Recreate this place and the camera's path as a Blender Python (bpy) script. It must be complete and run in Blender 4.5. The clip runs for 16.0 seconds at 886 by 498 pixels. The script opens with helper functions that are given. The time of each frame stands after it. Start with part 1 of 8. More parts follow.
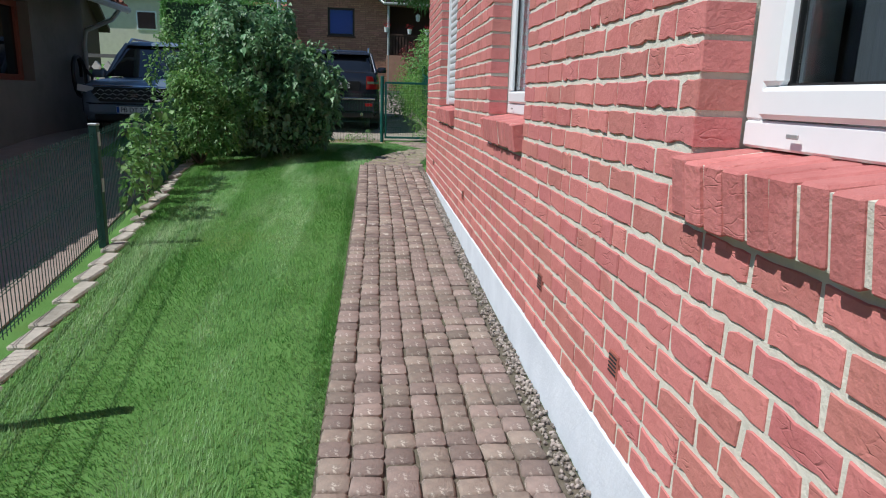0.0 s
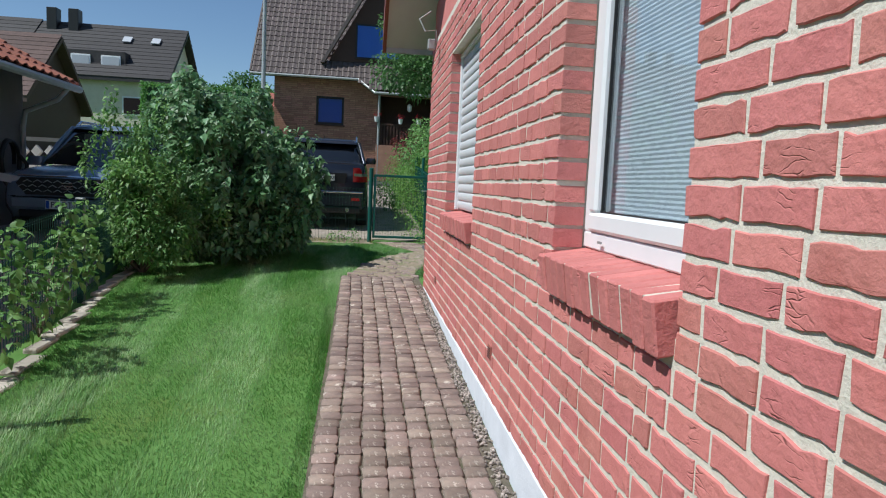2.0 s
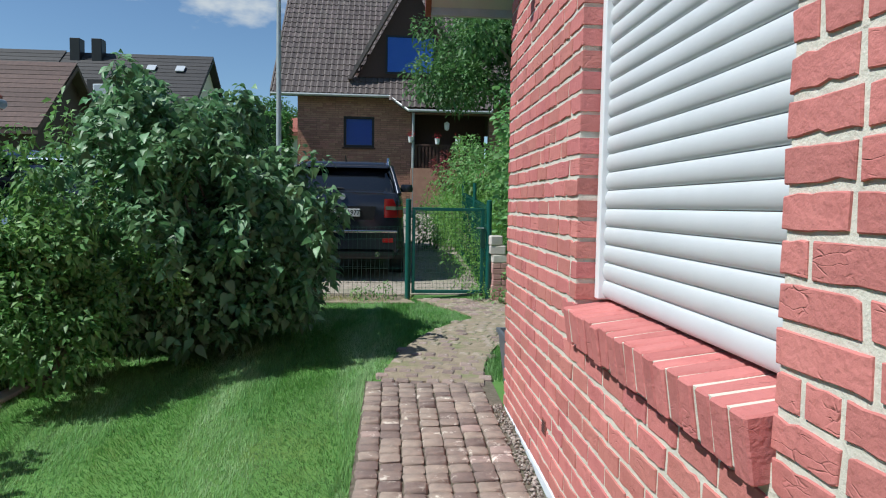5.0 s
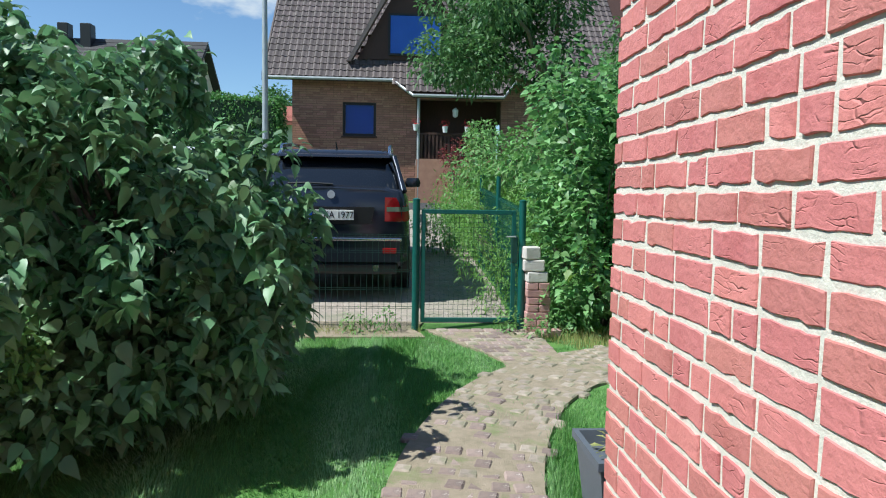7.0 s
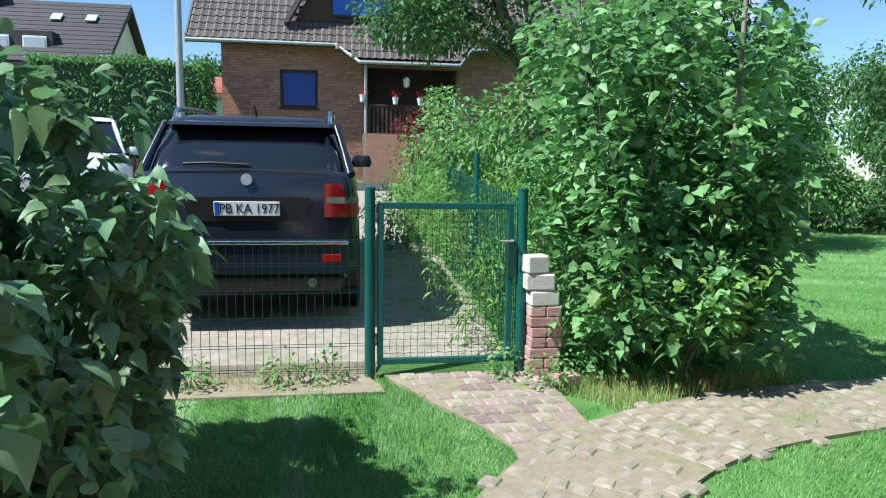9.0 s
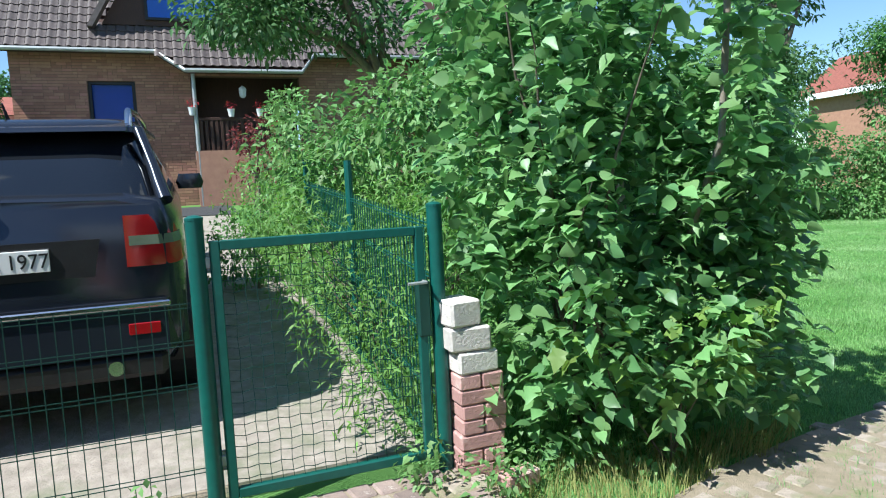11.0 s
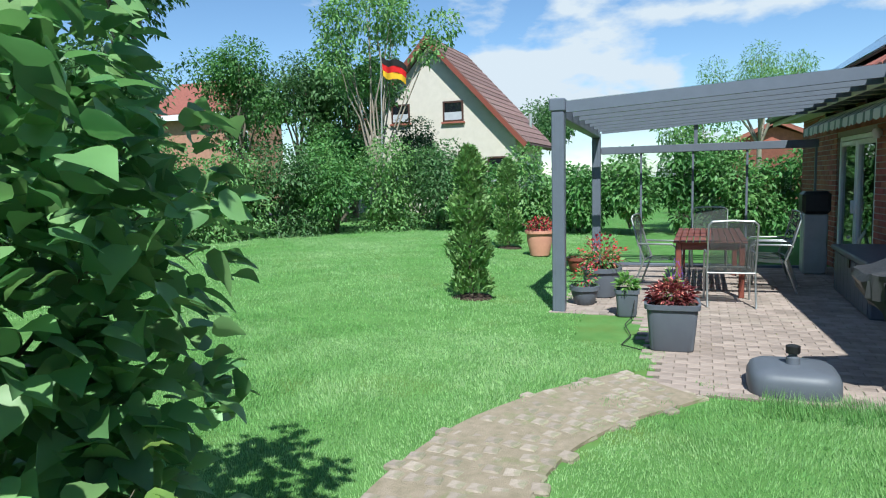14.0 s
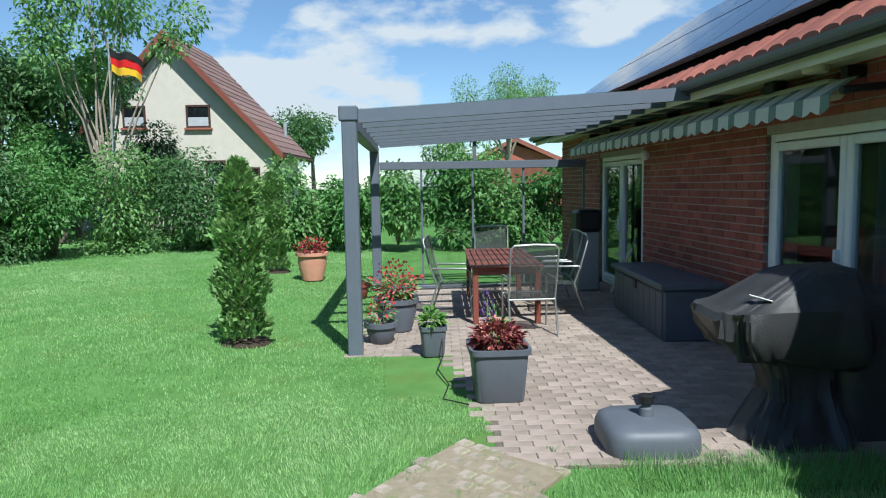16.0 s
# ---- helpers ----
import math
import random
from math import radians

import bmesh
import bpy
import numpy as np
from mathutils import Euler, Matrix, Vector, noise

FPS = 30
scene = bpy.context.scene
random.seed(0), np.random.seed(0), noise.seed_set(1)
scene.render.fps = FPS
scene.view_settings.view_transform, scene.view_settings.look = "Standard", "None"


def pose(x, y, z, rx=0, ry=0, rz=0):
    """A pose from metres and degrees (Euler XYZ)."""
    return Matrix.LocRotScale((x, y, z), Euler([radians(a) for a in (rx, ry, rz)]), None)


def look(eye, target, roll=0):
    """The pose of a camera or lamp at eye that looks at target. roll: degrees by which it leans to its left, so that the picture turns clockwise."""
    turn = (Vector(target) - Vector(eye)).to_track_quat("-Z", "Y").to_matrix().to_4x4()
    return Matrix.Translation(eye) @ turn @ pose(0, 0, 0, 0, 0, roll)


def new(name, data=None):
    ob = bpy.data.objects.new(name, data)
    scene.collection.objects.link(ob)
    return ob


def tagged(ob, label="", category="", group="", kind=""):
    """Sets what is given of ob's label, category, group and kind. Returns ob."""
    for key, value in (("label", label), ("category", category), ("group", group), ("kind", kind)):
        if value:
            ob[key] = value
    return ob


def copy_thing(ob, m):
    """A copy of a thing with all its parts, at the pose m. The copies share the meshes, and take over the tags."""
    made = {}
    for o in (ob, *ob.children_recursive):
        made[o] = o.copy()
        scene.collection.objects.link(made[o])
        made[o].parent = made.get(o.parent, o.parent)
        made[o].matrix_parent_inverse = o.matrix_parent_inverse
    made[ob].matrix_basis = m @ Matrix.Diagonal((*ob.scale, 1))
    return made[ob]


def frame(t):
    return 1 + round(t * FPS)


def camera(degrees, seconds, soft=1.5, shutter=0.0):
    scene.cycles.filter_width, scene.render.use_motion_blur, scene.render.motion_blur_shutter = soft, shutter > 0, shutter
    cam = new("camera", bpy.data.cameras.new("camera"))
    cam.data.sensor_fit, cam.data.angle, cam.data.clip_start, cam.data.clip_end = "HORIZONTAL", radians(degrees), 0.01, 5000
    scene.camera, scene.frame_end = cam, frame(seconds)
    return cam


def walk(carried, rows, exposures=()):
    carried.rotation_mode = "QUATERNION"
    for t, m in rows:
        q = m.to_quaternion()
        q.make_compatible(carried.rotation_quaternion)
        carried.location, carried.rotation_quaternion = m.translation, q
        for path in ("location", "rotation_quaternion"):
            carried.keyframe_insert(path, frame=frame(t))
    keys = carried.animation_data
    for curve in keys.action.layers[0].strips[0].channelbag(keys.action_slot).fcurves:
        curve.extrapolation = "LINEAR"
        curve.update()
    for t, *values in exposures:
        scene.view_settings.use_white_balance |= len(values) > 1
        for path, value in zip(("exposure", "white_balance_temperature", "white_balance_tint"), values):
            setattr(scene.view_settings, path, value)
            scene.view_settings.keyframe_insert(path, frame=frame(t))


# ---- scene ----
# ---------------------------------------------------------------- camera
cam = camera(67.5, 16.0, soft=1.1)
PATH = [
    (0, (0.741, 2.555, 0.999), (0.952, 4.492, 0.551), 1.7),
    (0.5, (0.757, 3.02, 1.047), (0.969, 4.984, 0.729), 1.9),
    (1, (0.715, 3.509, 1.072), (0.94, 5.482, 0.834), 1.5),
    (1.5, (0.758, 4.046, 1.103), (1.032, 6.016, 0.9), 1.4),
    (2, (0.751, 4.543, 1.123), (1.001, 6.518, 0.932), 2.6),
    (2.5, (0.704, 5.041, 1.166), (0.937, 7.018, 0.981), 1.7),
    (3, (0.735, 5.55, 1.203), (0.92, 7.534, 1.032), 1.2),
    (3.5, (0.722, 6.106, 1.203), (0.876, 8.095, 1.069), 0.6),
    (6, (0.761, 8.97, 1.352), (0.901, 10.961, 1.223), 1.1),
    (6.5, (0.739, 9.487, 1.36), (0.899, 11.476, 1.219), 0.4),
    (7, (0.746, 10.087, 1.399), (0.879, 12.077, 1.243), 0.9),
    (7.5, (0.705, 10.651, 1.423), (0.884, 12.635, 1.246), 1.1),
    (8, (0.755, 11.267, 1.437), (1.0, 13.24, 1.22), 1.2),
    (8.2, (0.762, 11.489, 1.451), (1.017, 13.46, 1.227), 1.2),
    (10.3, (0.74, 13.365, 1.478), (1.181, 15.304, 1.271), -2.2),
    (10.5, (0.789, 13.543, 1.463), (1.276, 15.473, 1.268), -2.9),
    (11, (0.894, 13.899, 1.465), (1.609, 15.757, 1.273), -2.8),
    (11.5, (1.19, 14.2, 1.476), (2.218, 15.904, 1.27), -2.7),
    (12, (1.537, 14.414, 1.457), (2.716, 16.017, 1.258), -2.4),
    (12.5, (1.734, 14.724, 1.46), (3.13, 16.142, 1.261), -1.7),
    (13, (1.928, 14.95, 1.476), (3.558, 16.094, 1.287), -2.4),
    (13.5, (2.219, 15.131, 1.501), (3.989, 16.041, 1.299), -2.1),
    (14, (2.459, 15.342, 1.504), (4.363, 15.921, 1.299), -1.4),
    (14.5, (2.727, 15.577, 1.571), (4.699, 15.84, 1.37), -1.7),
    (15, (3.026, 15.687, 1.569), (5.013, 15.817, 1.372), -1.2),
    (15.5, (3.312, 15.811, 1.58), (5.303, 15.841, 1.397), -0.5),
    (16, (3.662, 15.929, 1.619), (5.647, 15.772, 1.43), -1.0),
]
EXPOSURES = [(0, -0.10, 6150, 7), (3.5, 0.02, 6150, 6), (6, 0.2, 6050, 4), (8, 0.68, 5950, 3), (10.5, 0.82, 5950, 4), (11.3, 0.74, 5950, 4), (12, 0.60, 5950, 3), (13, 0.66, 5950, 3), (14, 0.50, 5950, 3), (16, 0.40, 5950, 3)]
walk(cam, [(t, look(eye, target, roll)) for t, eye, target, roll in PATH], EXPOSURES)

# ---------------------------------------------------------------- light
SUN_EL, SUN_AZ = radians(53), radians(17.5)
to_sun = Vector((-math.cos(SUN_EL) * math.cos(SUN_AZ), -math.cos(SUN_EL) * math.sin(SUN_AZ), math.sin(SUN_EL)))
sun = new("sun", bpy.data.lights.new("sun", "SUN"))
sun.data.energy, sun.data.angle, sun.data.color = 5.0, radians(0.53), (1.0, 0.965, 0.91)
sun.matrix_world = to_sun.to_track_quat("Z", "Y").to_matrix().to_4x4()
world = bpy.data.worlds.new("sky")
scene.world = world
world.use_nodes = True
wn, wl = world.node_tree.nodes, world.node_tree.links
back = wn["Background"]
sky = wn.new("ShaderNodeTexSky")
sky.sky_type, sky.sun_disc = "NISHITA", False
sky.sun_elevation, sky.sun_rotation = SUN_EL, math.atan2(to_sun.x, to_sun.y)
sky.air_density, sky.dust_density, sky.ozone_density = 1.0, 0.0, 4.5
cloud = wn.new("ShaderNodeTexNoise")
cloud.inputs["Scale"].default_value, cloud.inputs["Detail"].default_value, cloud.inputs["Roughness"].default_value = 3.6, 10, 0.52
sky_co, sky_map, sky_axes = wn.new("ShaderNodeTexCoord"), wn.new("ShaderNodeMapping"), wn.new("ShaderNodeSeparateXYZ")
sky_map.inputs["Scale"].default_value = (1.0, 1.0, 2.3)
wl.new(sky_co.outputs["Generated"], sky_map.inputs["Vector"])
wl.new(sky_map.outputs["Vector"], cloud.inputs["Vector"])
wl.new(sky_co.outputs["Generated"], sky_axes.inputs["Vector"])
lean = wn.new("ShaderNodeMath")
lean.operation = "MULTIPLY_ADD"
lean.inputs[1].default_value, lean.inputs[2].default_value = 0.075, -0.068
wl.new(sky_axes.outputs["X"], lean.inputs[0])
cover_sum = wn.new("ShaderNodeMath")
wl.new(cloud.outputs["Fac"], cover_sum.inputs[0])
wl.new(lean.outputs[0], cover_sum.inputs[1])
ramp = wn.new("ShaderNodeValToRGB")
ramp.color_ramp.elements[0].position, ramp.color_ramp.elements[1].position = 0.535, 0.60
mixc = wn.new("ShaderNodeMix")
mixc.data_type = "RGBA"
wl.new(cover_sum.outputs[0], ramp.inputs["Fac"])
wl.new(ramp.outputs["Color"], mixc.inputs["Factor"])
wl.new(sky.outputs["Color"], mixc.inputs["A"])
mixc.inputs["B"].default_value = (5.6, 5.9, 6.3, 1)
wl.new(mixc.outputs["Result"], back.inputs["Color"])
back.inputs["Strength"].default_value = 0.098

# ---------------------------------------------------------------- materials


def mat(name, c1, c2, scale=8.0, rough=0.8, bump=0.3, metal=0.0, c3=None, fine=60.0, rnd=0.0, spec=0.4, big=1.2, c3at=(0.55, 0.75), transl=0.0, stretch=None, see=0.0, crease=0.0):
    """A surface that varies at two scales between c1 and c2, with stains of c3 and fine relief."""
    m = bpy.data.materials.new(name)
    m.use_nodes = True
    n, l = m.node_tree.nodes, m.node_tree.links
    b = n["Principled BSDF"]
    b.inputs["Roughness"].default_value, b.inputs["Metallic"].default_value = rough, metal
    b.inputs["Specular IOR Level"].default_value = spec
    co = n.new("ShaderNodeTexCoord")
    src = co.outputs["Object"]
    if stretch:
        mp = n.new("ShaderNodeMapping")
        mp.inputs["Scale"].default_value = stretch
        l.new(src, mp.inputs["Vector"])
        src = mp.outputs["Vector"]

    def noise_at(s, detail, rg=0.6):
        t = n.new("ShaderNodeTexNoise")
        t.inputs["Scale"].default_value, t.inputs["Detail"].default_value, t.inputs["Roughness"].default_value = s, detail, rg
        l.new(src, t.inputs["Vector"])
        return t.outputs["Fac"]

    def mixed(fac, a, bcol, lo, hi):
        r = n.new("ShaderNodeMapRange")
        r.inputs["From Min"].default_value, r.inputs["From Max"].default_value = lo, hi
        l.new(fac, r.inputs["Value"])
        x = n.new("ShaderNodeMix")
        x.data_type = "RGBA"
        l.new(r.outputs["Result"], x.inputs["Factor"])
        for key, val in (("A", a), ("B", bcol)):
            if isinstance(val, tuple):
                x.inputs[key].default_value = (*val, 1)
            else:
                l.new(val, x.inputs[key])
        return x.outputs["Result"]

    col = mixed(noise_at(scale, 6), c1, c2, 0.3, 0.7)
    if c3:
        col = mixed(noise_at(big, 8, 0.7), col, c3, *c3at)
    if rnd:
        oi, ge = n.new("ShaderNodeObjectInfo"), n.new("ShaderNodeNewGeometry")
        ad = n.new("ShaderNodeMath")
        ad.operation = "ADD"
        l.new(oi.outputs["Random"], ad.inputs[0])
        l.new(ge.outputs["Random Per Island"], ad.inputs[1])
        fr = n.new("ShaderNodeMath")
        fr.operation = "FRACT"
        l.new(ad.outputs[0], fr.inputs[0])
        mr = n.new("ShaderNodeMapRange")
        mr.inputs["To Min"].default_value, mr.inputs["To Max"].default_value = 1 - rnd, 1 + rnd
        l.new(fr.outputs[0], mr.inputs["Value"])
        hs = n.new("ShaderNodeHueSaturation")
        l.new(mr.outputs["Result"], hs.inputs["Value"])
        l.new(col, hs.inputs["Color"])
        hm = n.new("ShaderNodeMapRange")
        hm.inputs["To Min"].default_value, hm.inputs["To Max"].default_value = 0.5 - rnd * 0.05, 0.5 + rnd * 0.05
        l.new(ge.outputs["Random Per Island"], hm.inputs["Value"])
        l.new(hm.outputs["Result"], hs.inputs["Hue"])
        col = hs.outputs["Color"]
    l.new(col, b.inputs["Base Color"])
    if bump:
        bp = n.new("ShaderNodeBump")
        bp.inputs["Strength"].default_value, bp.inputs["Distance"].default_value = bump, 0.01
        height = noise_at(fine, 5)
        if crease:
            # short cracks and folds of hand-moulded clay, in patches
            mp = n.new("ShaderNodeMapping")
            mp.inputs["Scale"].default_value = (9, 9, 42)
            nz = n.new("ShaderNodeTexNoise")
            nz.inputs["Scale"].default_value, nz.inputs["Detail"].default_value = 9.0, 3
            l.new(co.outputs["Object"], nz.inputs["Vector"])
            wob = n.new("ShaderNodeVectorMath")
            wob.operation = "MULTIPLY_ADD"
            wob.inputs[1].default_value = (0.06, 0.06, 0.06)
            l.new(nz.outputs["Color"], wob.inputs[0])
            l.new(co.outputs["Object"], wob.inputs[2])
            l.new(wob.outputs["Vector"], mp.inputs["Vector"])
            vo = n.new("ShaderNodeTexVoronoi")
            vo.feature = "DISTANCE_TO_EDGE"
            vo.inputs["Scale"].default_value = 1.0
            l.new(mp.outputs["Vector"], vo.inputs["Vector"])
            crack = n.new("ShaderNodeMapRange")
            crack.inputs["From Max"].default_value = 0.05
            crack.inputs["To Min"].default_value, crack.inputs["To Max"].default_value = 1.0, 0.0
            l.new(vo.outputs["Distance"], crack.inputs["Value"])
            where = n.new("ShaderNodeMapRange")
            where.inputs["From Min"].default_value, where.inputs["From Max"].default_value = 0.56, 0.68
            l.new(noise_at(7.0, 3), where.inputs["Value"])
            both, deep = n.new("ShaderNodeMath"), n.new("ShaderNodeMath")
            both.operation, deep.operation = "MULTIPLY", "MULTIPLY_ADD"
            deep.inputs[1].default_value = -crease
            l.new(crack.outputs["Result"], both.inputs[0])
            l.new(where.outputs["Result"], both.inputs[1])
            l.new(both.outputs[0], deep.inputs[0])
            l.new(height, deep.inputs[2])
            height = deep.outputs[0]
        l.new(height, bp.inputs["Height"])
        l.new(bp.outputs["Normal"], b.inputs["Normal"])
    if transl:
        tr, ms = n.new("ShaderNodeBsdfTranslucent"), n.new("ShaderNodeMixShader")
        br = n.new("ShaderNodeHueSaturation")
        br.inputs["Value"].default_value, br.inputs["Saturation"].default_value = 1.5, 1.1
        l.new(col, br.inputs["Color"])
        l.new(br.outputs["Color"], tr.inputs["Color"])
        ms.inputs[0].default_value = transl
        l.new(b.outputs[0], ms.inputs[1])
        l.new(tr.outputs[0], ms.inputs[2])
        l.new(ms.outputs[0], n["Material Output"].inputs["Surface"])
    if see:
        tr, ms = n.new("ShaderNodeBsdfTransparent"), n.new("ShaderNodeMixShader")
        ms.inputs[0].default_value = see
        l.new(b.outputs[0], ms.inputs[1])
        l.new(tr.outputs[0], ms.inputs[2])
        l.new(ms.outputs[0], n["Material Output"].inputs["Surface"])
    return m


def glass_mat(name, tint=(1, 1, 1), rough=0.0, clear=0.75):
    """Thin pane: mostly see-through, with a real mirror gloss."""
    m = bpy.data.materials.new(name)
    m.use_nodes = True
    n, l = m.node_tree.nodes, m.node_tree.links
    gl, tr, mx, lw = n.new("ShaderNodeBsdfGlossy"), n.new("ShaderNodeBsdfTransparent"), n.new("ShaderNodeMixShader"), n.new("ShaderNodeLayerWeight")
    gl.inputs["Roughness"].default_value = rough
    tr.inputs["Color"].default_value = (*[c * clear for c in tint], 1)
    lw.inputs["Blend"].default_value = 0.5
    pw, ma = n.new("ShaderNodeMath"), n.new("ShaderNodeMath")
    pw.operation, ma.operation = "POWER", "MULTIPLY_ADD"
    pw.inputs[1].default_value, ma.inputs[1].default_value, ma.inputs[2].default_value = 4.0, 0.8, 0.035
    l.new(lw.outputs["Facing"], pw.inputs[0])
    l.new(pw.outputs[0], ma.inputs[0])
    l.new(ma.outputs[0], mx.inputs[0])
    l.new(tr.outputs[0], mx.inputs[1])
    l.new(gl.outputs[0], mx.inputs[2])
    l.new(mx.outputs[0], n["Material Output"].inputs["Surface"])
    return m


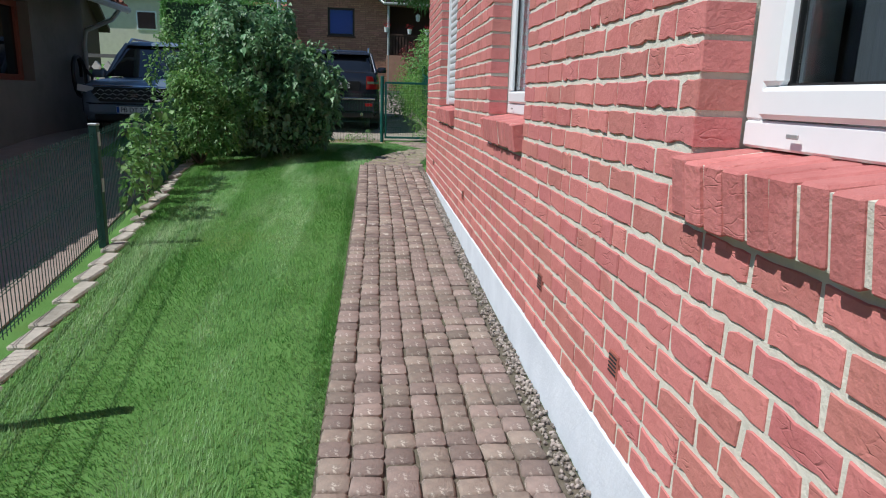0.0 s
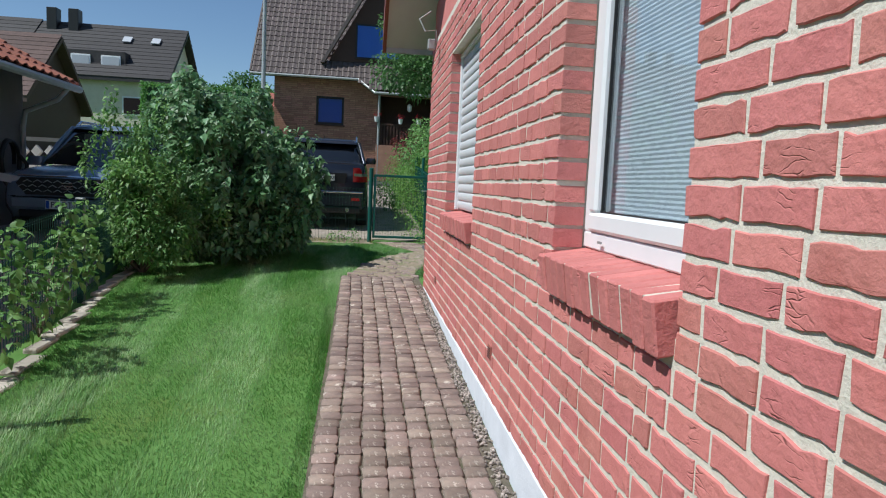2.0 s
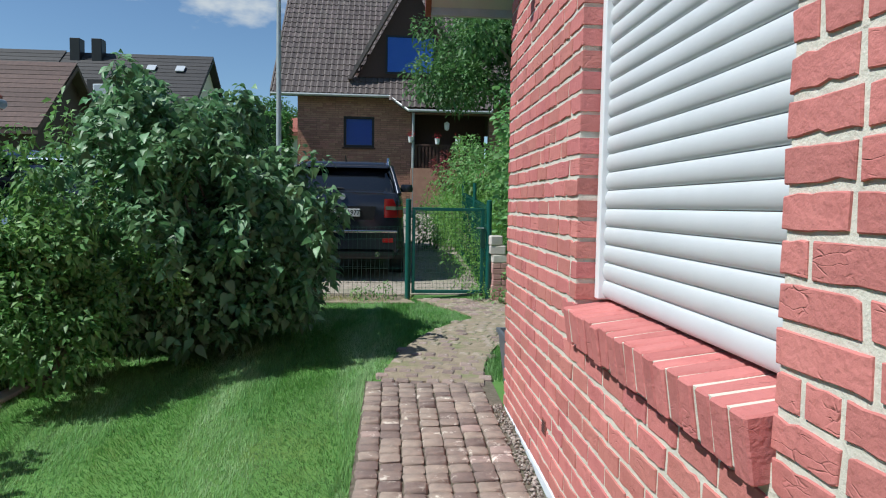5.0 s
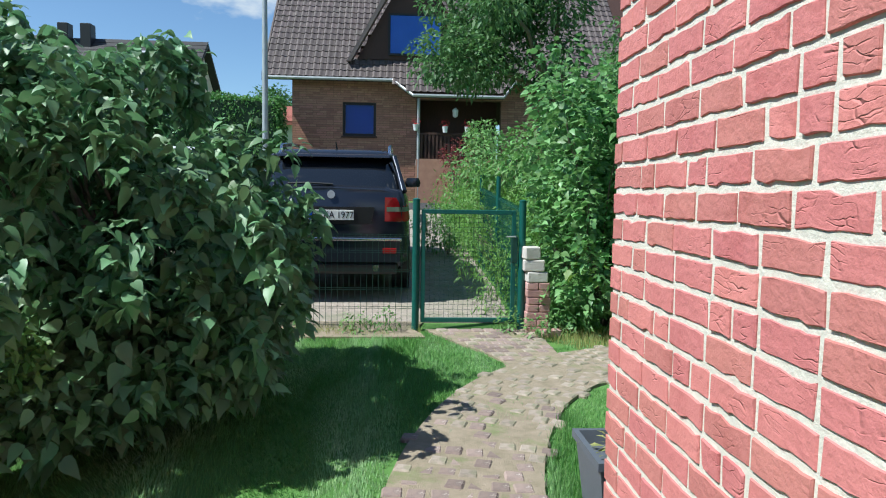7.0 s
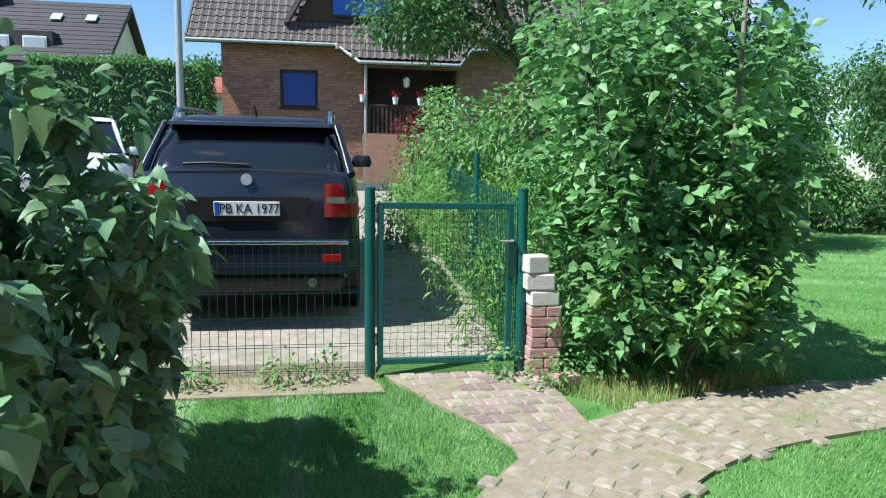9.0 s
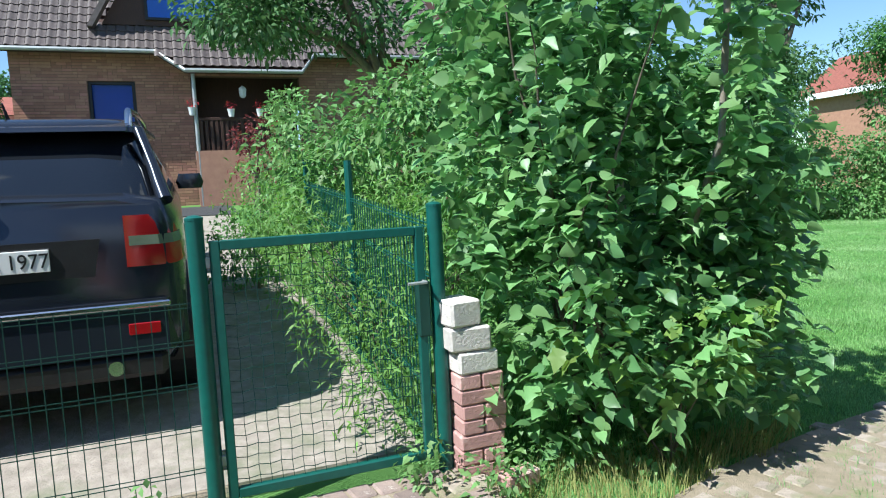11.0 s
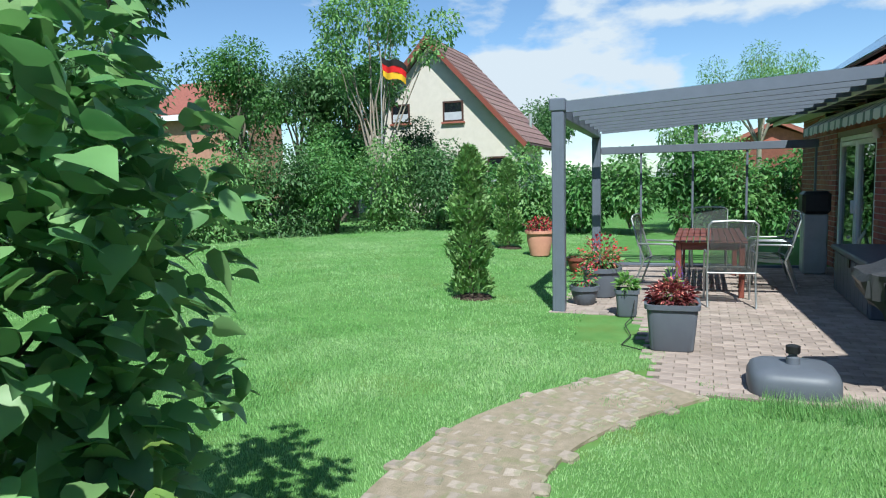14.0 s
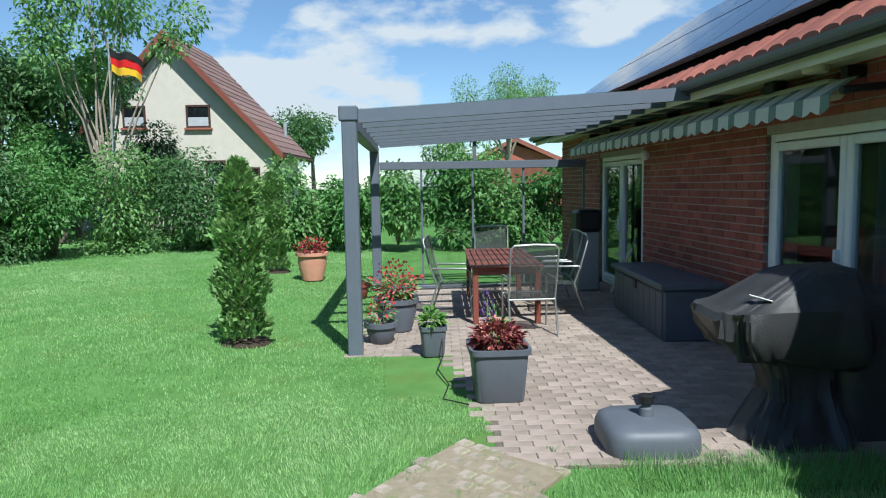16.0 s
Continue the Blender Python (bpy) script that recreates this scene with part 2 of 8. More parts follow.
M = {
    "brick": mat("painted_brick", (0.58, 0.212, 0.192), (0.52, 0.178, 0.162), 6, 0.75, 0.6, c3=(0.46, 0.14, 0.127), fine=40, rnd=0.12, big=3.0, crease=0.75),
    "mortar": mat("mortar", (0.70, 0.665, 0.575), (0.60, 0.57, 0.49), 12, 0.95, 0.5, fine=70),
    "plinth": mat("plinth_paint", (0.74, 0.78, 0.84), (0.62, 0.66, 0.72), 4, 0.8, 0.3, c3=(0.45, 0.46, 0.46), fine=50),
    "dark_brick": mat("red_clinker", (0.36, 0.115, 0.08), (0.24, 0.072, 0.054), 5, 0.8, 0.5, fine=40, rnd=0.25),
    "pale_mortar": mat("grey_mortar", (0.42, 0.36, 0.32), (0.34, 0.29, 0.26), 20, 0.95, 0.4),
    "far_brick": mat("brown_clinker", (0.42, 0.225, 0.155), (0.34, 0.175, 0.125), 5, 0.85, 0.3, rnd=0.2),
    "far_mortar": mat("brown_mortar", (0.22, 0.14, 0.10), (0.18, 0.11, 0.08), 20, 0.95, 0.2),
    "cobble": mat("cobble_concrete", (0.33, 0.25, 0.21), (0.22, 0.17, 0.15), 14, 0.9, 0.7, c3=(0.60, 0.53, 0.46), c3at=(0.58, 0.66), fine=80, rnd=0.28, big=11),
    "bed": mat("sand_bed", (0.20, 0.165, 0.13), (0.11, 0.10, 0.07), 20, 1.0, 0.8, c3=(0.07, 0.10, 0.035), fine=120, big=3),
    "slab": mat("path_paver", (0.42, 0.35, 0.285), (0.27, 0.225, 0.18), 14, 0.95, 0.9, c3=(0.22, 0.24, 0.12), fine=70, rnd=0.16, big=5, c3at=(0.5, 0.7)),
    "terrace": mat("terrace_paver", (0.37, 0.30, 0.255), (0.27, 0.215, 0.18), 6, 0.9, 0.5, fine=80, rnd=0.18, c3=(0.20, 0.17, 0.15), big=1.0),
    "pebble": mat("pebbles", (0.42, 0.36, 0.31), (0.25, 0.21, 0.19), 30, 0.9, 0.3, rnd=0.35),
    "lawn": mat("lawn_soil", (0.14, 0.28, 0.08), (0.09, 0.20, 0.05), 3, 1.0, 0.8, c3=(0.14, 0.20, 0.05), fine=140, big=0.8, spec=0.1),
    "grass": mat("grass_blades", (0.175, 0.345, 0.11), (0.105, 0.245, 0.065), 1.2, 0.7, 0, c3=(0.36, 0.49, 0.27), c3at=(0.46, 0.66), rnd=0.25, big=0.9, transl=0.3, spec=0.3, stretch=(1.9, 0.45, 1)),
    # paler copy of the lawn grass, the back garden's stronger sun put into its colour
    "grass_back": mat("grass_blades_painted_sunlit", (0.22, 0.42, 0.14), (0.15, 0.33, 0.09), 0.9, 0.7, 0, c3=(0.38, 0.54, 0.26), c3at=(0.42, 0.64), rnd=0.2, big=0.45, transl=0.3, spec=0.3),
    "dry": mat("dry_grass", (0.38, 0.36, 0.14), (0.24, 0.28, 0.09), 2, 0.8, 0, rnd=0.25, transl=0.3),
    "drive": mat("driveway_paver", (0.34, 0.27, 0.235), (0.27, 0.21, 0.185), 7, 0.95, 0.5, c3=(0.26, 0.235, 0.21), fine=60),
    "forecourt": mat("sandy_paving", (0.42, 0.36, 0.31), (0.27, 0.23, 0.195), 11, 0.95, 0.9, c3=(0.22, 0.22, 0.15), fine=60, big=2.2, c3at=(0.48, 0.66)),
    "asphalt": mat("asphalt", (0.06, 0.06, 0.062), (0.045, 0.045, 0.048), 30, 0.9, 0.5, fine=150),
    "green_metal": mat("green_coated_metal", (0.008, 0.105, 0.085), (0.006, 0.08, 0.066), 20, 0.45, 0.05, spec=0.5),
    "dark_green": mat("dark_green_coating", (0.010, 0.055, 0.042), (0.008, 0.042, 0.034), 20, 0.5, 0.05),
    "tile": mat("dark_roof_tile", (0.135, 0.105, 0.10), (0.085, 0.068, 0.066), 6, 0.6, 0.3, rnd=0.18, c3=(0.18, 0.16, 0.14)),
    "grey_tile": mat("grey_roof_tile", (0.05, 0.047, 0.048), (0.032, 0.03, 0.032), 6, 0.7, 0.3, rnd=0.15),
    "red_tile": mat("red_roof_tile", (0.36, 0.12, 0.085), (0.24, 0.08, 0.06), 6, 0.7, 0.3, rnd=0.2),
    "blind_grey": mat("grey_blind", (0.46, 0.48, 0.50), (0.38, 0.40, 0.43), 6, 0.9, 0),
    "lamp_band": mat("smoky_lamp_band", (0.16, 0.20, 0.15), (0.11, 0.14, 0.10), 8, 0.2, 0, spec=0.7),
    "umber_tile": mat("umber_roof_tile", (0.115, 0.07, 0.06), (0.075, 0.046, 0.042), 6, 0.75, 0.3, rnd=0.15),
    "brown_tile": mat("brown_roof_tile", (0.25, 0.15, 0.132), (0.17, 0.10, 0.09), 6, 0.75, 0.3, rnd=0.15, c3=(0.20, 0.15, 0.12)),
    "sand": mat("sandy_mossy_bed", (0.36, 0.29, 0.215), (0.25, 0.21, 0.14), 12, 1.0, 0.8, c3=(0.15, 0.22, 0.06), fine=120, big=2.5),
    "white": mat("white_plastic", (0.80, 0.82, 0.84), (0.74, 0.76, 0.78), 3, 0.35, 0.02, spec=0.5),
    "shutter": mat("white_shutter_plastic", (0.60, 0.62, 0.64), (0.55, 0.57, 0.59), 3, 0.45, 0.03, spec=0.4),
    "soffit": mat("grey_white_soffit", (0.52, 0.53, 0.52), (0.46, 0.47, 0.46), 3, 0.7, 0.1),
    "cream": mat("cream_paint", (0.66, 0.63, 0.52), (0.58, 0.55, 0.45), 3, 0.6, 0.1),
    "render": mat("cream_render", (0.62, 0.565, 0.49), (0.56, 0.51, 0.44), 3, 0.95, 0.3, fine=60),
    "grey_render": mat("grey_render", (0.20, 0.19, 0.178), (0.155, 0.15, 0.142), 2, 0.95, 0.3, c3=(0.12, 0.115, 0.11)),
    "alu": mat("slate_grey_coating", (0.135, 0.155, 0.19), (0.12, 0.138, 0.17), 8, 0.4, 0.02, spec=0.5),
    "black": mat("black_plastic", (0.012, 0.012, 0.013), (0.02, 0.02, 0.021), 20, 0.45, 0.05),
    "cover": mat("black_cover_cloth", (0.03, 0.03, 0.032), (0.048, 0.048, 0.05), 7, 0.45, 0.35, fine=120, spec=0.5),
    "dark": mat("dark_interior", (0.03, 0.032, 0.035), (0.02, 0.02, 0.022), 3, 0.8, 0),
    "wood_red": mat("red_brown_wood", (0.26, 0.075, 0.05), (0.17, 0.05, 0.036), 6, 0.5, 0.15, stretch=(2, 20, 20)),
    "wood_dark": mat("dark_wood", (0.07, 0.032, 0.022), (0.045, 0.022, 0.016), 6, 0.6, 0.2, stretch=(8, 8, 1)),
    "bark": mat("bark", (0.20, 0.165, 0.125), (0.11, 0.09, 0.07), 14, 0.95, 0.9, fine=50, stretch=(1, 1, 0.25)),
    "bark_pale": mat("pale_bark", (0.36, 0.31, 0.245), (0.24, 0.20, 0.16), 14, 0.95, 0.6, fine=50, stretch=(1, 1, 0.25)),
    "planter": mat("grey_planter_plastic", (0.115, 0.13, 0.155), (0.10, 0.112, 0.135), 6, 0.5, 0.08),
    "terracotta": mat("terracotta", (0.62, 0.30, 0.21), (0.54, 0.25, 0.17), 8, 0.85, 0.2),
    "soil": mat("soil", (0.07, 0.045, 0.03), (0.04, 0.028, 0.02), 20, 1.0, 0.8),
    "chrome": mat("bright_metal", (0.7, 0.7, 0.72), (0.62, 0.62, 0.64), 10, 0.2, 0, metal=1.0),
    "tube": mat("grey_tube_metal", (0.42, 0.43, 0.42), (0.36, 0.37, 0.36), 10, 0.4, 0, metal=0.7),
    "zinc": mat("galvanised_steel", (0.45, 0.47, 0.47), (0.36, 0.38, 0.38), 6, 0.5, 0.05, metal=0.5),
    "stone": mat("kerb_stone", (0.50, 0.46, 0.40), (0.38, 0.35, 0.30), 10, 0.95, 0.6, rnd=0.2, c3=(0.24, 0.23, 0.18)),
    "pink_paver": mat("pink_concrete_paver", (0.52, 0.30, 0.265), (0.44, 0.25, 0.225), 10, 0.9, 0.5, rnd=0.15, c3=(0.60, 0.50, 0.45), big=6),
    "white_paver": mat("pale_concrete_paver", (0.66, 0.61, 0.56), (0.54, 0.50, 0.46), 10, 0.9, 0.5, rnd=0.1),
    "panel": mat("solar_cells", (0.02, 0.026, 0.04), (0.016, 0.02, 0.032), 3, 0.08, 0, spec=0.8),
    "glass": glass_mat("window_glass", (0.85, 0.92, 0.95), clear=0.85),
    "clear": glass_mat("clear_glass", (0.96, 1.0, 0.98), clear=0.97),
    "tinted": glass_mat("tinted_glass", (0.5, 0.55, 0.6), clear=0.25),
    # tint carries the blue of the sky mirrored in the window
    "sky_glass": glass_mat("sky_tinted_window_glass", (0.35, 0.55, 0.95), clear=0.8),
    "net": mat("pale_net_curtain", (0.80, 0.83, 0.88), (0.72, 0.76, 0.82), 6, 0.9, 0),
    # the panes' sky reflection is painted into this cloth's blue
    "blue_net": mat("net_curtain_with_painted_sky", (0.48, 0.62, 0.88), (0.40, 0.54, 0.80), 2, 0.9, 0),
    "curtain": mat("grey_curtain", (0.14, 0.15, 0.17), (0.09, 0.10, 0.115), 6, 0.9, 0.2, stretch=(30, 30, 1)),
    "car_dark": mat("dark_blue_grey_car_paint", (0.035, 0.042, 0.06), (0.031, 0.038, 0.055), 3, 0.18, 0, metal=0.5, spec=0.7),
    # base lifted well above dark blue to paint in the sky's reflection
    "car_blue": mat("blue_car_paint_with_sky_sheen", (0.20, 0.26, 0.34), (0.17, 0.23, 0.31), 3, 0.25, 0, metal=0.3, spec=0.7),
    "car_white": mat("white_car_paint", (0.72, 0.74, 0.76), (0.68, 0.70, 0.72), 3, 0.2, 0, spec=0.6),
    "rubber": mat("tyre_rubber", (0.018, 0.018, 0.018), (0.026, 0.026, 0.026), 20, 0.85, 0.3),
    "red_lens": mat("red_lamp_lens", (0.36, 0.008, 0.012), (0.28, 0.006, 0.009), 8, 0.15, 0, spec=0.7),
    "lamp_lens": mat("clear_lamp_lens", (0.55, 0.57, 0.6), (0.45, 0.47, 0.5), 20, 0.12, 0, spec=0.7),
    "plate": mat("number_plate_white", (0.78, 0.78, 0.76), (0.74, 0.74, 0.72), 6, 0.4, 0),
    "plate_blue": mat("number_plate_blue", (0.02, 0.09, 0.45), (0.018, 0.08, 0.40), 6, 0.4, 0),
    "ink": mat("black_ink", (0.01, 0.01, 0.01), (0.014, 0.014, 0.014), 6, 0.5, 0),
    "flag_black": mat("black_cloth", (0.012, 0.012, 0.012), (0.016, 0.016, 0.016), 6, 0.9, 0.1),
    "flag_red": mat("red_cloth", (0.62, 0.012, 0.015), (0.55, 0.01, 0.012), 6, 0.9, 0.1),
    "flag_gold": mat("gold_cloth", (0.78, 0.46, 0.02), (0.70, 0.40, 0.02), 6, 0.9, 0.1),
    "stripe_white": mat("white_awning_cloth", (0.62, 0.63, 0.58), (0.55, 0.56, 0.52), 4, 0.9, 0.1),
    "stripe_green": mat("green_awning_cloth", (0.19, 0.26, 0.22), (0.16, 0.22, 0.19), 4, 0.9, 0.1),
    "mesh_cloth": mat("grey_green_mesh_cloth", (0.09, 0.10, 0.095), (0.06, 0.07, 0.068), 60, 0.8, 0.1, see=0.6),
    "leaf_lilac": mat("lilac_leaves", (0.215, 0.39, 0.15), (0.12, 0.25, 0.09), 1.5, 0.44, 0, rnd=0.36, transl=0.28, spec=0.5),
    "leaf_fruit": mat("drooping_leaves", (0.20, 0.335, 0.165), (0.11, 0.215, 0.105), 1.5, 0.46, 0, rnd=0.38, transl=0.22, spec=0.45),
    "leaf_fresh": mat("fresh_green_leaves", (0.20, 0.35, 0.115), (0.115, 0.235, 0.075), 1.5, 0.5, 0, rnd=0.30, transl=0.28),
    "leaf_maple": mat("yellow_green_leaves", (0.27, 0.40, 0.10), (0.18, 0.32, 0.08), 1.5, 0.5, 0, rnd=0.25, transl=0.35),
    "leaf_weed": mat("light_green_weeds", (0.20, 0.36, 0.09), (0.12, 0.25, 0.06), 1.5, 0.6, 0, rnd=0.28, transl=0.35),
    "leaf_tree": mat("tree_leaves", (0.11, 0.21, 0.075), (0.07, 0.15, 0.055), 0.8, 0.55, 0, rnd=0.3, transl=0.3),
    "leaf_hedge": mat("hedge_leaves", (0.125, 0.27, 0.075), (0.08, 0.19, 0.055), 0.8, 0.55, 0, rnd=0.3, transl=0.3),
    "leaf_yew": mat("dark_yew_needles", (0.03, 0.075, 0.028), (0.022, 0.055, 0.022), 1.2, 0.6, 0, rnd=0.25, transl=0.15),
    "leaf_cypress": mat("cypress_scales", (0.23, 0.37, 0.12), (0.15, 0.27, 0.09), 2, 0.6, 0, rnd=0.25, transl=0.25),
    "leaf_maroon": mat("maroon_leaves", (0.22, 0.05, 0.05), (0.13, 0.035, 0.035), 3, 0.6, 0, rnd=0.3, transl=0.3),
    "bloom_red": mat("red_blossom", (0.62, 0.06, 0.07), (0.50, 0.04, 0.06), 5, 0.7, 0, rnd=0.25, transl=0.25),
    "bloom_pink": mat("salmon_blossom", (0.75, 0.28, 0.24), (0.62, 0.18, 0.16), 5, 0.7, 0, rnd=0.25, transl=0.25),
    "faded_bloom": mat("faded_blossom", (0.36, 0.25, 0.30), (0.26, 0.18, 0.17), 30, 0.9, 0.3),
    "bloom_violet": mat("violet_blossom", (0.20, 0.09, 0.42), (0.15, 0.06, 0.32), 5, 0.7, 0, rnd=0.25, transl=0.25),
}

# ---------------------------------------------------------------- mesh tools


class Geo:
    """Collects vertices and faces of one mesh."""

    def __init__(self):
        self.v, self.f = [], []

    def add(self, verts, faces):
        k = len(self.v)
        self.v.extend(tuple(p) for p in verts)
        self.f.extend(tuple(i + k for i in face) for face in faces)
        return self

    def box(self, x0, x1, y0, y1, z0, z1, bevel=0.0, m=None):
        lo, hi = (x0, y0, z0), (x1, y1, z1)
        c = [(lo[i] + hi[i]) / 2 for i in range(3)]
        h = [(hi[i] - lo[i]) / 2 for i in range(3)]
        b = min(bevel, 0.45 * min(h))
        if b <= 0:
            vs = [(c[0] + sx * h[0], c[1] + sy * h[1], c[2] + sz * h[2]) for sx in (-1, 1) for sy in (-1, 1) for sz in (-1, 1)]
            fs = [(0, 1, 3, 2), (4, 6, 7, 5), (0, 4, 5, 1), (2, 3, 7, 6), (0, 2, 6, 4), (1, 5, 7, 3)]
        else:
            vs, fs = [], []
            sg = [(sx, sy, sz) for sx in (-1, 1) for sy in (-1, 1) for sz in (-1, 1)]
            for s in sg:
                for ax in range(3):
                    vs.append(tuple(c[i] + s[i] * (h[i] - (0 if i == ax else b)) for i in range(3)))
            idx = lambda sx, sy, sz, ax: 3 * ((sx > 0) * 4 + (sy > 0) * 2 + (sz > 0)) + ax
            for s in (-1, 1):
                q = [(s, -1, -1), (s, 1, -1), (s, 1, 1), (s, -1, 1)]
                fs.append(tuple(idx(*p, 0) for p in (q if s > 0 else q[::-1])))
                q = [(-1, s, -1), (-1, s, 1), (1, s, 1), (1, s, -1)]
                fs.append(tuple(idx(*p, 1) for p in (q if s > 0 else q[::-1])))
                q = [(-1, -1, s), (1, -1, s), (1, 1, s), (-1, 1, s)]
                fs.append(tuple(idx(*p, 2) for p in (q if s > 0 else q[::-1])))
            for a in range(3):
                o, p = [i for i in range(3) if i != a]
                for s1 in (-1, 1):
                    for s2 in (-1, 1):
                        e = []
                        for t in (-1, 1):
                            s = [0, 0, 0]
                            s[a], s[o], s[p] = t, s1, s2
                            e.append(s)
                        fs.append((idx(*e[0], o), idx(*e[1], o), idx(*e[1], p), idx(*e[0], p)))
            for s in sg:
                fs.append(tuple(idx(*s, ax) for ax in range(3)))
        if m is not None:
            vs = [tuple(m @ Vector(p)) for p in vs]
        return self.add(vs, fs)

    def tube(self, pts, radii, n=8, cap=True):
        pts = [Vector(p) for p in pts]
        if not hasattr(radii, "__len__"):
            radii = [radii] * len(pts)
        rings, k = [], len(self.v)
        side = None
        for i, p in enumerate(pts):
            d = (pts[min(i + 1, len(pts) - 1)] - pts[max(i - 1, 0)]).normalized()
            if side is None:
                side = d.orthogonal().normalized()
            side = (side - d * side.dot(d)).normalized()
            up = d.cross(side)
            rings.append([p + (side * math.cos(2 * math.pi * j / n) + up * math.sin(2 * math.pi * j / n)) * radii[i] for j in range(n)])
        vs = [q for r in rings for q in r]
        fs = [(i * n + j, i * n + (j + 1) % n, (i + 1) * n + (j + 1) % n, (i + 1) * n + j) for i in range(len(pts) - 1) for j in range(n)]
        if cap:
            fs += [tuple(range(n))[::-1], tuple((len(pts) - 1) * n + j for j in range(n))]
        return self.add(vs, fs)

    def lathe(self, prof, c=(0, 0, 0), n=24, squash=(1, 1)):
        """Turns (radius, height) pairs about an upright axis through c."""
        vs = [(c[0] + r * squash[0] * math.cos(2 * math.pi * j / n), c[1] + r * squash[1] * math.sin(2 * math.pi * j / n), c[2] + z) for r, z in prof for j in range(n)]
        fs = [(i * n + j, i * n + (j + 1) % n, (i + 1) * n + (j + 1) % n, (i + 1) * n + j) for i in range(len(prof) - 1) for j in range(n)]
        fs += [tuple(range(n))[::-1], tuple((len(prof) - 1) * n + j for j in range(n))]
        return self.add(vs, fs)

    def prism(self, poly, a, b, axis="x"):
        """A flat outline pushed from a to b along an axis; the outline's two numbers are the other axes in order."""
        put = {"x": lambda t, p: (t, p[0], p[1]), "y": lambda t, p: (p[0], t, p[1]), "z": lambda t, p: (p[0], p[1], t)}[axis]
        n = len(poly)
        vs = [put(a, p) for p in poly] + [put(b, p) for p in poly]
        fs = [tuple(range(n))[::-1], tuple(range(n, 2 * n))] + [(i, (i + 1) % n, n + (i + 1) % n, n + i) for i in range(n)]
        return self.add(vs, fs)

    def loft(self, rings, cap=True):
        n = len(rings[0])
        vs = [p for r in rings for p in r]
        fs = [(i * n + j, i * n + (j + 1) % n, (i + 1) * n + (j + 1) % n, (i + 1) * n + j) for i in range(len(rings) - 1) for j in range(n)]
        if cap:
            fs += [tuple(range(n))[::-1], tuple((len(rings) - 1) * n + j for j in range(n))]
        return self.add(vs, fs)

    def move(self, m):
        self.v = [tuple(m @ Vector(p)) for p in self.v]
        return self


def mesh_of(name, geo, material, smooth=None):
    me = bpy.data.meshes.new(name)
    me.from_pydata(geo.v, [], geo.f)
    bm = bmesh.new()
    bm.from_mesh(me)
    bmesh.ops.recalc_face_normals(bm, faces=bm.faces)
    bm.to_mesh(me)
    bm.free()
    me.materials.append(M[material])
    if smooth is not None:
        me.polygons.foreach_set("use_smooth", [True] * len(me.polygons))
        me.set_sharp_from_angle(angle=radians(smooth))
    return me


def part(name, geo, material, parent, label="", smooth=None):
    ob = new(name, mesh_of(name, geo, material, smooth))
    ob.parent = parent
    if label:
        ob["label"] = label
    return ob


def thing(name, label, category, geo=None, material=None, group="", kind="", at=(0, 0, 0), rz=0.0, smooth=None):
    """A top-level thing: one mesh, or an Empty at its base."""
    ob = new(name, mesh_of(name, geo, material, smooth) if geo else None)
    if not geo:
        ob.empty_display_size = 0.1
    ob.matrix_basis = pose(*at, 0, 0, rz)
    return tagged(ob, label, category, group, kind)


def raw_mesh(name, v, f, material):
    """A mesh straight from arrays, for leaves and blades."""
    me = bpy.data.meshes.new(name)
    v, f = np.asarray(v, dtype=np.float32), np.asarray(f, dtype=np.int32)
    me.vertices.add(len(v))
    me.vertices.foreach_set("co", v.ravel())
    k = f.shape[1]
    me.loops.add(f.size)
    me.loops.foreach_set("vertex_index", f.ravel())
    me.polygons.add(len(f))
    me.polygons.foreach_set("loop_start", np.arange(0, f.size, k, dtype=np.int32))
    me.update(calc_edges=True)
    me.validate()
    me.materials.append(M[material])
    return me


rng = np.random.default_rng(7)


def smoothstep(a, b, x):
    t = np.clip((x - a) / (b - a), 0, 1)
    return t * t * (3 - 2 * t)


def ground_z(x, y):
    """Height of the ground: it climbs past the house, lies level in the garden and rises to the neighbours."""
    x, y = np.asarray(x, float), np.asarray(y, float)
    west = np.interp(y, [0, 3, 7.5, 12.3, 14.5, 17, 18.6, 20, 36, 60, 200], [-0.46, -0.42, -0.315, -0.10, -0.03, 0, 0.22, 0.30, 1.3, 3.0, 3.0])
    drive = 0.28 * smoothstep(9, 14, y) * (1 - smoothstep(16, 20, y)) * (1 - smoothstep(-2.9, -2.3, x))
    east = np.interp(y, [0, 17, 20, 60], [-0.1, -0.1, 0.08, 0.2])
    w = smoothstep(2.5, 7.5, x)
    return (west + drive) * (1 - w) + east * w


def gz(x, y):
    return float(ground_z(x, y))

# middle line of the curved path from the house corner to the terrace
CURVE = [(1.05, 12.95), (1.1, 13.35), (1.22, 13.85), (1.42, 14.4), (1.72, 14.95), (2.2, 15.45), (2.898, 15.836), (4.075, 16.135), (5.29, 16.28), (6.282, 16.141), (7.006, 15.783), (7.43, 15.429), (7.711, 15.176)]


def gate_left(y):
    """Left edge of the paving before the gate, with the tongue of lawn beside it."""
    return np.interp(y, [15.0, 15.3, 15.6, 15.96, 16.34, 17.0], [1.5, 1.62, 1.68, 1.56, 1.33, 1.02])

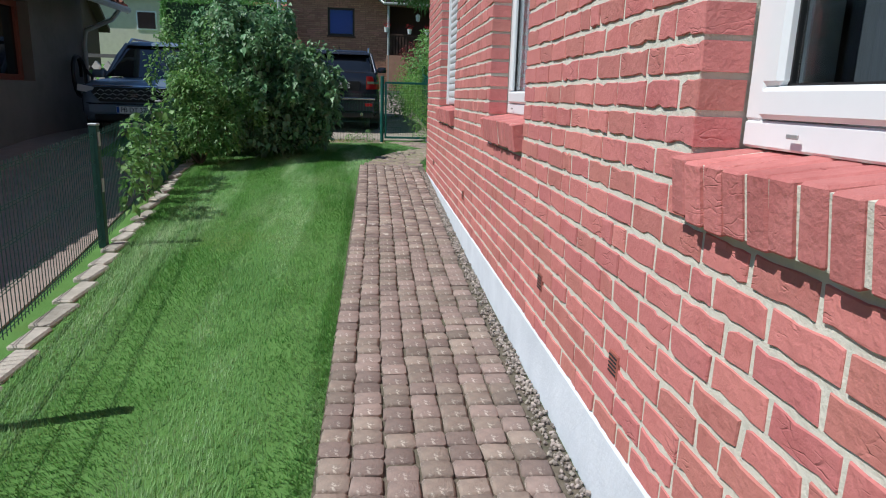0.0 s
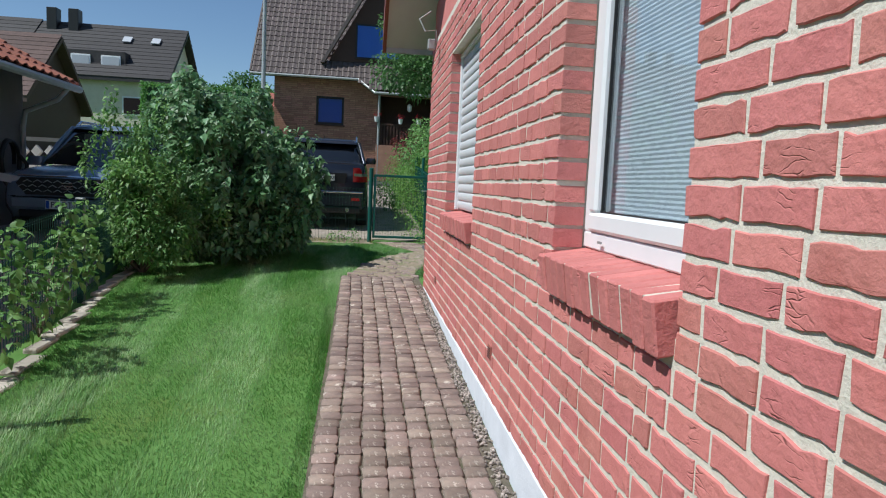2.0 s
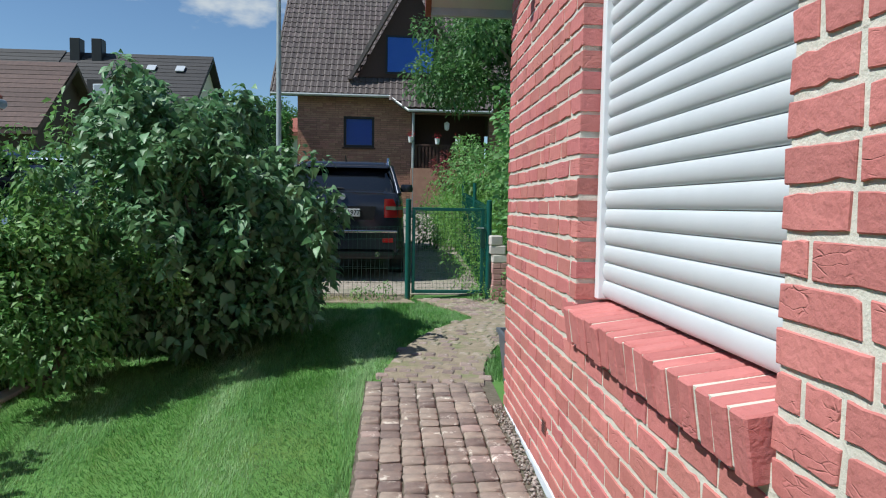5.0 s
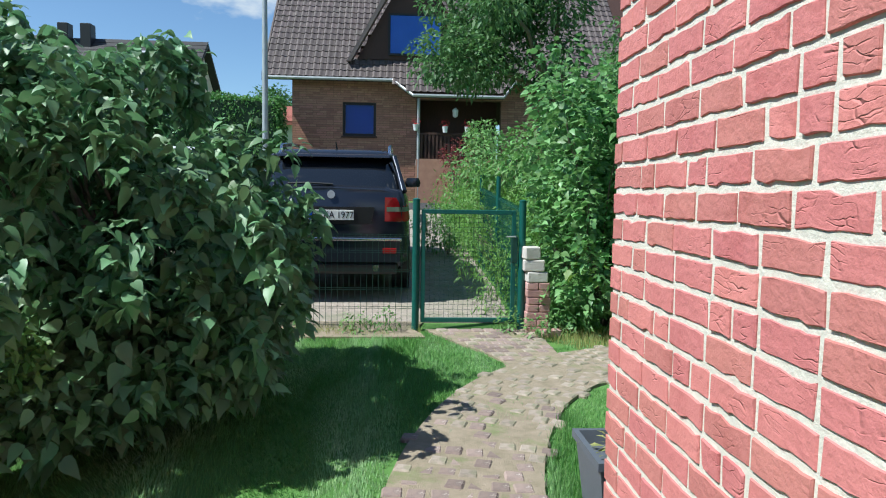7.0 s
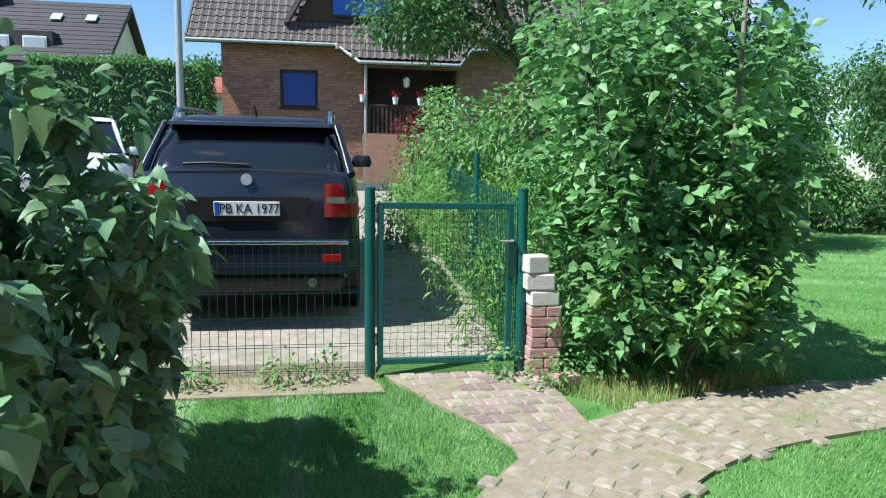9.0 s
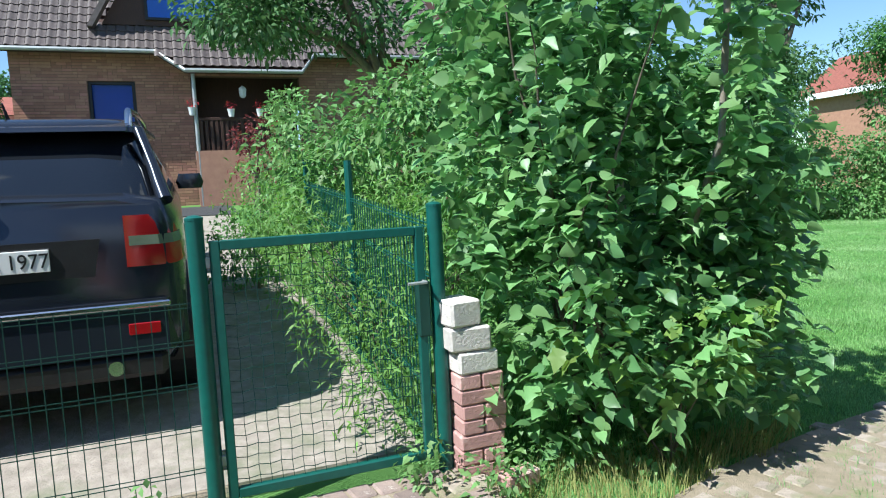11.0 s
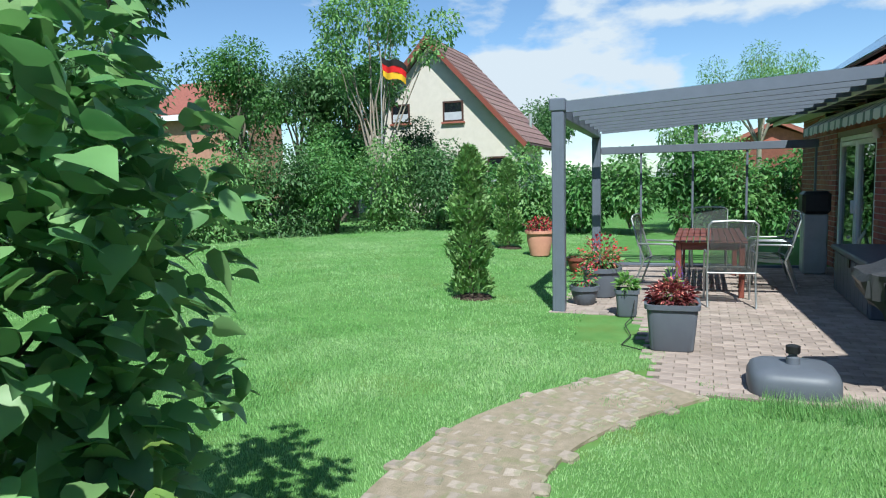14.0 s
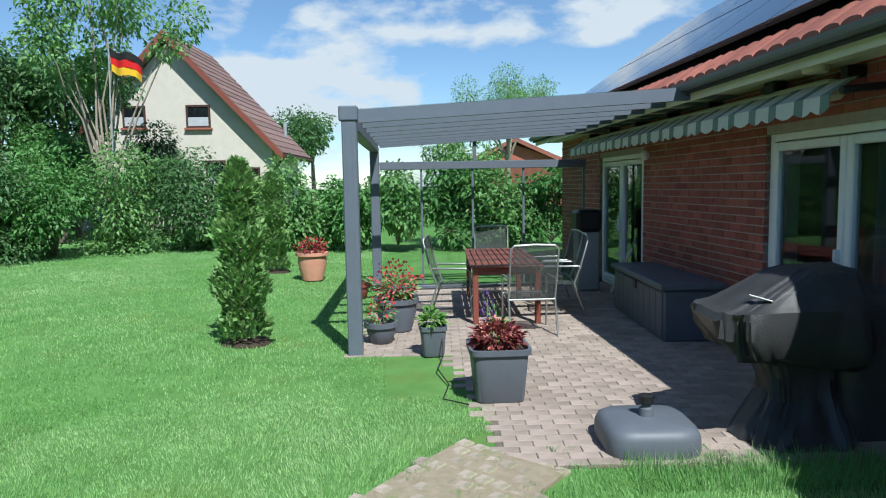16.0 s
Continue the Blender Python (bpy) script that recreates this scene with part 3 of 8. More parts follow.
# ---------------------------------------------------------------- ground
gx = np.concatenate([[-900, -300, -120, -60, -30, -15], np.arange(-10, 32, 0.5), [36, 45, 60, 100, 200, 500, 900]])
gy = np.concatenate([[-900, -300, -100, -40, -15], np.arange(-6, 42, 0.5), [46, 52, 60, 80, 120, 300, 900]])
GX, GY = np.meshgrid(gx, gy)
nx, ny = len(gx), len(gy)
gv = np.stack([GX.ravel(), GY.ravel(), ground_z(GX, GY).ravel() - 0.012], 1)
ii = (np.arange(ny - 1)[:, None] * nx + np.arange(nx - 1)[None, :]).ravel()
ground = new("ground", raw_mesh("ground", gv, np.stack([ii, ii + 1, ii + nx + 1, ii + nx], 1), "lawn"))
tagged(ground, "mown green lawn and open ground of the plots", "ground", kind="structure")


def draped(name, outline_rows, material, lift, label, category):
    """A thin sheet that follows the ground; rows of points from side to side."""
    n = len(outline_rows[0])
    v = [(x, y, gz(x, y) + lift) for row in outline_rows for x, y in row]
    f = [(i * n + j, i * n + j + 1, (i + 1) * n + j + 1, (i + 1) * n + j) for i in range(len(outline_rows) - 1) for j in range(n - 1)]
    low = [(x, y, z - 0.05) for x, y, z in v]
    k = len(v)
    g = Geo().add(v + low, f + [tuple(i + k for i in q)[::-1] for q in f])
    edge = [j for j in range(n)] + [i * n + n - 1 for i in range(1, len(outline_rows))] + [(len(outline_rows) - 1) * n + j for j in range(n - 2, -1, -1)] + [i * n for i in range(len(outline_rows) - 2, 0, -1)]
    g.add(v + low, [(edge[i], edge[(i + 1) % len(edge)], edge[(i + 1) % len(edge)] + k, edge[i] + k) for i in range(len(edge))])
    return thing(name, label, category, g, material, kind="structure")


def fence_x(y):
    return -1.17 - 0.138 * (y - 6.0)


ys = np.arange(-2, 40.1, 1.0)
draped("driveway", [[(x, y) for x in np.linspace(-9, fence_x(y) - 0.12, 8)] for y in np.arange(-4, 17.6, 0.9)], "drive", 0.004, "brownish paved driveway beside the garden fence", "driveway")
draped("forecourt", [[(x, y) for x in np.linspace(-9, 2.0, 14)] for y in np.linspace(17.25, 31, 20)], "forecourt", 0.006, "pale weathered paved forecourt behind the gate", "driveway")
draped("fence_soil", [[(x + 0.05 * math.sin(7 * x + y * 11), y) for x in np.linspace(-2.7, 0.97, 16)] for y in np.linspace(16.62, 17.24, 5)], "sand", 0.009, "bare sandy soil under the wire fence", "soil")
draped("road", [[(x, y) for x in np.linspace(-60, 60, 30)] for y in np.linspace(31.2, 34, 4)], "asphalt", 0.01, "grey asphalt lane before the neighbouring house", "road")

# ---------------------------------------------------------------- painted brick house, west side
WX, COURSE, JOINT = 1.53, 0.0905, 0.017
OPEN = [(2.70, 4.15, 0.90, 2.31), (6.07, 7.16, 0.90, 2.31), (9.17, 10.69, 0.90, 2.31)]
Y0, Y1, ZB, ZT = -2.0, 12.48, -0.10, 2.75
wall_west = thing("wall_west", "red painted brick wall with pale mortar joints", "wall", kind="structure")
g = Geo()
edges = [Y0] + [e for o in OPEN for e in (o[0] - 0.012, o[1] + 0.012)] + [Y1 - 0.012]
for i in range(0, len(edges), 2):
    g.box(WX + 0.006, WX + 0.36, edges[i], edges[i + 1], ZB, ZT)
for a, b, z0, z1 in OPEN:
    g.box(WX + 0.006, WX + 0.36, a - 0.012, b + 0.012, ZB, z0 - 0.13)
    g.box(WX + 0.006, WX + 0.36, a - 0.012, b + 0.012, z1 + 0.012, ZT)
part("mortar", g, "mortar", wall_west, "pale cream mortar")
part("plinth", Geo().box(WX - 0.004, WX + 0.36, Y0, Y1 - 0.02, -0.95, ZB - 0.001, 0.01), "plinth", wall_west, "pale blue-white painted plinth")
part("upper_wall", Geo().box(WX + 0.02, WX + 0.36, Y0, Y1, ZT + 0.001, 3.2), "brick", wall_west)


def brick_run(y0, y1, z0, z1, seed):
    """Bricks of one wall: each (y from, y to, z from, z to), laid row by row between the openings."""
    r = random.Random(seed)
    out, z = [], z0
    while z + COURSE - JOINT <= z1 + 0.001:
        spans, at = [], y0
        for oa, ob, oz0, oz1 in OPEN:
            if z < oz1 + 0.002 and z + COURSE - JOINT > oz0 - 0.14:
                spans.append((at, oa))
                at = ob
        spans.append((at, y1))
        for a, b in spans:
            y = a
            first = r.choice((0.225, 0.115, 0.17, 0.225))
            while y < b - 0.001:
                ln = first or (r.uniform(0.215, 0.235) if r.random() < 0.84 else 0.115)
                first = 0
                e = b if b - (y + ln) < 0.07 else y + ln
                out.append((y, e - (0.014 if e < b else 0.0), z, z + COURSE - JOINT))
                y = e
        z += COURSE
    return out


r = random.Random(3)


def brick_geo(g, p, q, z0, z1, x=WX, deep=0.125):
    """One uneven brick: a ragged outline, worn edges and a slightly tilted face."""
    fr = (0.0, 0.16, 0.36, 0.58, 0.8, 1.0) if q - p > 0.13 else (0.0, 0.3, 0.65, 1.0)
    ln, mid = q - p, (p + q) / 2
    tilt, out, tip = r.uniform(-0.007, 0.007), r.uniform(-0.0025, 0.002), r.uniform(-0.008, 0.008)
    edge = []
    for f, z, s in [(f, z0, 1) for f in fr] + [(f, z1, -1) for f in fr[::-1]]:
        y = p + f * ln
        nib = r.uniform(0.002, 0.008) if r.random() < 0.17 else 0.0
        if f in (0.0, 1.0):
            y += (1 if f == 0.0 else -1) * (r.uniform(0, 0.004) + nib)
        else:
            y += r.uniform(-0.015, 0.015)
        edge.append((y, z + s * (r.uniform(-0.002, 0.003) + nib) + (y - mid) * tilt))
    zc = (z0 + z1) / 2
    n = len(edge)
    front = []
    for y, z in edge:
        w = r.uniform(0.0012, 0.0035)
        front.append((x + out + tip * (z - zc) + r.uniform(-0.0008, 0.0008), y + math.copysign(w, mid - y), z + math.copysign(w, zc - z)))
    lip = r.uniform(0.002, 0.0045)
    v = front + [(x + out + lip, y, z) for y, z in edge] + [(x + deep, y, z) for y, z in edge]
    f = [tuple(range(n - 1, -1, -1))]
    for a in (0, n):
        f += [(a + j, a + (j + 1) % n, a + n + (j + 1) % n, a + n + j) for j in range(n)]
    g.add(v, f)


# ---------------------------------------------------------------- windows of the painted wall


def window_unit(y0, y1, z0, z1, name, label):
    w = thing(name, label, "window", kind="structure")
    x = WX + 0.13
    t = 0.065
    fr = Geo()
    fr.box(x, x + 0.07, y0, y1, z0, z0 + t, 0.006).box(x, x + 0.07, y0, y1, z1 - t, z1, 0.006)
    fr.box(x, x + 0.07, y0, y0 + t, z0 + t, z1 - t, 0.006).box(x, x + 0.07, y1 - t, y1, z0 + t, z1 - t, 0.006)
    part("window_frame", fr, "white", w, "white plastic frame")
    s = Geo()
    a, b, c, d = y0 + t + 0.004, y1 - t - 0.004, z0 + t + 0.004, z1 - t - 0.004
    u = 0.075
    s.box(x - 0.014, x + 0.055, a, b, c, c + u, 0.012).box(x - 0.014, x + 0.055, a, b, d - u, d, 0.012)
    s.box(x - 0.014, x + 0.055, a, a + u, c + u, d - u, 0.012).box(x - 0.014, x + 0.055, b - u, b, c + u, d - u, 0.012)
    part("sash", s, "white", w, "white plastic sash")
    gk = Geo()
    gk.box(x + 0.012, x + 0.03, a + u - 0.006, a + u + 0.006, c + u, d - u).box(x + 0.012, x + 0.03, b - u - 0.006, b - u + 0.006, c + u, d - u)
    gk.box(x + 0.012, x + 0.03, a + u, b - u, c + u - 0.006, c + u + 0.006)
    part("gasket", gk, "black", w, "black rubber seal")
    p = part("pane", Geo().box(x + 0.018, x + 0.026, a + u, b - u, c + u, d - u), "glass", w)
    p.visible_shadow = False
    part("drain_cap", Geo().box(x - 0.018, x - 0.013, b - u - 0.10, b - u - 0.06, z0 + 0.03, z0 + 0.04, 0.003), "zinc", w)
    return w


w1 = window_unit(*OPEN[0], "window_1", "white plastic window with dark curtains inside")
w2 = window_unit(*OPEN[1], "window_2", "white plastic window with a pale pleated blind")
w3 = thing("window_3", "window closed by a white roller shutter", "window", kind="structure")
g = Geo()
for a in (OPEN[2][0] + 0.001, OPEN[2][1] - 0.046):
    g.box(WX + 0.085, WX + 0.15, a, a + 0.045, 0.905, 2.31, 0.005)
part("guide_rail", g, "white", w3)
z, PITCH = 0.912, 0.0765
while z < 2.24:
    prof = [(WX + 0.120, z + 0.001)] + [(WX + 0.118 - 0.013 * math.sin(math.pi * q) ** 0.6, z + 0.002 + q * (PITCH - 0.004)) for q in np.linspace(0.04, 0.96, 9)] + [(WX + 0.120, z + PITCH - 0.001), (WX + 0.134, z + PITCH - 0.001), (WX + 0.134, z + 0.001)]
    part("slat", Geo().prism(prof, OPEN[2][0] + 0.047, OPEN[2][1] - 0.047, "y"), "shutter", w3, smooth=40)
    z += PITCH
part("shutter_box", Geo().box(WX + 0.08, WX + 0.2, OPEN[2][0], OPEN[2][1], 2.285, 2.312), "white", w3)

# curtains, blind and rooms behind the panes
thing("curtain", "dark grey folded curtain behind the window", "curtain", Geo().loft([[(WX + 0.33 + 0.02 * math.sin(k * 1.3), 2.95 + k * 0.028, zz) for k in range(42)] for zz in (0.9, 2.3)], cap=False), "curtain")
blind = Geo()
for k in range(80):
    zz = 1.0 + k * 0.0165
    blind.prism([(WX + 0.20, zz), (WX + 0.2025, zz + 0.008), (WX + 0.20, zz + 0.0165), (WX + 0.205, zz + 0.0165), (WX + 0.2075, zz + 0.008), (WX + 0.205, zz)], 6.13, 7.10, "y")
thing("pleated_blind", "pale blue-white pleated blind lowered behind the window", "blind", blind, "net")
thing("interior_wall", "plain dark wall of the rooms behind the windows", "wall", Geo().box(WX + 2.2, WX + 2.3, Y0, 12.0, -0.1, 2.75), "grey_render", kind="structure")
thing("interior_floor", "plain dark floor of the rooms behind the windows", "floor", Geo().box(WX + 0.37, WX + 2.19, Y0, 12.0, -0.15, -0.1), "wood_dark", kind="structure")
thing("ceiling", "plain white ceiling of the rooms behind the windows", "ceiling", Geo().box(WX + 0.37, WX + 2.19, Y0, 12.0, 2.75, 2.8), "cream", kind="structure")
thing("wall_south", "plain end wall that closes the house", "wall", Geo().box(WX + 0.37, 18, Y0, Y0 + 0.3, -0.9, 3.2), "brick", kind="structure")

# rowlock sills, one for each window
for a, b, z0, z1 in OPEN:
    sill = thing("window_sill", "sloping sill of red painted bricks laid on edge", "window sill", group="brick sills", kind="structure")
    part("sill_bed", Geo().box(-0.129, 0.08, a + 0.014, b - 0.016, -0.142, -0.0055).move(pose(WX + 0.078, 0, z0 - 0.012, 0, -8, 0)), "mortar", sill, "pale mortar")
    n = round((b - a) / 0.086)
    w = (b - a) / n
    for k in range(n):
        g = Geo().box(-0.137 + r.uniform(-0.006, 0.004), 0.10, 0.006, w - 0.009, -0.150 + r.uniform(-0.006, 0.006), 0.0, 0.006)
        g.move(pose(WX + 0.078, a + k * w, z0 - 0.012 + r.uniform(-0.003, 0.003), 0, -8 + r.uniform(-1.5, 1.5), r.uniform(-1, 1)))
        part("brick", g, "brick", sill)

for vy in (4.52, 5.51, 8.3, 11.2):
    v = thing("air_brick", "small orange-red slotted ventilation brick in the wall", "vent", group="wall vents")
    gg = Geo().box(WX - 0.005, WX + 0.02, vy - 0.04, vy + 0.04, 0.12, 0.2, 0.003)
    part("body", gg, "red_tile", v)
    for k in range(5):
        part("slot", Geo().box(WX - 0.0075, WX + 0.004, vy - 0.033, vy + 0.033, 0.128 + k * 0.014, 0.133 + k * 0.014), "dark", v)

# ---------------------------------------------------------------- roof corner over the painted wall
box = thing("eave_box", "pale grey boxed eave at the house corner", "eave", kind="structure")
part("soffit", Geo().prism([(12.98, 2.79), (5.3, 8.0), (-2.6, 2.86), (-2.6, 3.1), (5.3, 8.3), (12.98, 3.03)], 1.0, 4.89, "x"), "soffit", box)
part("verge_trim", Geo().prism([(13.03, 2.73), (5.3, 7.94), (5.3, 8.4), (13.03, 3.13)], 0.955, 0.998, "x"), "wood_red", box, "brown metal verge strip")
part("eave_trim", Geo().box(1.0, 4.89, 12.982, 13.02, 2.73, 3.09, 0.004), "zinc", box)
roof = thing("roof", "red tiled pitched roof of the painted house", "roof", kind="structure")
part("roof_deck", Geo().prism([(13.45, 2.62), (5.3, 8.1), (-2.8, 2.62), (-2.8, 2.5), (5.3, 7.95), (13.45, 2.5)], 4.9, 18.2, "x"), "grey_tile", roof)

# ---------------------------------------------------------------- north side of the house, by the terrace
NY = 12.88
DOORS = [(7.9, 10.11, 2.05), (13.25, 15.3, 2.05)]
wall_north = thing("wall_north", "dark red brick house wall by the terrace", "wall", kind="structure")
g = Geo()
for a, b in ((4.9, 7.9), (10.11, 13.25), (15.3, 17.9)):
    g.box(a, b, NY - 0.35, NY - 0.008, -0.3, 2.6)
for a, b, zt in DOORS:
    g.box(a - 0.0005, b + 0.0005, NY - 0.35, NY - 0.008, zt, 2.6)
part("mortar", g, "pale_mortar", wall_north)
thing("wall_gable_east", "plain brick end wall of the house", "wall", Geo().box(17.6, 17.9, -2, NY - 0.36, -0.3, 3.0), "dark_brick", kind="structure")
thing("wall_north_west", "plain brick wall behind the house corner", "wall", Geo().box(WX + 0.37, 4.9, 12.1, 12.46, -0.9, 3.0), "brick", kind="structure")
thing("room_wall", "dark plain back wall of the room behind the glass doors", "wall", Geo().box(5, 17.5, NY - 3.2, NY - 3.1, -0.3, 2.6), "grey_render", kind="structure")
thing("room_floor", "dark floor of the room behind the glass doors", "floor", Geo().box(5, 17.5, NY - 3.1, NY - 0.36, -0.14, -0.1), "wood_dark", kind="structure")
thing("room_ceiling", "plain ceiling of the room behind the glass doors", "ceiling", Geo().box(5, 17.5, NY - 3.1, NY - 0.36, 2.6, 2.65), "cream", kind="structure")


def glass_door(x0, x1, zt, name, leaves):
    d = thing(name, "white framed glazed terrace door, closed", "door", kind="structure")
    y = NY - 0.13
    fr = Geo().box(x0, x0 + 0.07, y, y + 0.08, -0.09, zt, 0.006).box(x1 - 0.07, x1, y, y + 0.08, -0.09, zt, 0.006).box(x0 + 0.07, x1 - 0.07, y, y + 0.08, zt - 0.07, zt, 0.006).box(x0 + 0.07, x1 - 0.07, y, y + 0.08, -0.09, -0.03, 0.006)
    part("door_frame", fr, "white", d)
    w = (x1 - x0 - 0.14) / leaves
    for k in range(leaves):
        a, b = x0 + 0.07 + k * w + 0.004, x0 + 0.07 + (k + 1) * w - 0.004
        s = Geo().box(a, a + 0.08, y + 0.02, y + 0.10, -0.02, zt - 0.08, 0.012).box(b - 0.08, b, y + 0.02, y + 0.10, -0.02, zt - 0.08, 0.012).box(a + 0.08, b - 0.08, y + 0.02, y + 0.10, zt - 0.16, zt - 0.08, 0.012).box(a + 0.08, b - 0.08, y + 0.02, y + 0.10, -0.02, 0.08, 0.012)
        leaf = part("door_leaf", s, "white", d)
        p = part("pane", Geo().box(a + 0.075, b - 0.075, y + 0.05, y + 0.06, 0.075, zt - 0.155), "glass", leaf)
        p.visible_shadow = False
    part("door_handle", Geo().box(x0 + 0.1 + w, x0 + 0.12 + w, y + 0.10, y + 0.15, 0.85, 1.05, 0.008), "white", d)
    return d


glass_door(*DOORS[0], "door_1", 2)
glass_door(*DOORS[1], "door_2", 2)
thing("net_curtain", "pale sheer curtain behind the terrace door", "curtain", Geo().loft([[(8.6 + k * 0.03, NY - 0.32 + 0.02 * math.sin(k * 1.1), zz) for k in range(16)] for zz in (-0.08, 2.0)], cap=False), "curtain")

# eave of the terrace side: soffit boards, gutter, tile edge, panels
eave = thing("terrace_eave", "cream boarded soffit and fascia under the roof edge", "eave", kind="structure")
for k in range(5):
    part("soffit_board", Geo().box(4.9, 18.15, NY + 0.002 + k * 0.098, NY + 0.095 + k * 0.098, 2.5, 2.52, 0.004), "cream", eave)
part("fascia", Geo().box(4.9, 18.15, NY + 0.495, NY + 0.52, 2.44, 2.60, 0.004), "cream", eave)
gut = thing("roof_gutter", "dark grey half-round roof gutter", "gutter", Geo().prism([(13.41 + 0.065 * math.cos(a) + 0.065, 2.60 + 0.065 * math.sin(a)) for a in np.linspace(math.pi, 2 * math.pi, 9)] + [(13.41 + 0.122, 2.60), (13.41 + 0.008, 2.60)], 4.9, 18.2, "x"), "alu", kind="structure")
slope = math.atan2(8.1 - 2.62, 13.45 - 5.3)
for k in range(62):
    x = 5.0 + k * 0.213
    g = Geo()
    prof = [(0.106 * math.cos(a), 0.035 * math.sin(a)) for a in np.linspace(0, math.pi, 7)]
    rings = [[(x + 0.106 + px, 13.50 - s * math.cos(slope), 2.60 + s * math.sin(slope) + pz + 0.02) for px, pz in prof + [(-0.106, -0.02), (0.106, -0.02)]] for s in (0.0, 0.36)]
    g.loft(rings)
    part("roof_tile", g, "red_tile", roof)
for row in range(2):
    for k in range(9):
        x = 5.6 + k * 1.38
        s0 = 0.36 + row * 1.75
        m = Matrix.Translation((x, 13.42 - s0 * math.cos(slope), 2.78 + s0 * math.sin(slope))) @ Matrix.Rotation(-slope, 4, "X") @ Matrix.Rotation(math.pi, 4, "Z")
        pv = thing("solar_panel", "dark glossy solar panel on the house roof", "solar panel", group="solar panels")
        part("cell_sheet", Geo().box(-1.35, 0, 0.02, 1.70, 0.02, 0.035, m=m), "panel", pv)
        part("panel_frame", Geo().box(-1.36, 0.01, 0.0, 1.72, -0.02, 0.018, 0.004, m=m), "black", pv)

# ---------------------------------------------------------------- terrace pavement
TERR = lambda x, y: (x > 7.62 and y < 15.68 + 0.16 * max(0, x - 8.4) and y > 12.9 and x < 15.2) or (x > 10.4 and y < 16.95 and y > 12.9 and x < 15.2)

# ---------------------------------------------------------------- garden fence by the driveway
def mesh_panel(g, p0, p1, z0a, z0b, h, step=0.055, rows=(0.03, 0.25, 0.5, 0.72, 0.95), wire=0.0020):
    """Welded wire panel from p0 to p1 with upright wires and doubled cross wires."""
    p0, p1 = Vector(p0), Vector(p1)
    ln = (p1 - p0).length
    n = int(ln / step)
    for k in range(n + 1):
        t = k / n
        p = p0.lerp(p1, t)
        zb = z0a + (z0b - z0a) * t
        g.box(-wire, wire, -wire, wire, zb, zb + h, m=Matrix.Translation((p.x, p.y, 0)))
    for fr in rows:
        a, b = Vector((p0.x, p0.y, z0a + fr * h)), Vector((p1.x, p1.y, z0b + fr * h))
        g.tube([a, b], wire * 1.3, 4)
        g.tube([a + Vector((0, 0, 0.02)), b + Vector((0, 0, 0.02))], wire * 1.3, 4)


fence = thing("wire_fence", "dark green welded wire garden fence with posts", "fence")
posts = [2.1, 5.12, 8.16, 11.23, 13.9, 16.9]
for i, y in enumerate(posts):
    x, z = fence_x(y), gz(fence_x(y) + 0.15, y)
    top = 0.98 if i < 4 else 1.05
    p = part("post", Geo().box(x - 0.03, x + 0.03, y - 0.03, y + 0.03, z - 0.3, z + top, 0.004), "dark_green", fence)
    part("cap", Geo().box(x - 0.034, x + 0.034, y - 0.034, y + 0.034, z + top, z + top + 0.018, 0.006), "zinc", p, "pale grey metal cap")
    for zz in (0.45, 0.82):
        part("clip", Geo().box(x + 0.03, x + 0.036, y - 0.02, y + 0.02, z + zz, z + zz + 0.11, 0.002), "zinc", p, "pale metal clip")
    if i + 1 < len(posts):
        y2 = posts[i + 1]
        g = Geo()
        mesh_panel(g, (x, y + 0.03, 0), (fence_x(y2), y2 - 0.03, 0), z + 0.04, gz(fence_x(y2) + 0.15, y2) + 0.04, 0.9)
        tagged(part("wire_panel", g, "dark_green", fence), "dark green welded wires", kind="stuff")
kerb = thing("edging_stones", "weathered pale edging stones under the fence", "kerb", kind="structure")
y = 3.0
while y < 14.5:
    ln = r.uniform(0.3, 0.5)
    x = fence_x(y) + 0.07
    part("stone", Geo().box(x - 0.06, x + 0.06 + r.uniform(-0.02, 0.02), y, y + ln - 0.02, gz(x, y) - 0.1, gz(x, y) + 0.018 + r.uniform(-0.012, 0.012), 0.012), "stone", kerb)
    y += ln

# front fence and gate
front = thing("front_fence", "green welded wire fence beside the garden gate", "fence")
g = Geo()
mesh_panel(g, (-3.05, 17.0, 0), (0.90, 17.0, 0), 0.03, 0.03, 0.98, step=0.06, rows=(0.02, 0.2, 0.4, 0.6, 0.8, 0.97))
tagged(part("wire_panel", g, "dark_green", front), "dark green welded wires", kind="stuff")
side = Geo()
mesh_panel(side, (2.05, 17.05, 0), (2.05, 20.6, 0), 0.05, 0.32, 1.25, step=0.06, rows=(0.02, 0.25, 0.5, 0.75, 0.96), wire=0.003)
tagged(part("side_panel", side, "green_metal", front), "green welded wires", kind="stuff")
for y in (18.8, 20.6):
    part("post", Geo().tube([(2.05, y, 0), (2.05, y, gz(2.05, y) + 1.45)], 0.03, 10), "green_metal", front)
gate = thing("garden_gate", "closed green metal gate with wire mesh filling", "gate")
for x in (0.925, 2.04):
    p = part("post", Geo().tube([(x, 16.98, -0.3), (x, 16.98, 1.365)], 0.038, 16), "green_metal", gate, smooth=40)
    part("cap", Geo().lathe([(0.040, 0), (0.040, 0.012), (0.02, 0.022), (0.001, 0.024)], (x, 16.98, 1.363), 16), "green_metal", p)
g = Geo()
for a, b in (((1.0, 0.09), (1.0, 1.27)), ((1.95, 0.09), (1.95, 1.27))):
    g.box(a[0] - 0.022, a[0] + 0.022, 16.96, 17.0, a[1], b[1], 0.004)
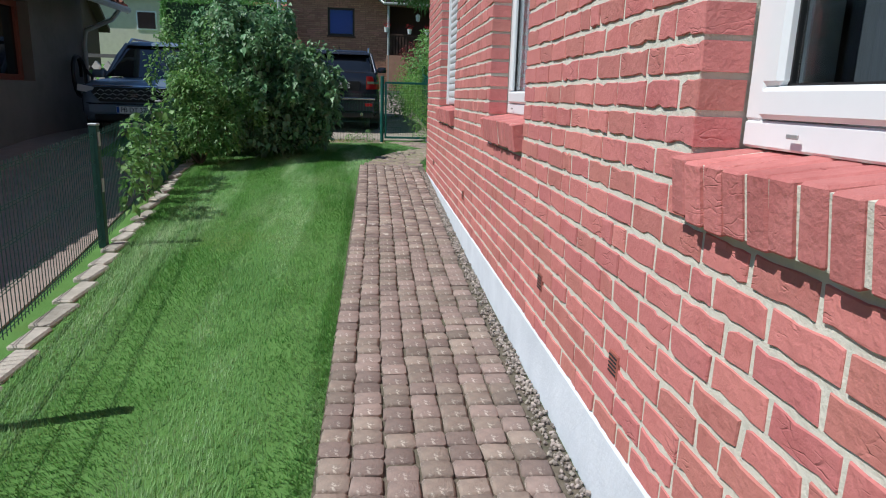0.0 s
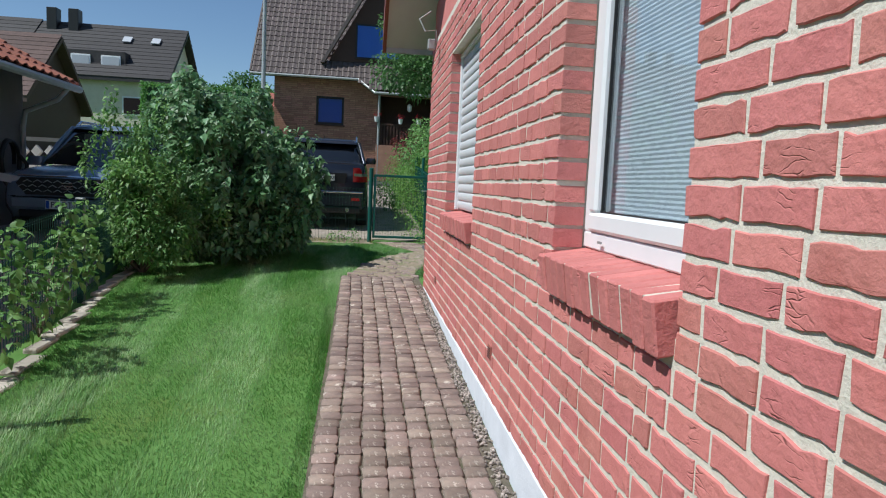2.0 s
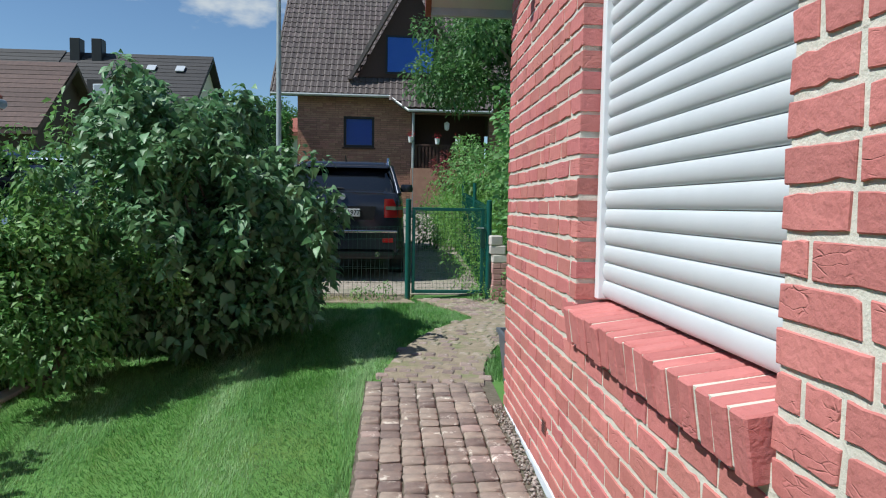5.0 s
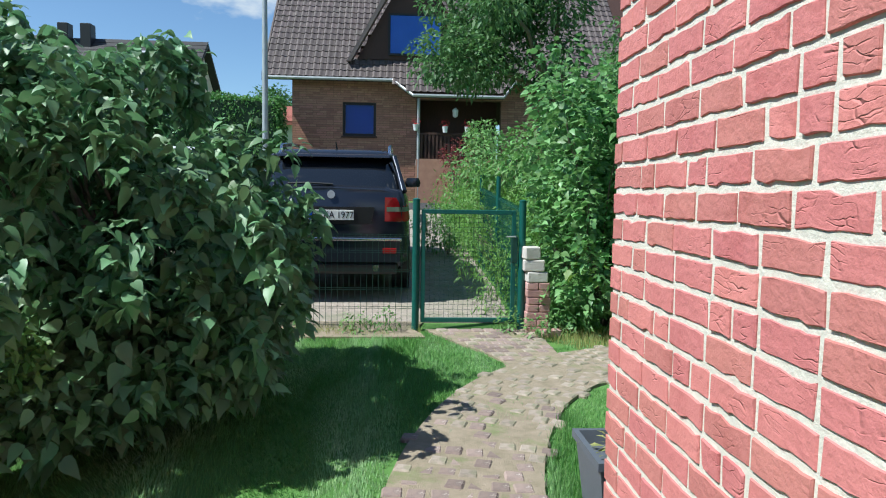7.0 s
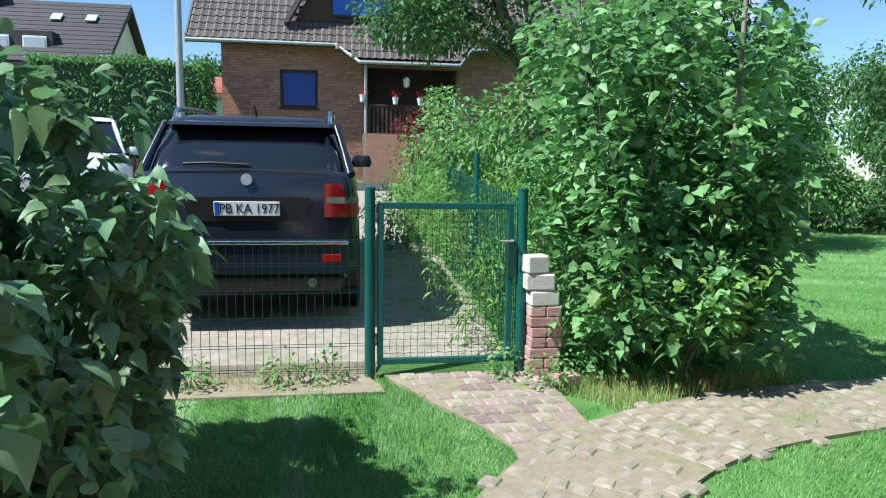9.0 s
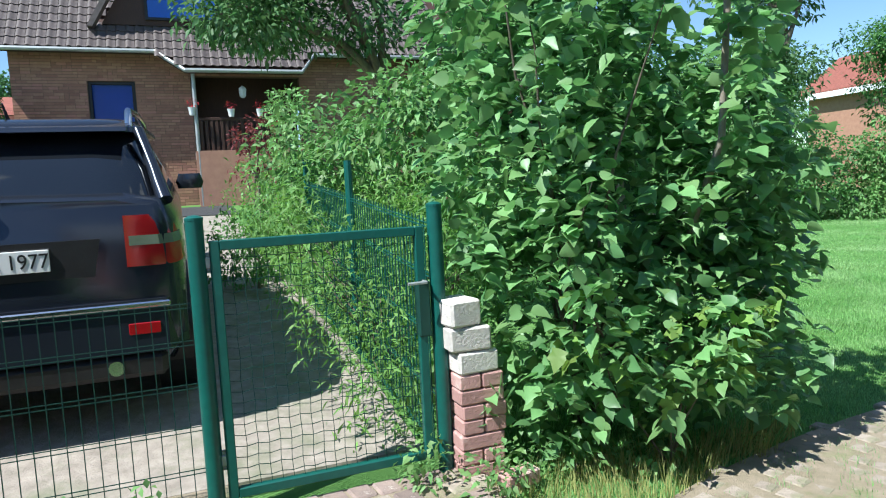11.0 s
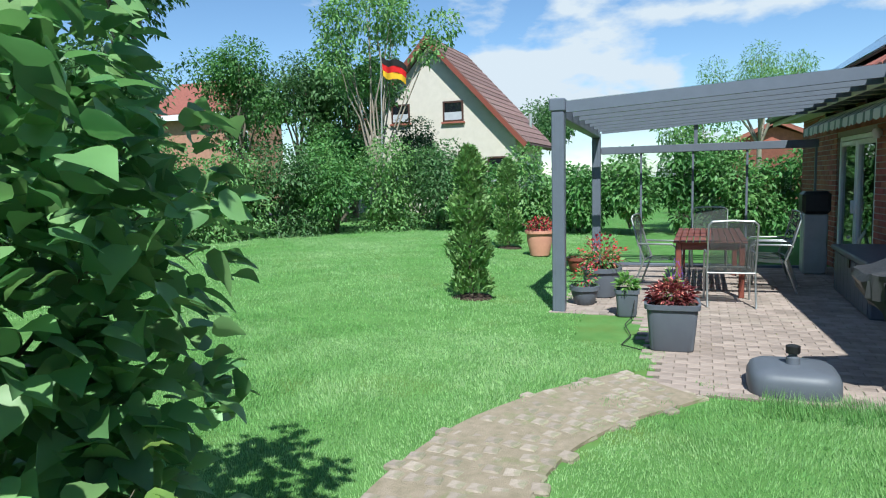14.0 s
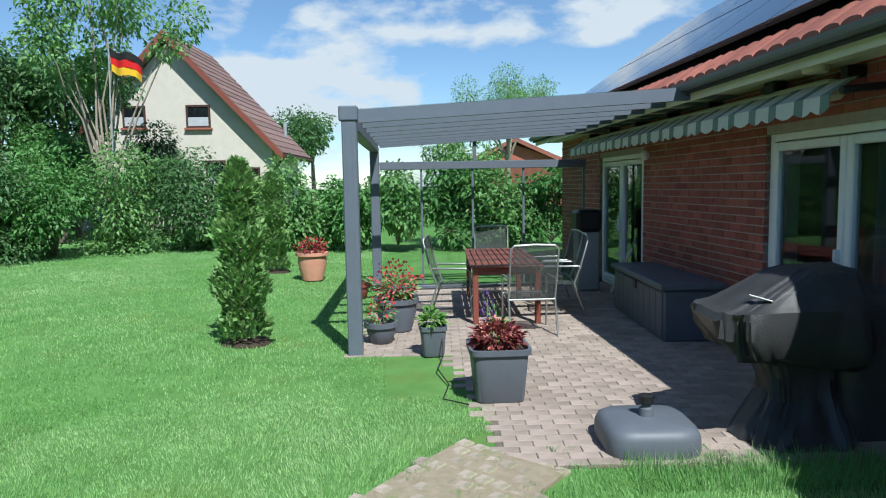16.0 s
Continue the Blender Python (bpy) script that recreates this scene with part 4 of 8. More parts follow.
g.box(1.022, 1.928, 16.96, 17.0, 1.226, 1.27, 0.004).box(1.022, 1.928, 16.96, 17.0, 0.09, 0.134, 0.004)
part("gate_frame", g, "green_metal", gate)
g = Geo()
for k in range(1, 18):
    x = 1.02 + k * 0.91 / 18
    g.tube([(x + 0.003 * (-1) ** j, 16.98 + 0.003 * (-1) ** j, 0.13 + j * 0.1) for j in range(12)], 0.002, 4)
for k in range(1, 22):
    z = 0.12 + k * 1.12 / 22
    g.tube([(1.02 + j * 0.0505, 16.98, z + 0.004 * (-1) ** j) for j in range(19)], 0.002, 4)
tagged(part("mesh", g, "dark_green", gate), "dark green wavy wire mesh", kind="stuff")
part("lock_box", Geo().box(1.925, 1.99, 16.95, 17.01, 0.72, 1.0, 0.008), "dark_green", gate)
part("handle", Geo().tube([(1.955, 16.95, 1.0), (1.955, 16.90, 1.0), (1.86, 16.895, 1.0)], 0.008, 8), "zinc", gate, "pale metal lever handle")
for z in (0.25, 1.15):
    part("hinge", Geo().box(0.955, 0.985, 16.965, 16.995, z, z + 0.05, 0.004).tube([(0.97, 16.98, z - 0.02), (0.97, 16.98, z + 0.07)], 0.01, 8), "zinc", gate)

# stacked pavers beside the gate
z = gz(2.2, 16.95) - 0.01
for k in range(7):
    off, two = r.uniform(-0.012, 0.018), k in (1, 3, 4, 6)
    for q in range(2 if two else 1):
        w = 0.118 if two else 0.24
        a = 2.08 + off + q * (w + 0.004)
        thing("paving_block", "weathered pink-red concrete paving block in the stack by the gate", "paving block", Geo().box(a, a + w, 16.84, 17.06, z, z + 0.074, 0.008), "pink_paver", group="stacked blocks")
    z += 0.077
for a, b, hgt, turn in ((2.075, 2.295, 0.115, 3), (2.045, 2.265, 0.125, -2), (2.035, 2.205, 0.135, 9)):
    thing("paving_block", "pale grey-white concrete block on top of the stack", "paving block", Geo().box((a - b) / 2, (b - a) / 2, -0.1, 0.1, 0, hgt - 0.004, 0.012).move(pose((a + b) / 2, 16.94, z, 0, 0, turn)), "white_paver", group="stacked blocks")
    z += hgt
thing("paving_block", "red brick lying on the ground by the stack", "paving block", Geo().box(-0.1, 0.1, -0.05, 0.05, 0, 0.07, 0.006).move(pose(2.30, 16.68, 0.0, 0, 0, 12)), "pink_paver", group="stacked blocks")

# ---------------------------------------------------------------- pergola
PX, PB, PYF = 10.46, 14.85, 16.9
perg = thing("pergola", "slate-grey aluminium terrace roof on posts", "pergola")
def perg_z(y):
    return 2.36 + (PYF - y) * 0.055
for x in (PX, PB - 0.06):
    g = Geo().box(x - 0.075, x + 0.075, PYF - 0.075, PYF + 0.075, -0.12, 2.28, 0.012)
    for s in (-0.03, 0.03):
        g.box(x - 0.079, x - 0.0755, PYF + s - 0.004, PYF + s + 0.004, -0.1, 2.27)
    part("post", g, "alu", perg)
part("gutter_beam", Geo().box(PX + 0.076, PB - 0.136, PYF - 0.07, PYF + 0.08, 2.20, 2.40, 0.01), "alu", perg)
part("end_cap", Geo().box(PX - 0.085, PX + 0.085, PYF - 0.09, PYF + 0.10, 2.281, 2.43, 0.012), "alu", perg)
for k in range(8):
    x = PX + k * (PB - PX - 0.06) / 7
    y0, y1 = 13.0, PYF - 0.092
    g = Geo().prism([(y0, perg_z(y0) - 0.10), (y1, perg_z(y1) - 0.10), (y1, perg_z(y1) + 0.03), (y0, perg_z(y0) + 0.03)], x - 0.03, x + 0.03, "x")
    part("rafter", g, "alu", perg)
    if k < 7:
        dx = (PB - PX - 0.06) / 7
        pn = part("roof_pane", Geo().prism([(y0, perg_z(y0) + 0.034), (y1, perg_z(y1) + 0.034), (y1, perg_z(y1) + 0.044), (y0, perg_z(y0) + 0.044)], x + 0.02, x + dx - 0.02, "x"), "clear", perg, "clear glass roof pane")
        pn.visible_shadow = False
part("wall_beam", Geo().box(PX, PB, 12.885, 12.99, perg_z(12.9) - 0.10, perg_z(12.9) + 0.05, 0.008), "alu", perg)
screen = thing("glass_screen", "clear sliding glass wall in slim grey frames", "glass wall")
part("top_rail", Geo().box(PB - 0.05, PB + 0.05, 13.35, PYF - 0.08, 1.90, 2.03, 0.006), "alu", screen)
part("bottom_rail", Geo().box(PB - 0.04, PB + 0.04, 13.35, PYF - 0.08, -0.1, -0.055, 0.006), "alu", screen)
part("upper_pane_frame", Geo().box(PB - 0.03, PB + 0.03, 15.2, 15.26, 2.031, 2.4, 0.004), "alu", screen)
for y in (13.38, 14.41, 15.27, 16.13):
    part("mullion", Geo().box(PB - 0.018, PB + 0.018, y - 0.018, y + 0.018, -0.054, 1.899, 0.004), "alu", screen)
for a, b in ((13.40, 14.39), (14.43, 15.25), (15.29, 16.11), (16.15, 16.80)):
    pn = part("pane", Geo().box(PB - 0.004, PB + 0.004, a, b, -0.054, 1.899), "clear", screen)
    pn.visible_shadow = False

# awning
aw = thing("awning", "rolled-in awning with green and white striped scalloped valance", "awning")
part("cassette", Geo().box(8.95, 15.7, NY + 0.02, NY + 0.2, 2.24, 2.40, 0.03), "cream", aw)
for k in range(7):
    x = 8.8 + k * 1.1
    part("bracket", Geo().box(x - 0.04, x + 0.04, NY, NY + 0.16, 2.38, 2.47, 0.006), "black", aw)
n = 64
for k in range(n):
    x0, x1 = 8.55 + k * 7.15 / n, 8.55 + (k + 1) * 7.15 / n
    y = NY + 0.42
    xs = np.linspace(x0, x1, 5)
    low = [2.13 - 0.035 * abs(math.sin(math.pi * (x - 8.55) / 0.2234)) for x in xs]
    rings = [[(x, NY + 0.2 + (y - NY - 0.2) * t + 0.008 * math.sin(9 * x), (2.36 - 0.13 * t) if t < 1.01 else lo) for t in (0, 0.5, 1.0, 1.02)] for x, lo in zip(xs, low)]
    v = [p for rr in rings for p in rr]
    f = [(i * 4 + j, i * 4 + j + 1, (i + 1) * 4 + j + 1, (i + 1) * 4 + j) for i in range(4) for j in range(3)]
    g = Geo().add(v, f).add([(a, b + 0.004, c - 0.002) for a, b, c in v], f)
    part("cloth_strip", g, "stripe_green" if k % 3 == 0 else "stripe_white", aw)
part("arm", Geo().tube([(8.5, NY + 0.05, 2.28), (8.5, NY + 0.38, 2.25)], 0.03, 8), "black", aw)

wl1 = thing("wall_lamp", "small white round wall lamp beside the door", "lamp", Geo().lathe([(0.03, 0), (0.055, 0.03), (0.06, 0.09), (0.04, 0.13), (0.01, 0.14)], (13.05, NY + 0.06, 1.93), 16).box(13.02, 13.08, NY, NY + 0.05, 1.96, 2.02), "white", smooth=50)
thing("eave_lamp", "round pale ceiling lamp under the soffit", "lamp", Geo().lathe([(0.09, -0.05), (0.10, -0.02), (0.10, 0.0)], (9.0, NY + 0.25, 2.498), 20), "cream", smooth=50)
thing("loudspeaker", "small black box under the soffit", "speaker", Geo().box(9.7, 9.86, NY + 0.06, NY + 0.18, 2.36, 2.498, 0.01), "black")

# the terrace side of the house stands a few degrees askew to the painted wall
def turned(obs, px, py, deg):
    m = Matrix.Translation((px, py, 0)) @ Matrix.Rotation(radians(deg), 4, "Z") @ Matrix.Translation((-px, -py, 0))
    for ob in obs:
        ob.matrix_basis = m @ ob.matrix_basis


turned([ob for ob in scene.collection.all_objects if ob.parent is None and ob.name.split(".")[0] in ("wall_north", "wall_gable_east", "room_wall", "room_floor", "room_ceiling", "door_1", "door_2", "net_curtain", "terrace_eave", "roof_gutter", "roof", "solar_panel", "awning", "wall_lamp", "eave_lamp", "loudspeaker")], 10.2, NY, 4.0)
turned([perg, screen], PX, PYF, 2.5)

# ---------------------------------------------------------------- terrace furniture
T0 = -0.1
tb = thing("garden_table", "red-brown slatted wooden garden table", "table")
for k in range(11):
    y = 14.75 + k * 0.083
    part("slat", Geo().box(11.75, 14.0, y, y + 0.07, T0 + 0.715, T0 + 0.74, 0.006), "wood_red", tb)
part("apron", Geo().box(11.82, 13.93, 14.80, 14.825, T0 + 0.62, T0 + 0.714).box(11.82, 13.93, 15.58, 15.605, T0 + 0.62, T0 + 0.714).box(11.82, 11.845, 14.826, 15.579, T0 + 0.62, T0 + 0.714).box(13.905, 13.93, 14.826, 15.579, T0 + 0.62, T0 + 0.714), "wood_red", tb)
for x in (11.80, 13.88):
    for y in (14.78, 15.55):
        part("leg", Geo().box(x, x + 0.07, y, y + 0.07, T0, T0 + 0.714, 0.008), "wood_red", tb)


def garden_chair(at, rz):
    c = thing("garden_chair", "grey tube-framed garden chair with mesh seat and back", "chair", group="chairs round the garden table", at=at, rz=rz)
    # faces +x, back at -x
    for s in (-0.27, 0.27):
        part("side_frame", Geo().tube([(0.27, s, 0), (0.25, s, 0.60), (0.20, s, 0.645), (-0.24, s, 0.645), (-0.27, s, 0.62)], 0.013, 8), "tube", c, "grey metal tube", smooth=50)
        part("back_leg", Geo().tube([(-0.33, s, 0), (-0.18, s, 0.42), (-0.27, s, 0.66), (-0.36, s, 1.0), (-0.35, s * 0.85, 1.04)], 0.013, 8), "tube", c, smooth=50)
    part("top_tube", Geo().tube([(-0.35, -0.23, 1.04), (-0.352, 0, 1.05), (-0.35, 0.23, 1.04)], 0.013, 8), "tube", c)
    part("seat", Geo().loft([[(-0.18, -0.255, 0.40), (-0.18, 0.255, 0.40), (-0.18, 0.255, 0.412), (-0.18, -0.255, 0.412)], [(0.05, -0.255, 0.405), (0.05, 0.255, 0.405), (0.05, 0.255, 0.417), (0.05, -0.255, 0.417)], [(0.26, -0.255, 0.43), (0.26, 0.255, 0.43), (0.26, 0.255, 0.442), (0.26, -0.255, 0.442)]]), "mesh_cloth", c)
    part("backrest", Geo().loft([[(-0.19, -0.25, 0.42), (-0.19, 0.25, 0.42), (-0.202, 0.25, 0.42), (-0.202, -0.25, 0.42)], [(-0.30, -0.25, 0.74), (-0.30, 0.25, 0.74), (-0.312, 0.25, 0.74), (-0.312, -0.25, 0.74)], [(-0.35, -0.24, 1.03), (-0.35, 0.24, 1.03), (-0.362, 0.24, 1.03), (-0.362, -0.24, 1.03)]]), "mesh_cloth", c)
    part("cross_bar", Geo().tube([(0.255, -0.27, 0.42), (0.255, 0.27, 0.42)], 0.012, 8), "tube", c)
    part("cross_bar", Geo().tube([(-0.19, -0.27, 0.405), (-0.19, 0.27, 0.405)], 0.012, 8), "tube", c)
    return c


ch = garden_chair((11.42, 14.98, T0), 4)
for at, rz in (((12.55, 15.85, T0), -97), ((12.6, 14.42, T0), 84), ((13.3, 14.38, T0), 96), ((14.33, 15.2, T0), 176)):
    copy_thing(ch, pose(*at, 0, 0, rz))

stb = thing("storage_box", "dark grey plastic garden storage box with lid", "storage box")
part("body", Geo().box(10.72, 12.75, 12.98, 13.62, T0, 0.46, 0.02), "planter", stb)
for k in range(9):
    part("front_board", Geo().box(10.76 + k * 0.218, 10.965 + k * 0.218, 13.62, 13.632, T0 + 0.05, 0.43, 0.005), "planter", stb)
part("lid", Geo().box(10.69, 12.78, 12.95, 13.67, 0.462, 0.53, 0.025), "planter", stb, "dark grey lid")
part("latch", Geo().box(11.68, 11.8, 13.633, 13.65, 0.34, 0.44, 0.005), "black", stb)

# barbecue under its cover: a lofted, creased hood over a narrower cart
def cloth_loft(levels, n, seed, fold, e=0.5):
    """Rings of draped cloth: rounded squares whose outline is broken by creases and sharp folds."""
    out = []
    for z, cx, cy, hx, hy, k, tip in levels:
        ring = []
        for j in range(n):
            a = 2 * math.pi * j / n
            ca, sa = math.cos(a), math.sin(a)
            x, y = math.copysign(abs(ca) ** e, ca) * hx, math.copysign(abs(sa) ** e, sa) * hy
            q = Vector((ca * 2.2 + seed, sa * 2.2, z * 3.0))
            w = noise.noise(q) * 0.9 + 0.7 * (0.5 - abs(noise.noise(q * 2.3))) + 0.5 * (0.4 - abs(noise.noise(q * 4.7)))
            w = 1 + k * fold * w
            ring.append((cx + x * w, cy + y * w, z + tip * y + 0.03 * k * noise.noise(q * 1.7)))
        out.append(ring)
    return out


bbq = thing("covered_barbecue", "barbecue under a creased black weather cover", "barbecue")
hood = cloth_loft([(0.42, 8.16, 13.70, 0.20, 0.30, 1.2, 0.15), (0.47, 8.16, 13.74, 0.28, 0.42, 1.5, 0.1), (0.60, 8.15, 13.78, 0.31, 0.46, 1.5, 0.05), (0.74, 8.15, 13.79, 0.32, 0.48, 1.0, 0.0), (0.80, 8.15, 13.79, 0.32, 0.48, 0.5, -0.03), (0.84, 8.17, 13.74, 0.30, 0.44, 0.5, -0.10), (0.93, 8.2, 13.66, 0.27, 0.33, 0.6, -0.14), (1.02, 8.2, 13.58, 0.24, 0.22, 0.5, -0.12), (1.045, 8.2, 13.56, 0.16, 0.14, 0.3, -0.05), (1.05, 8.2, 13.55, 0.03, 0.03, 0, 0)], 96, 5, 0.15, 0.40)
part("cover", Geo().loft(hood), "cover", bbq, "creased black cover", smooth=35)
skirt = cloth_loft([(T0, 8.12, 13.72, 0.26, 0.34, 2.0, 0), (-0.06, 8.13, 13.72, 0.26, 0.33, 2.0, 0), (0.05, 8.16, 13.68, 0.22, 0.28, 2.2, 0), (0.18, 8.2, 13.64, 0.17, 0.22, 2.0, 0), (0.30, 8.22, 13.64, 0.17, 0.22, 1.4, 0), (0.46, 8.22, 13.66, 0.19, 0.27, 0.8, 0)], 96, 9, 0.13, 0.6)
part("lower_cover", Geo().loft(skirt), "cover", bbq, "hanging loose black cloth", smooth=35)
part("side_cover", Geo().loft(cloth_loft([(T0, 8.25, 13.12, 0.26, 0.34, 0.8, 0), (0.4, 8.25, 13.12, 0.25, 0.32, 1.0, 0), (0.80, 8.25, 13.12, 0.24, 0.31, 0.6, 0), (0.86, 8.25, 13.12, 0.18, 0.25, 0.2, 0)], 64, 12, 0.06)), "cover", bbq, smooth=35)
part("mark", Geo().box(-0.07, 0.07, -0.02, 0.02, 0, 0.006, m=pose(7.93, 14.03, 0.875, 20, -14, 62)), "plate", bbq, "small white printed mark")

ub = thing("umbrella_base", "grey water-filled plastic parasol base", "parasol base")
rings = []
for z, s in ((T0, 0.98), (T0 + 0.03, 1.0), (T0 + 0.11, 0.99), (T0 + 0.155, 0.93), (T0 + 0.18, 0.80), (T0 + 0.192, 0.3)):
    ring = []
    for j in range(32):
        a = 2 * math.pi * j / 32
        e = 0.45
        ring.append((8.06 + 0.29 * s * math.copysign(abs(math.cos(a)) ** e, math.cos(a)), 14.62 + 0.31 * s * math.copysign(abs(math.sin(a)) ** e, math.sin(a)), z))
    rings.append(ring)
part("tank", Geo().loft(rings), "planter", ub, smooth=40)
part("socket", Geo().lathe([(0.05, 0), (0.045, 0.05), (0.03, 0.06), (0.03, 0.09)], (8.06, 14.62, T0 + 0.19), 16), "planter", ub, smooth=40)
part("clamp_knob", Geo().lathe([(0.045, 0), (0.05, 0.01), (0.05, 0.055), (0.04, 0.06)], (8.06, 14.62, T0 + 0.27), 12), "black", ub)
for k in range(3):
    part("rib", Geo().box(7.80, 7.803, 14.5 - 0.0 + 0, 14.74, T0 + 0.06 + k * 0.03, T0 + 0.068 + k * 0.03), "planter", ub)

bbq.location, ub.location = (-0.09, -0.05, 0), (-0.10, 0.04, 0)


# ---------------------------------------------------------------- leaves
def leaf_mesh(name, p, d, size, material, shape="oval", droop=0.3, roll=None):
    """Leaves at points p that point along d: folded blades with a middle crease."""
    n = len(p)
    d = d / (np.linalg.norm(d, axis=1, keepdims=True) + 1e-9)
    rnd = rng.normal(size=(n, 3))
    s = np.cross(d, np.array((0.0, 0.0, 1.0)) + rnd * 0.5)
    s /= np.linalg.norm(s, axis=1, keepdims=True) + 1e-9
    up = np.cross(s, d)
    flip = np.where(up[:, 2:3] < 0, -1.0, 1.0)
    up, s = up * flip, s * flip
    L = (size * rng.uniform(0.65, 1.25, n))[:, None]
    if shape == "heart":
        tpl = [(0, 0, 0), (0.02, 0.24, 0.05), (0.02, -0.24, 0.05), (0.22, 0.40, 0.07), (0.22, -0.40, 0.07), (0.46, 0.37, 0.05), (0.46, -0.37, 0.05), (0.74, 0.19, 0.0), (0.74, -0.19, 0.0), (1.0, 0, -0.12), (0.22, 0, -0.02), (0.6, 0, -0.03)]
        fs = [(0, 10, 1), (0, 2, 10), (1, 10, 3), (2, 4, 10), (3, 10, 11), (3, 11, 5), (4, 11, 10), (4, 6, 11), (5, 11, 7), (6, 8, 11), (7, 11, 9), (8, 9, 11)]
    elif shape == "oval":
        tpl = [(0, 0, 0), (0.45, 0.26, 0.05), (0.45, -0.26, 0.05), (1.0, 0, -0.12), (0.5, 0, -0.03)]
        fs = [(0, 4, 1), (0, 2, 4), (1, 4, 3), (2, 3, 4)]
    elif shape == "maple":
        tpl = [(0, 0, 0), (0.05, 0.42, -0.04), (0.24, 0.33, 0.03), (0.55, 0.52, -0.05), (0.64, 0.29, 0.03), (1.0, 0, -0.1), (0.64, -0.29, 0.03), (0.55, -0.52, -0.05), (0.24, -0.33, 0.03), (0.05, -0.42, -0.04), (0.4, 0, -0.02)]
        fs = [(10, (i + 1) % 10, i) for i in range(10)]
    else:
        tpl = [(0, 0, 0), (0.5, 0.11, 0.0), (0.5, -0.11, 0.0), (1.0, 0, -0.1)]
        fs = [(0, 2, 1), (1, 2, 3)]
    v = np.empty((n, len(tpl), 3))
    for k, (a, b, c) in enumerate(tpl):
        v[:, k] = p + d * a * L + s * b * L + up * c * L
        v[:, k, 2] -= (droop * a * a * L[:, 0])
    f = (np.arange(n)[:, None, None] * len(tpl) + np.array(fs)[None]).reshape(-1, 3)
    return raw_mesh(name, v.reshape(-1, 3), f, material)


def crown_points(blobs, n, shell=0.55, seed=0):
    """Points in a bunch of lumps, thickest near their outside, with gaps."""
    g = np.random.default_rng(seed)
    w = np.array([b[3] * b[4] * b[5] for b in blobs]) ** 0.75
    pick = g.choice(len(blobs), n, p=w / w.sum())
    c = np.array([b[:3] for b in blobs])[pick]
    rad = np.array([b[3:6] for b in blobs])[pick]
    u = g.normal(size=(n, 3))
    u /= np.linalg.norm(u, axis=1, keepdims=True)
    q = g.uniform(shell ** 3, 1, n) ** (1 / 3)
    lump = 1 + 0.16 * np.sin(5 * u[:, 0] + pick) * np.sin(4 * u[:, 1] + 2 * pick) + 0.10 * np.sin(9 * u[:, 2] + 3 * pick)
    p = c + u * rad * (q * lump)[:, None]
    return p, u


def blobs_in(c, rad, n, size, seed):
    """Lumps spread through an ellipsoid."""
    g = random.Random(seed)
    out = []
    for _ in range(n):
        while True:
            u = [g.uniform(-1, 1) for _ in range(3)]
            if sum(t * t for t in u) < 1:
                break
        k = size * g.uniform(0.7, 1.3)
        out.append((c[0] + u[0] * rad[0] * 0.8, c[1] + u[1] * rad[1] * 0.8, c[2] + u[2] * rad[2] * 0.8, k, k, k * 0.85))
    return out


def branches(base, targets, r0, seed, wob=0.12, n=6):
    """Limbs from a base to targets, tapering."""
    g = Geo()
    rr = random.Random(seed)
    b = Vector(base)
    for t in targets:
        t = Vector(t)
        pts, rad = [], []
        ln = (t - b).length
        off = Vector((rr.uniform(-1, 1), rr.uniform(-1, 1), 0)) * 0.1
        for i in range(n):
            q = i / (n - 1)
            p = b.lerp(t, q)
            p.z += math.sin(q * math.pi) * ln * 0.10
            p += Vector((rr.uniform(-1, 1), rr.uniform(-1, 1), rr.uniform(-0.5, 0.5))) * wob * ln * 0.2 * math.sin(q * math.pi) + off * math.sin(q * math.pi)
            pts.append(p)
            rad.append(r0 * (1 - 0.85 * q))
        g.tube(pts, rad, 7)
    return g


def shrub(name, label, category, base, blobs, count, size, leaf, shape="oval", stem=0.025, bark="bark", outward=0.7, droop=0.3, shell=0.45, keep=None, seed=1, group="", twigs=9, down=0.0, loose=0.55, flat=1.0):
    t = thing(name, label, category, group=group)
    p, u = crown_points(blobs, count, shell, seed)
    if keep is not None:
        ok = keep(p)
        p, u = p[ok], u[ok]
    d = u * outward + rng.normal(size=u.shape) * loose
    d[:, 2] = d[:, 2] * flat - down
    ob = new("leaves", leaf_mesh("leaves", p, d, size, leaf, shape, droop))
    ob.parent = t
    tg = [(b[0], b[1], b[2]) for b in blobs][:twigs]
    part("branchwork", branches(base, tg, stem, seed), bark, t, smooth=60)
    return t


def tree(name, label, base, fork_z, crown, count, size, leaf, trunk_r=0.12, bark="bark", seed=1, blob_n=14, blob_size=0.7, shape="oval", lean=(0, 0), limbs=9, group=""):
    c, rad = crown
    bl = blobs_in(c, rad, blob_n, blob_size, seed)
    t = thing(name, label, "tree", group=group)
    p, u = crown_points(bl, count, 0.35, seed)
    d = u * 0.6 + rng.normal(size=u.shape) * 0.6
    ob = new("crown", leaf_mesh("crown", p, d, size, leaf, shape))
    ob.parent = t
    fork = Vector((base[0] + lean[0], base[1] + lean[1], fork_z))
    g = Geo().tube([base, Vector(base).lerp(fork, 0.5) + Vector((0.03, -0.02, 0)), fork], [trunk_r * 1.3, trunk_r, trunk_r * 0.8], 10)
    part("trunk", g, bark, t, smooth=60)
    part("branchwork", branches(fork, [b[:3] for b in bl][:limbs], trunk_r * 0.55, seed), bark, t, smooth=60)
    return t


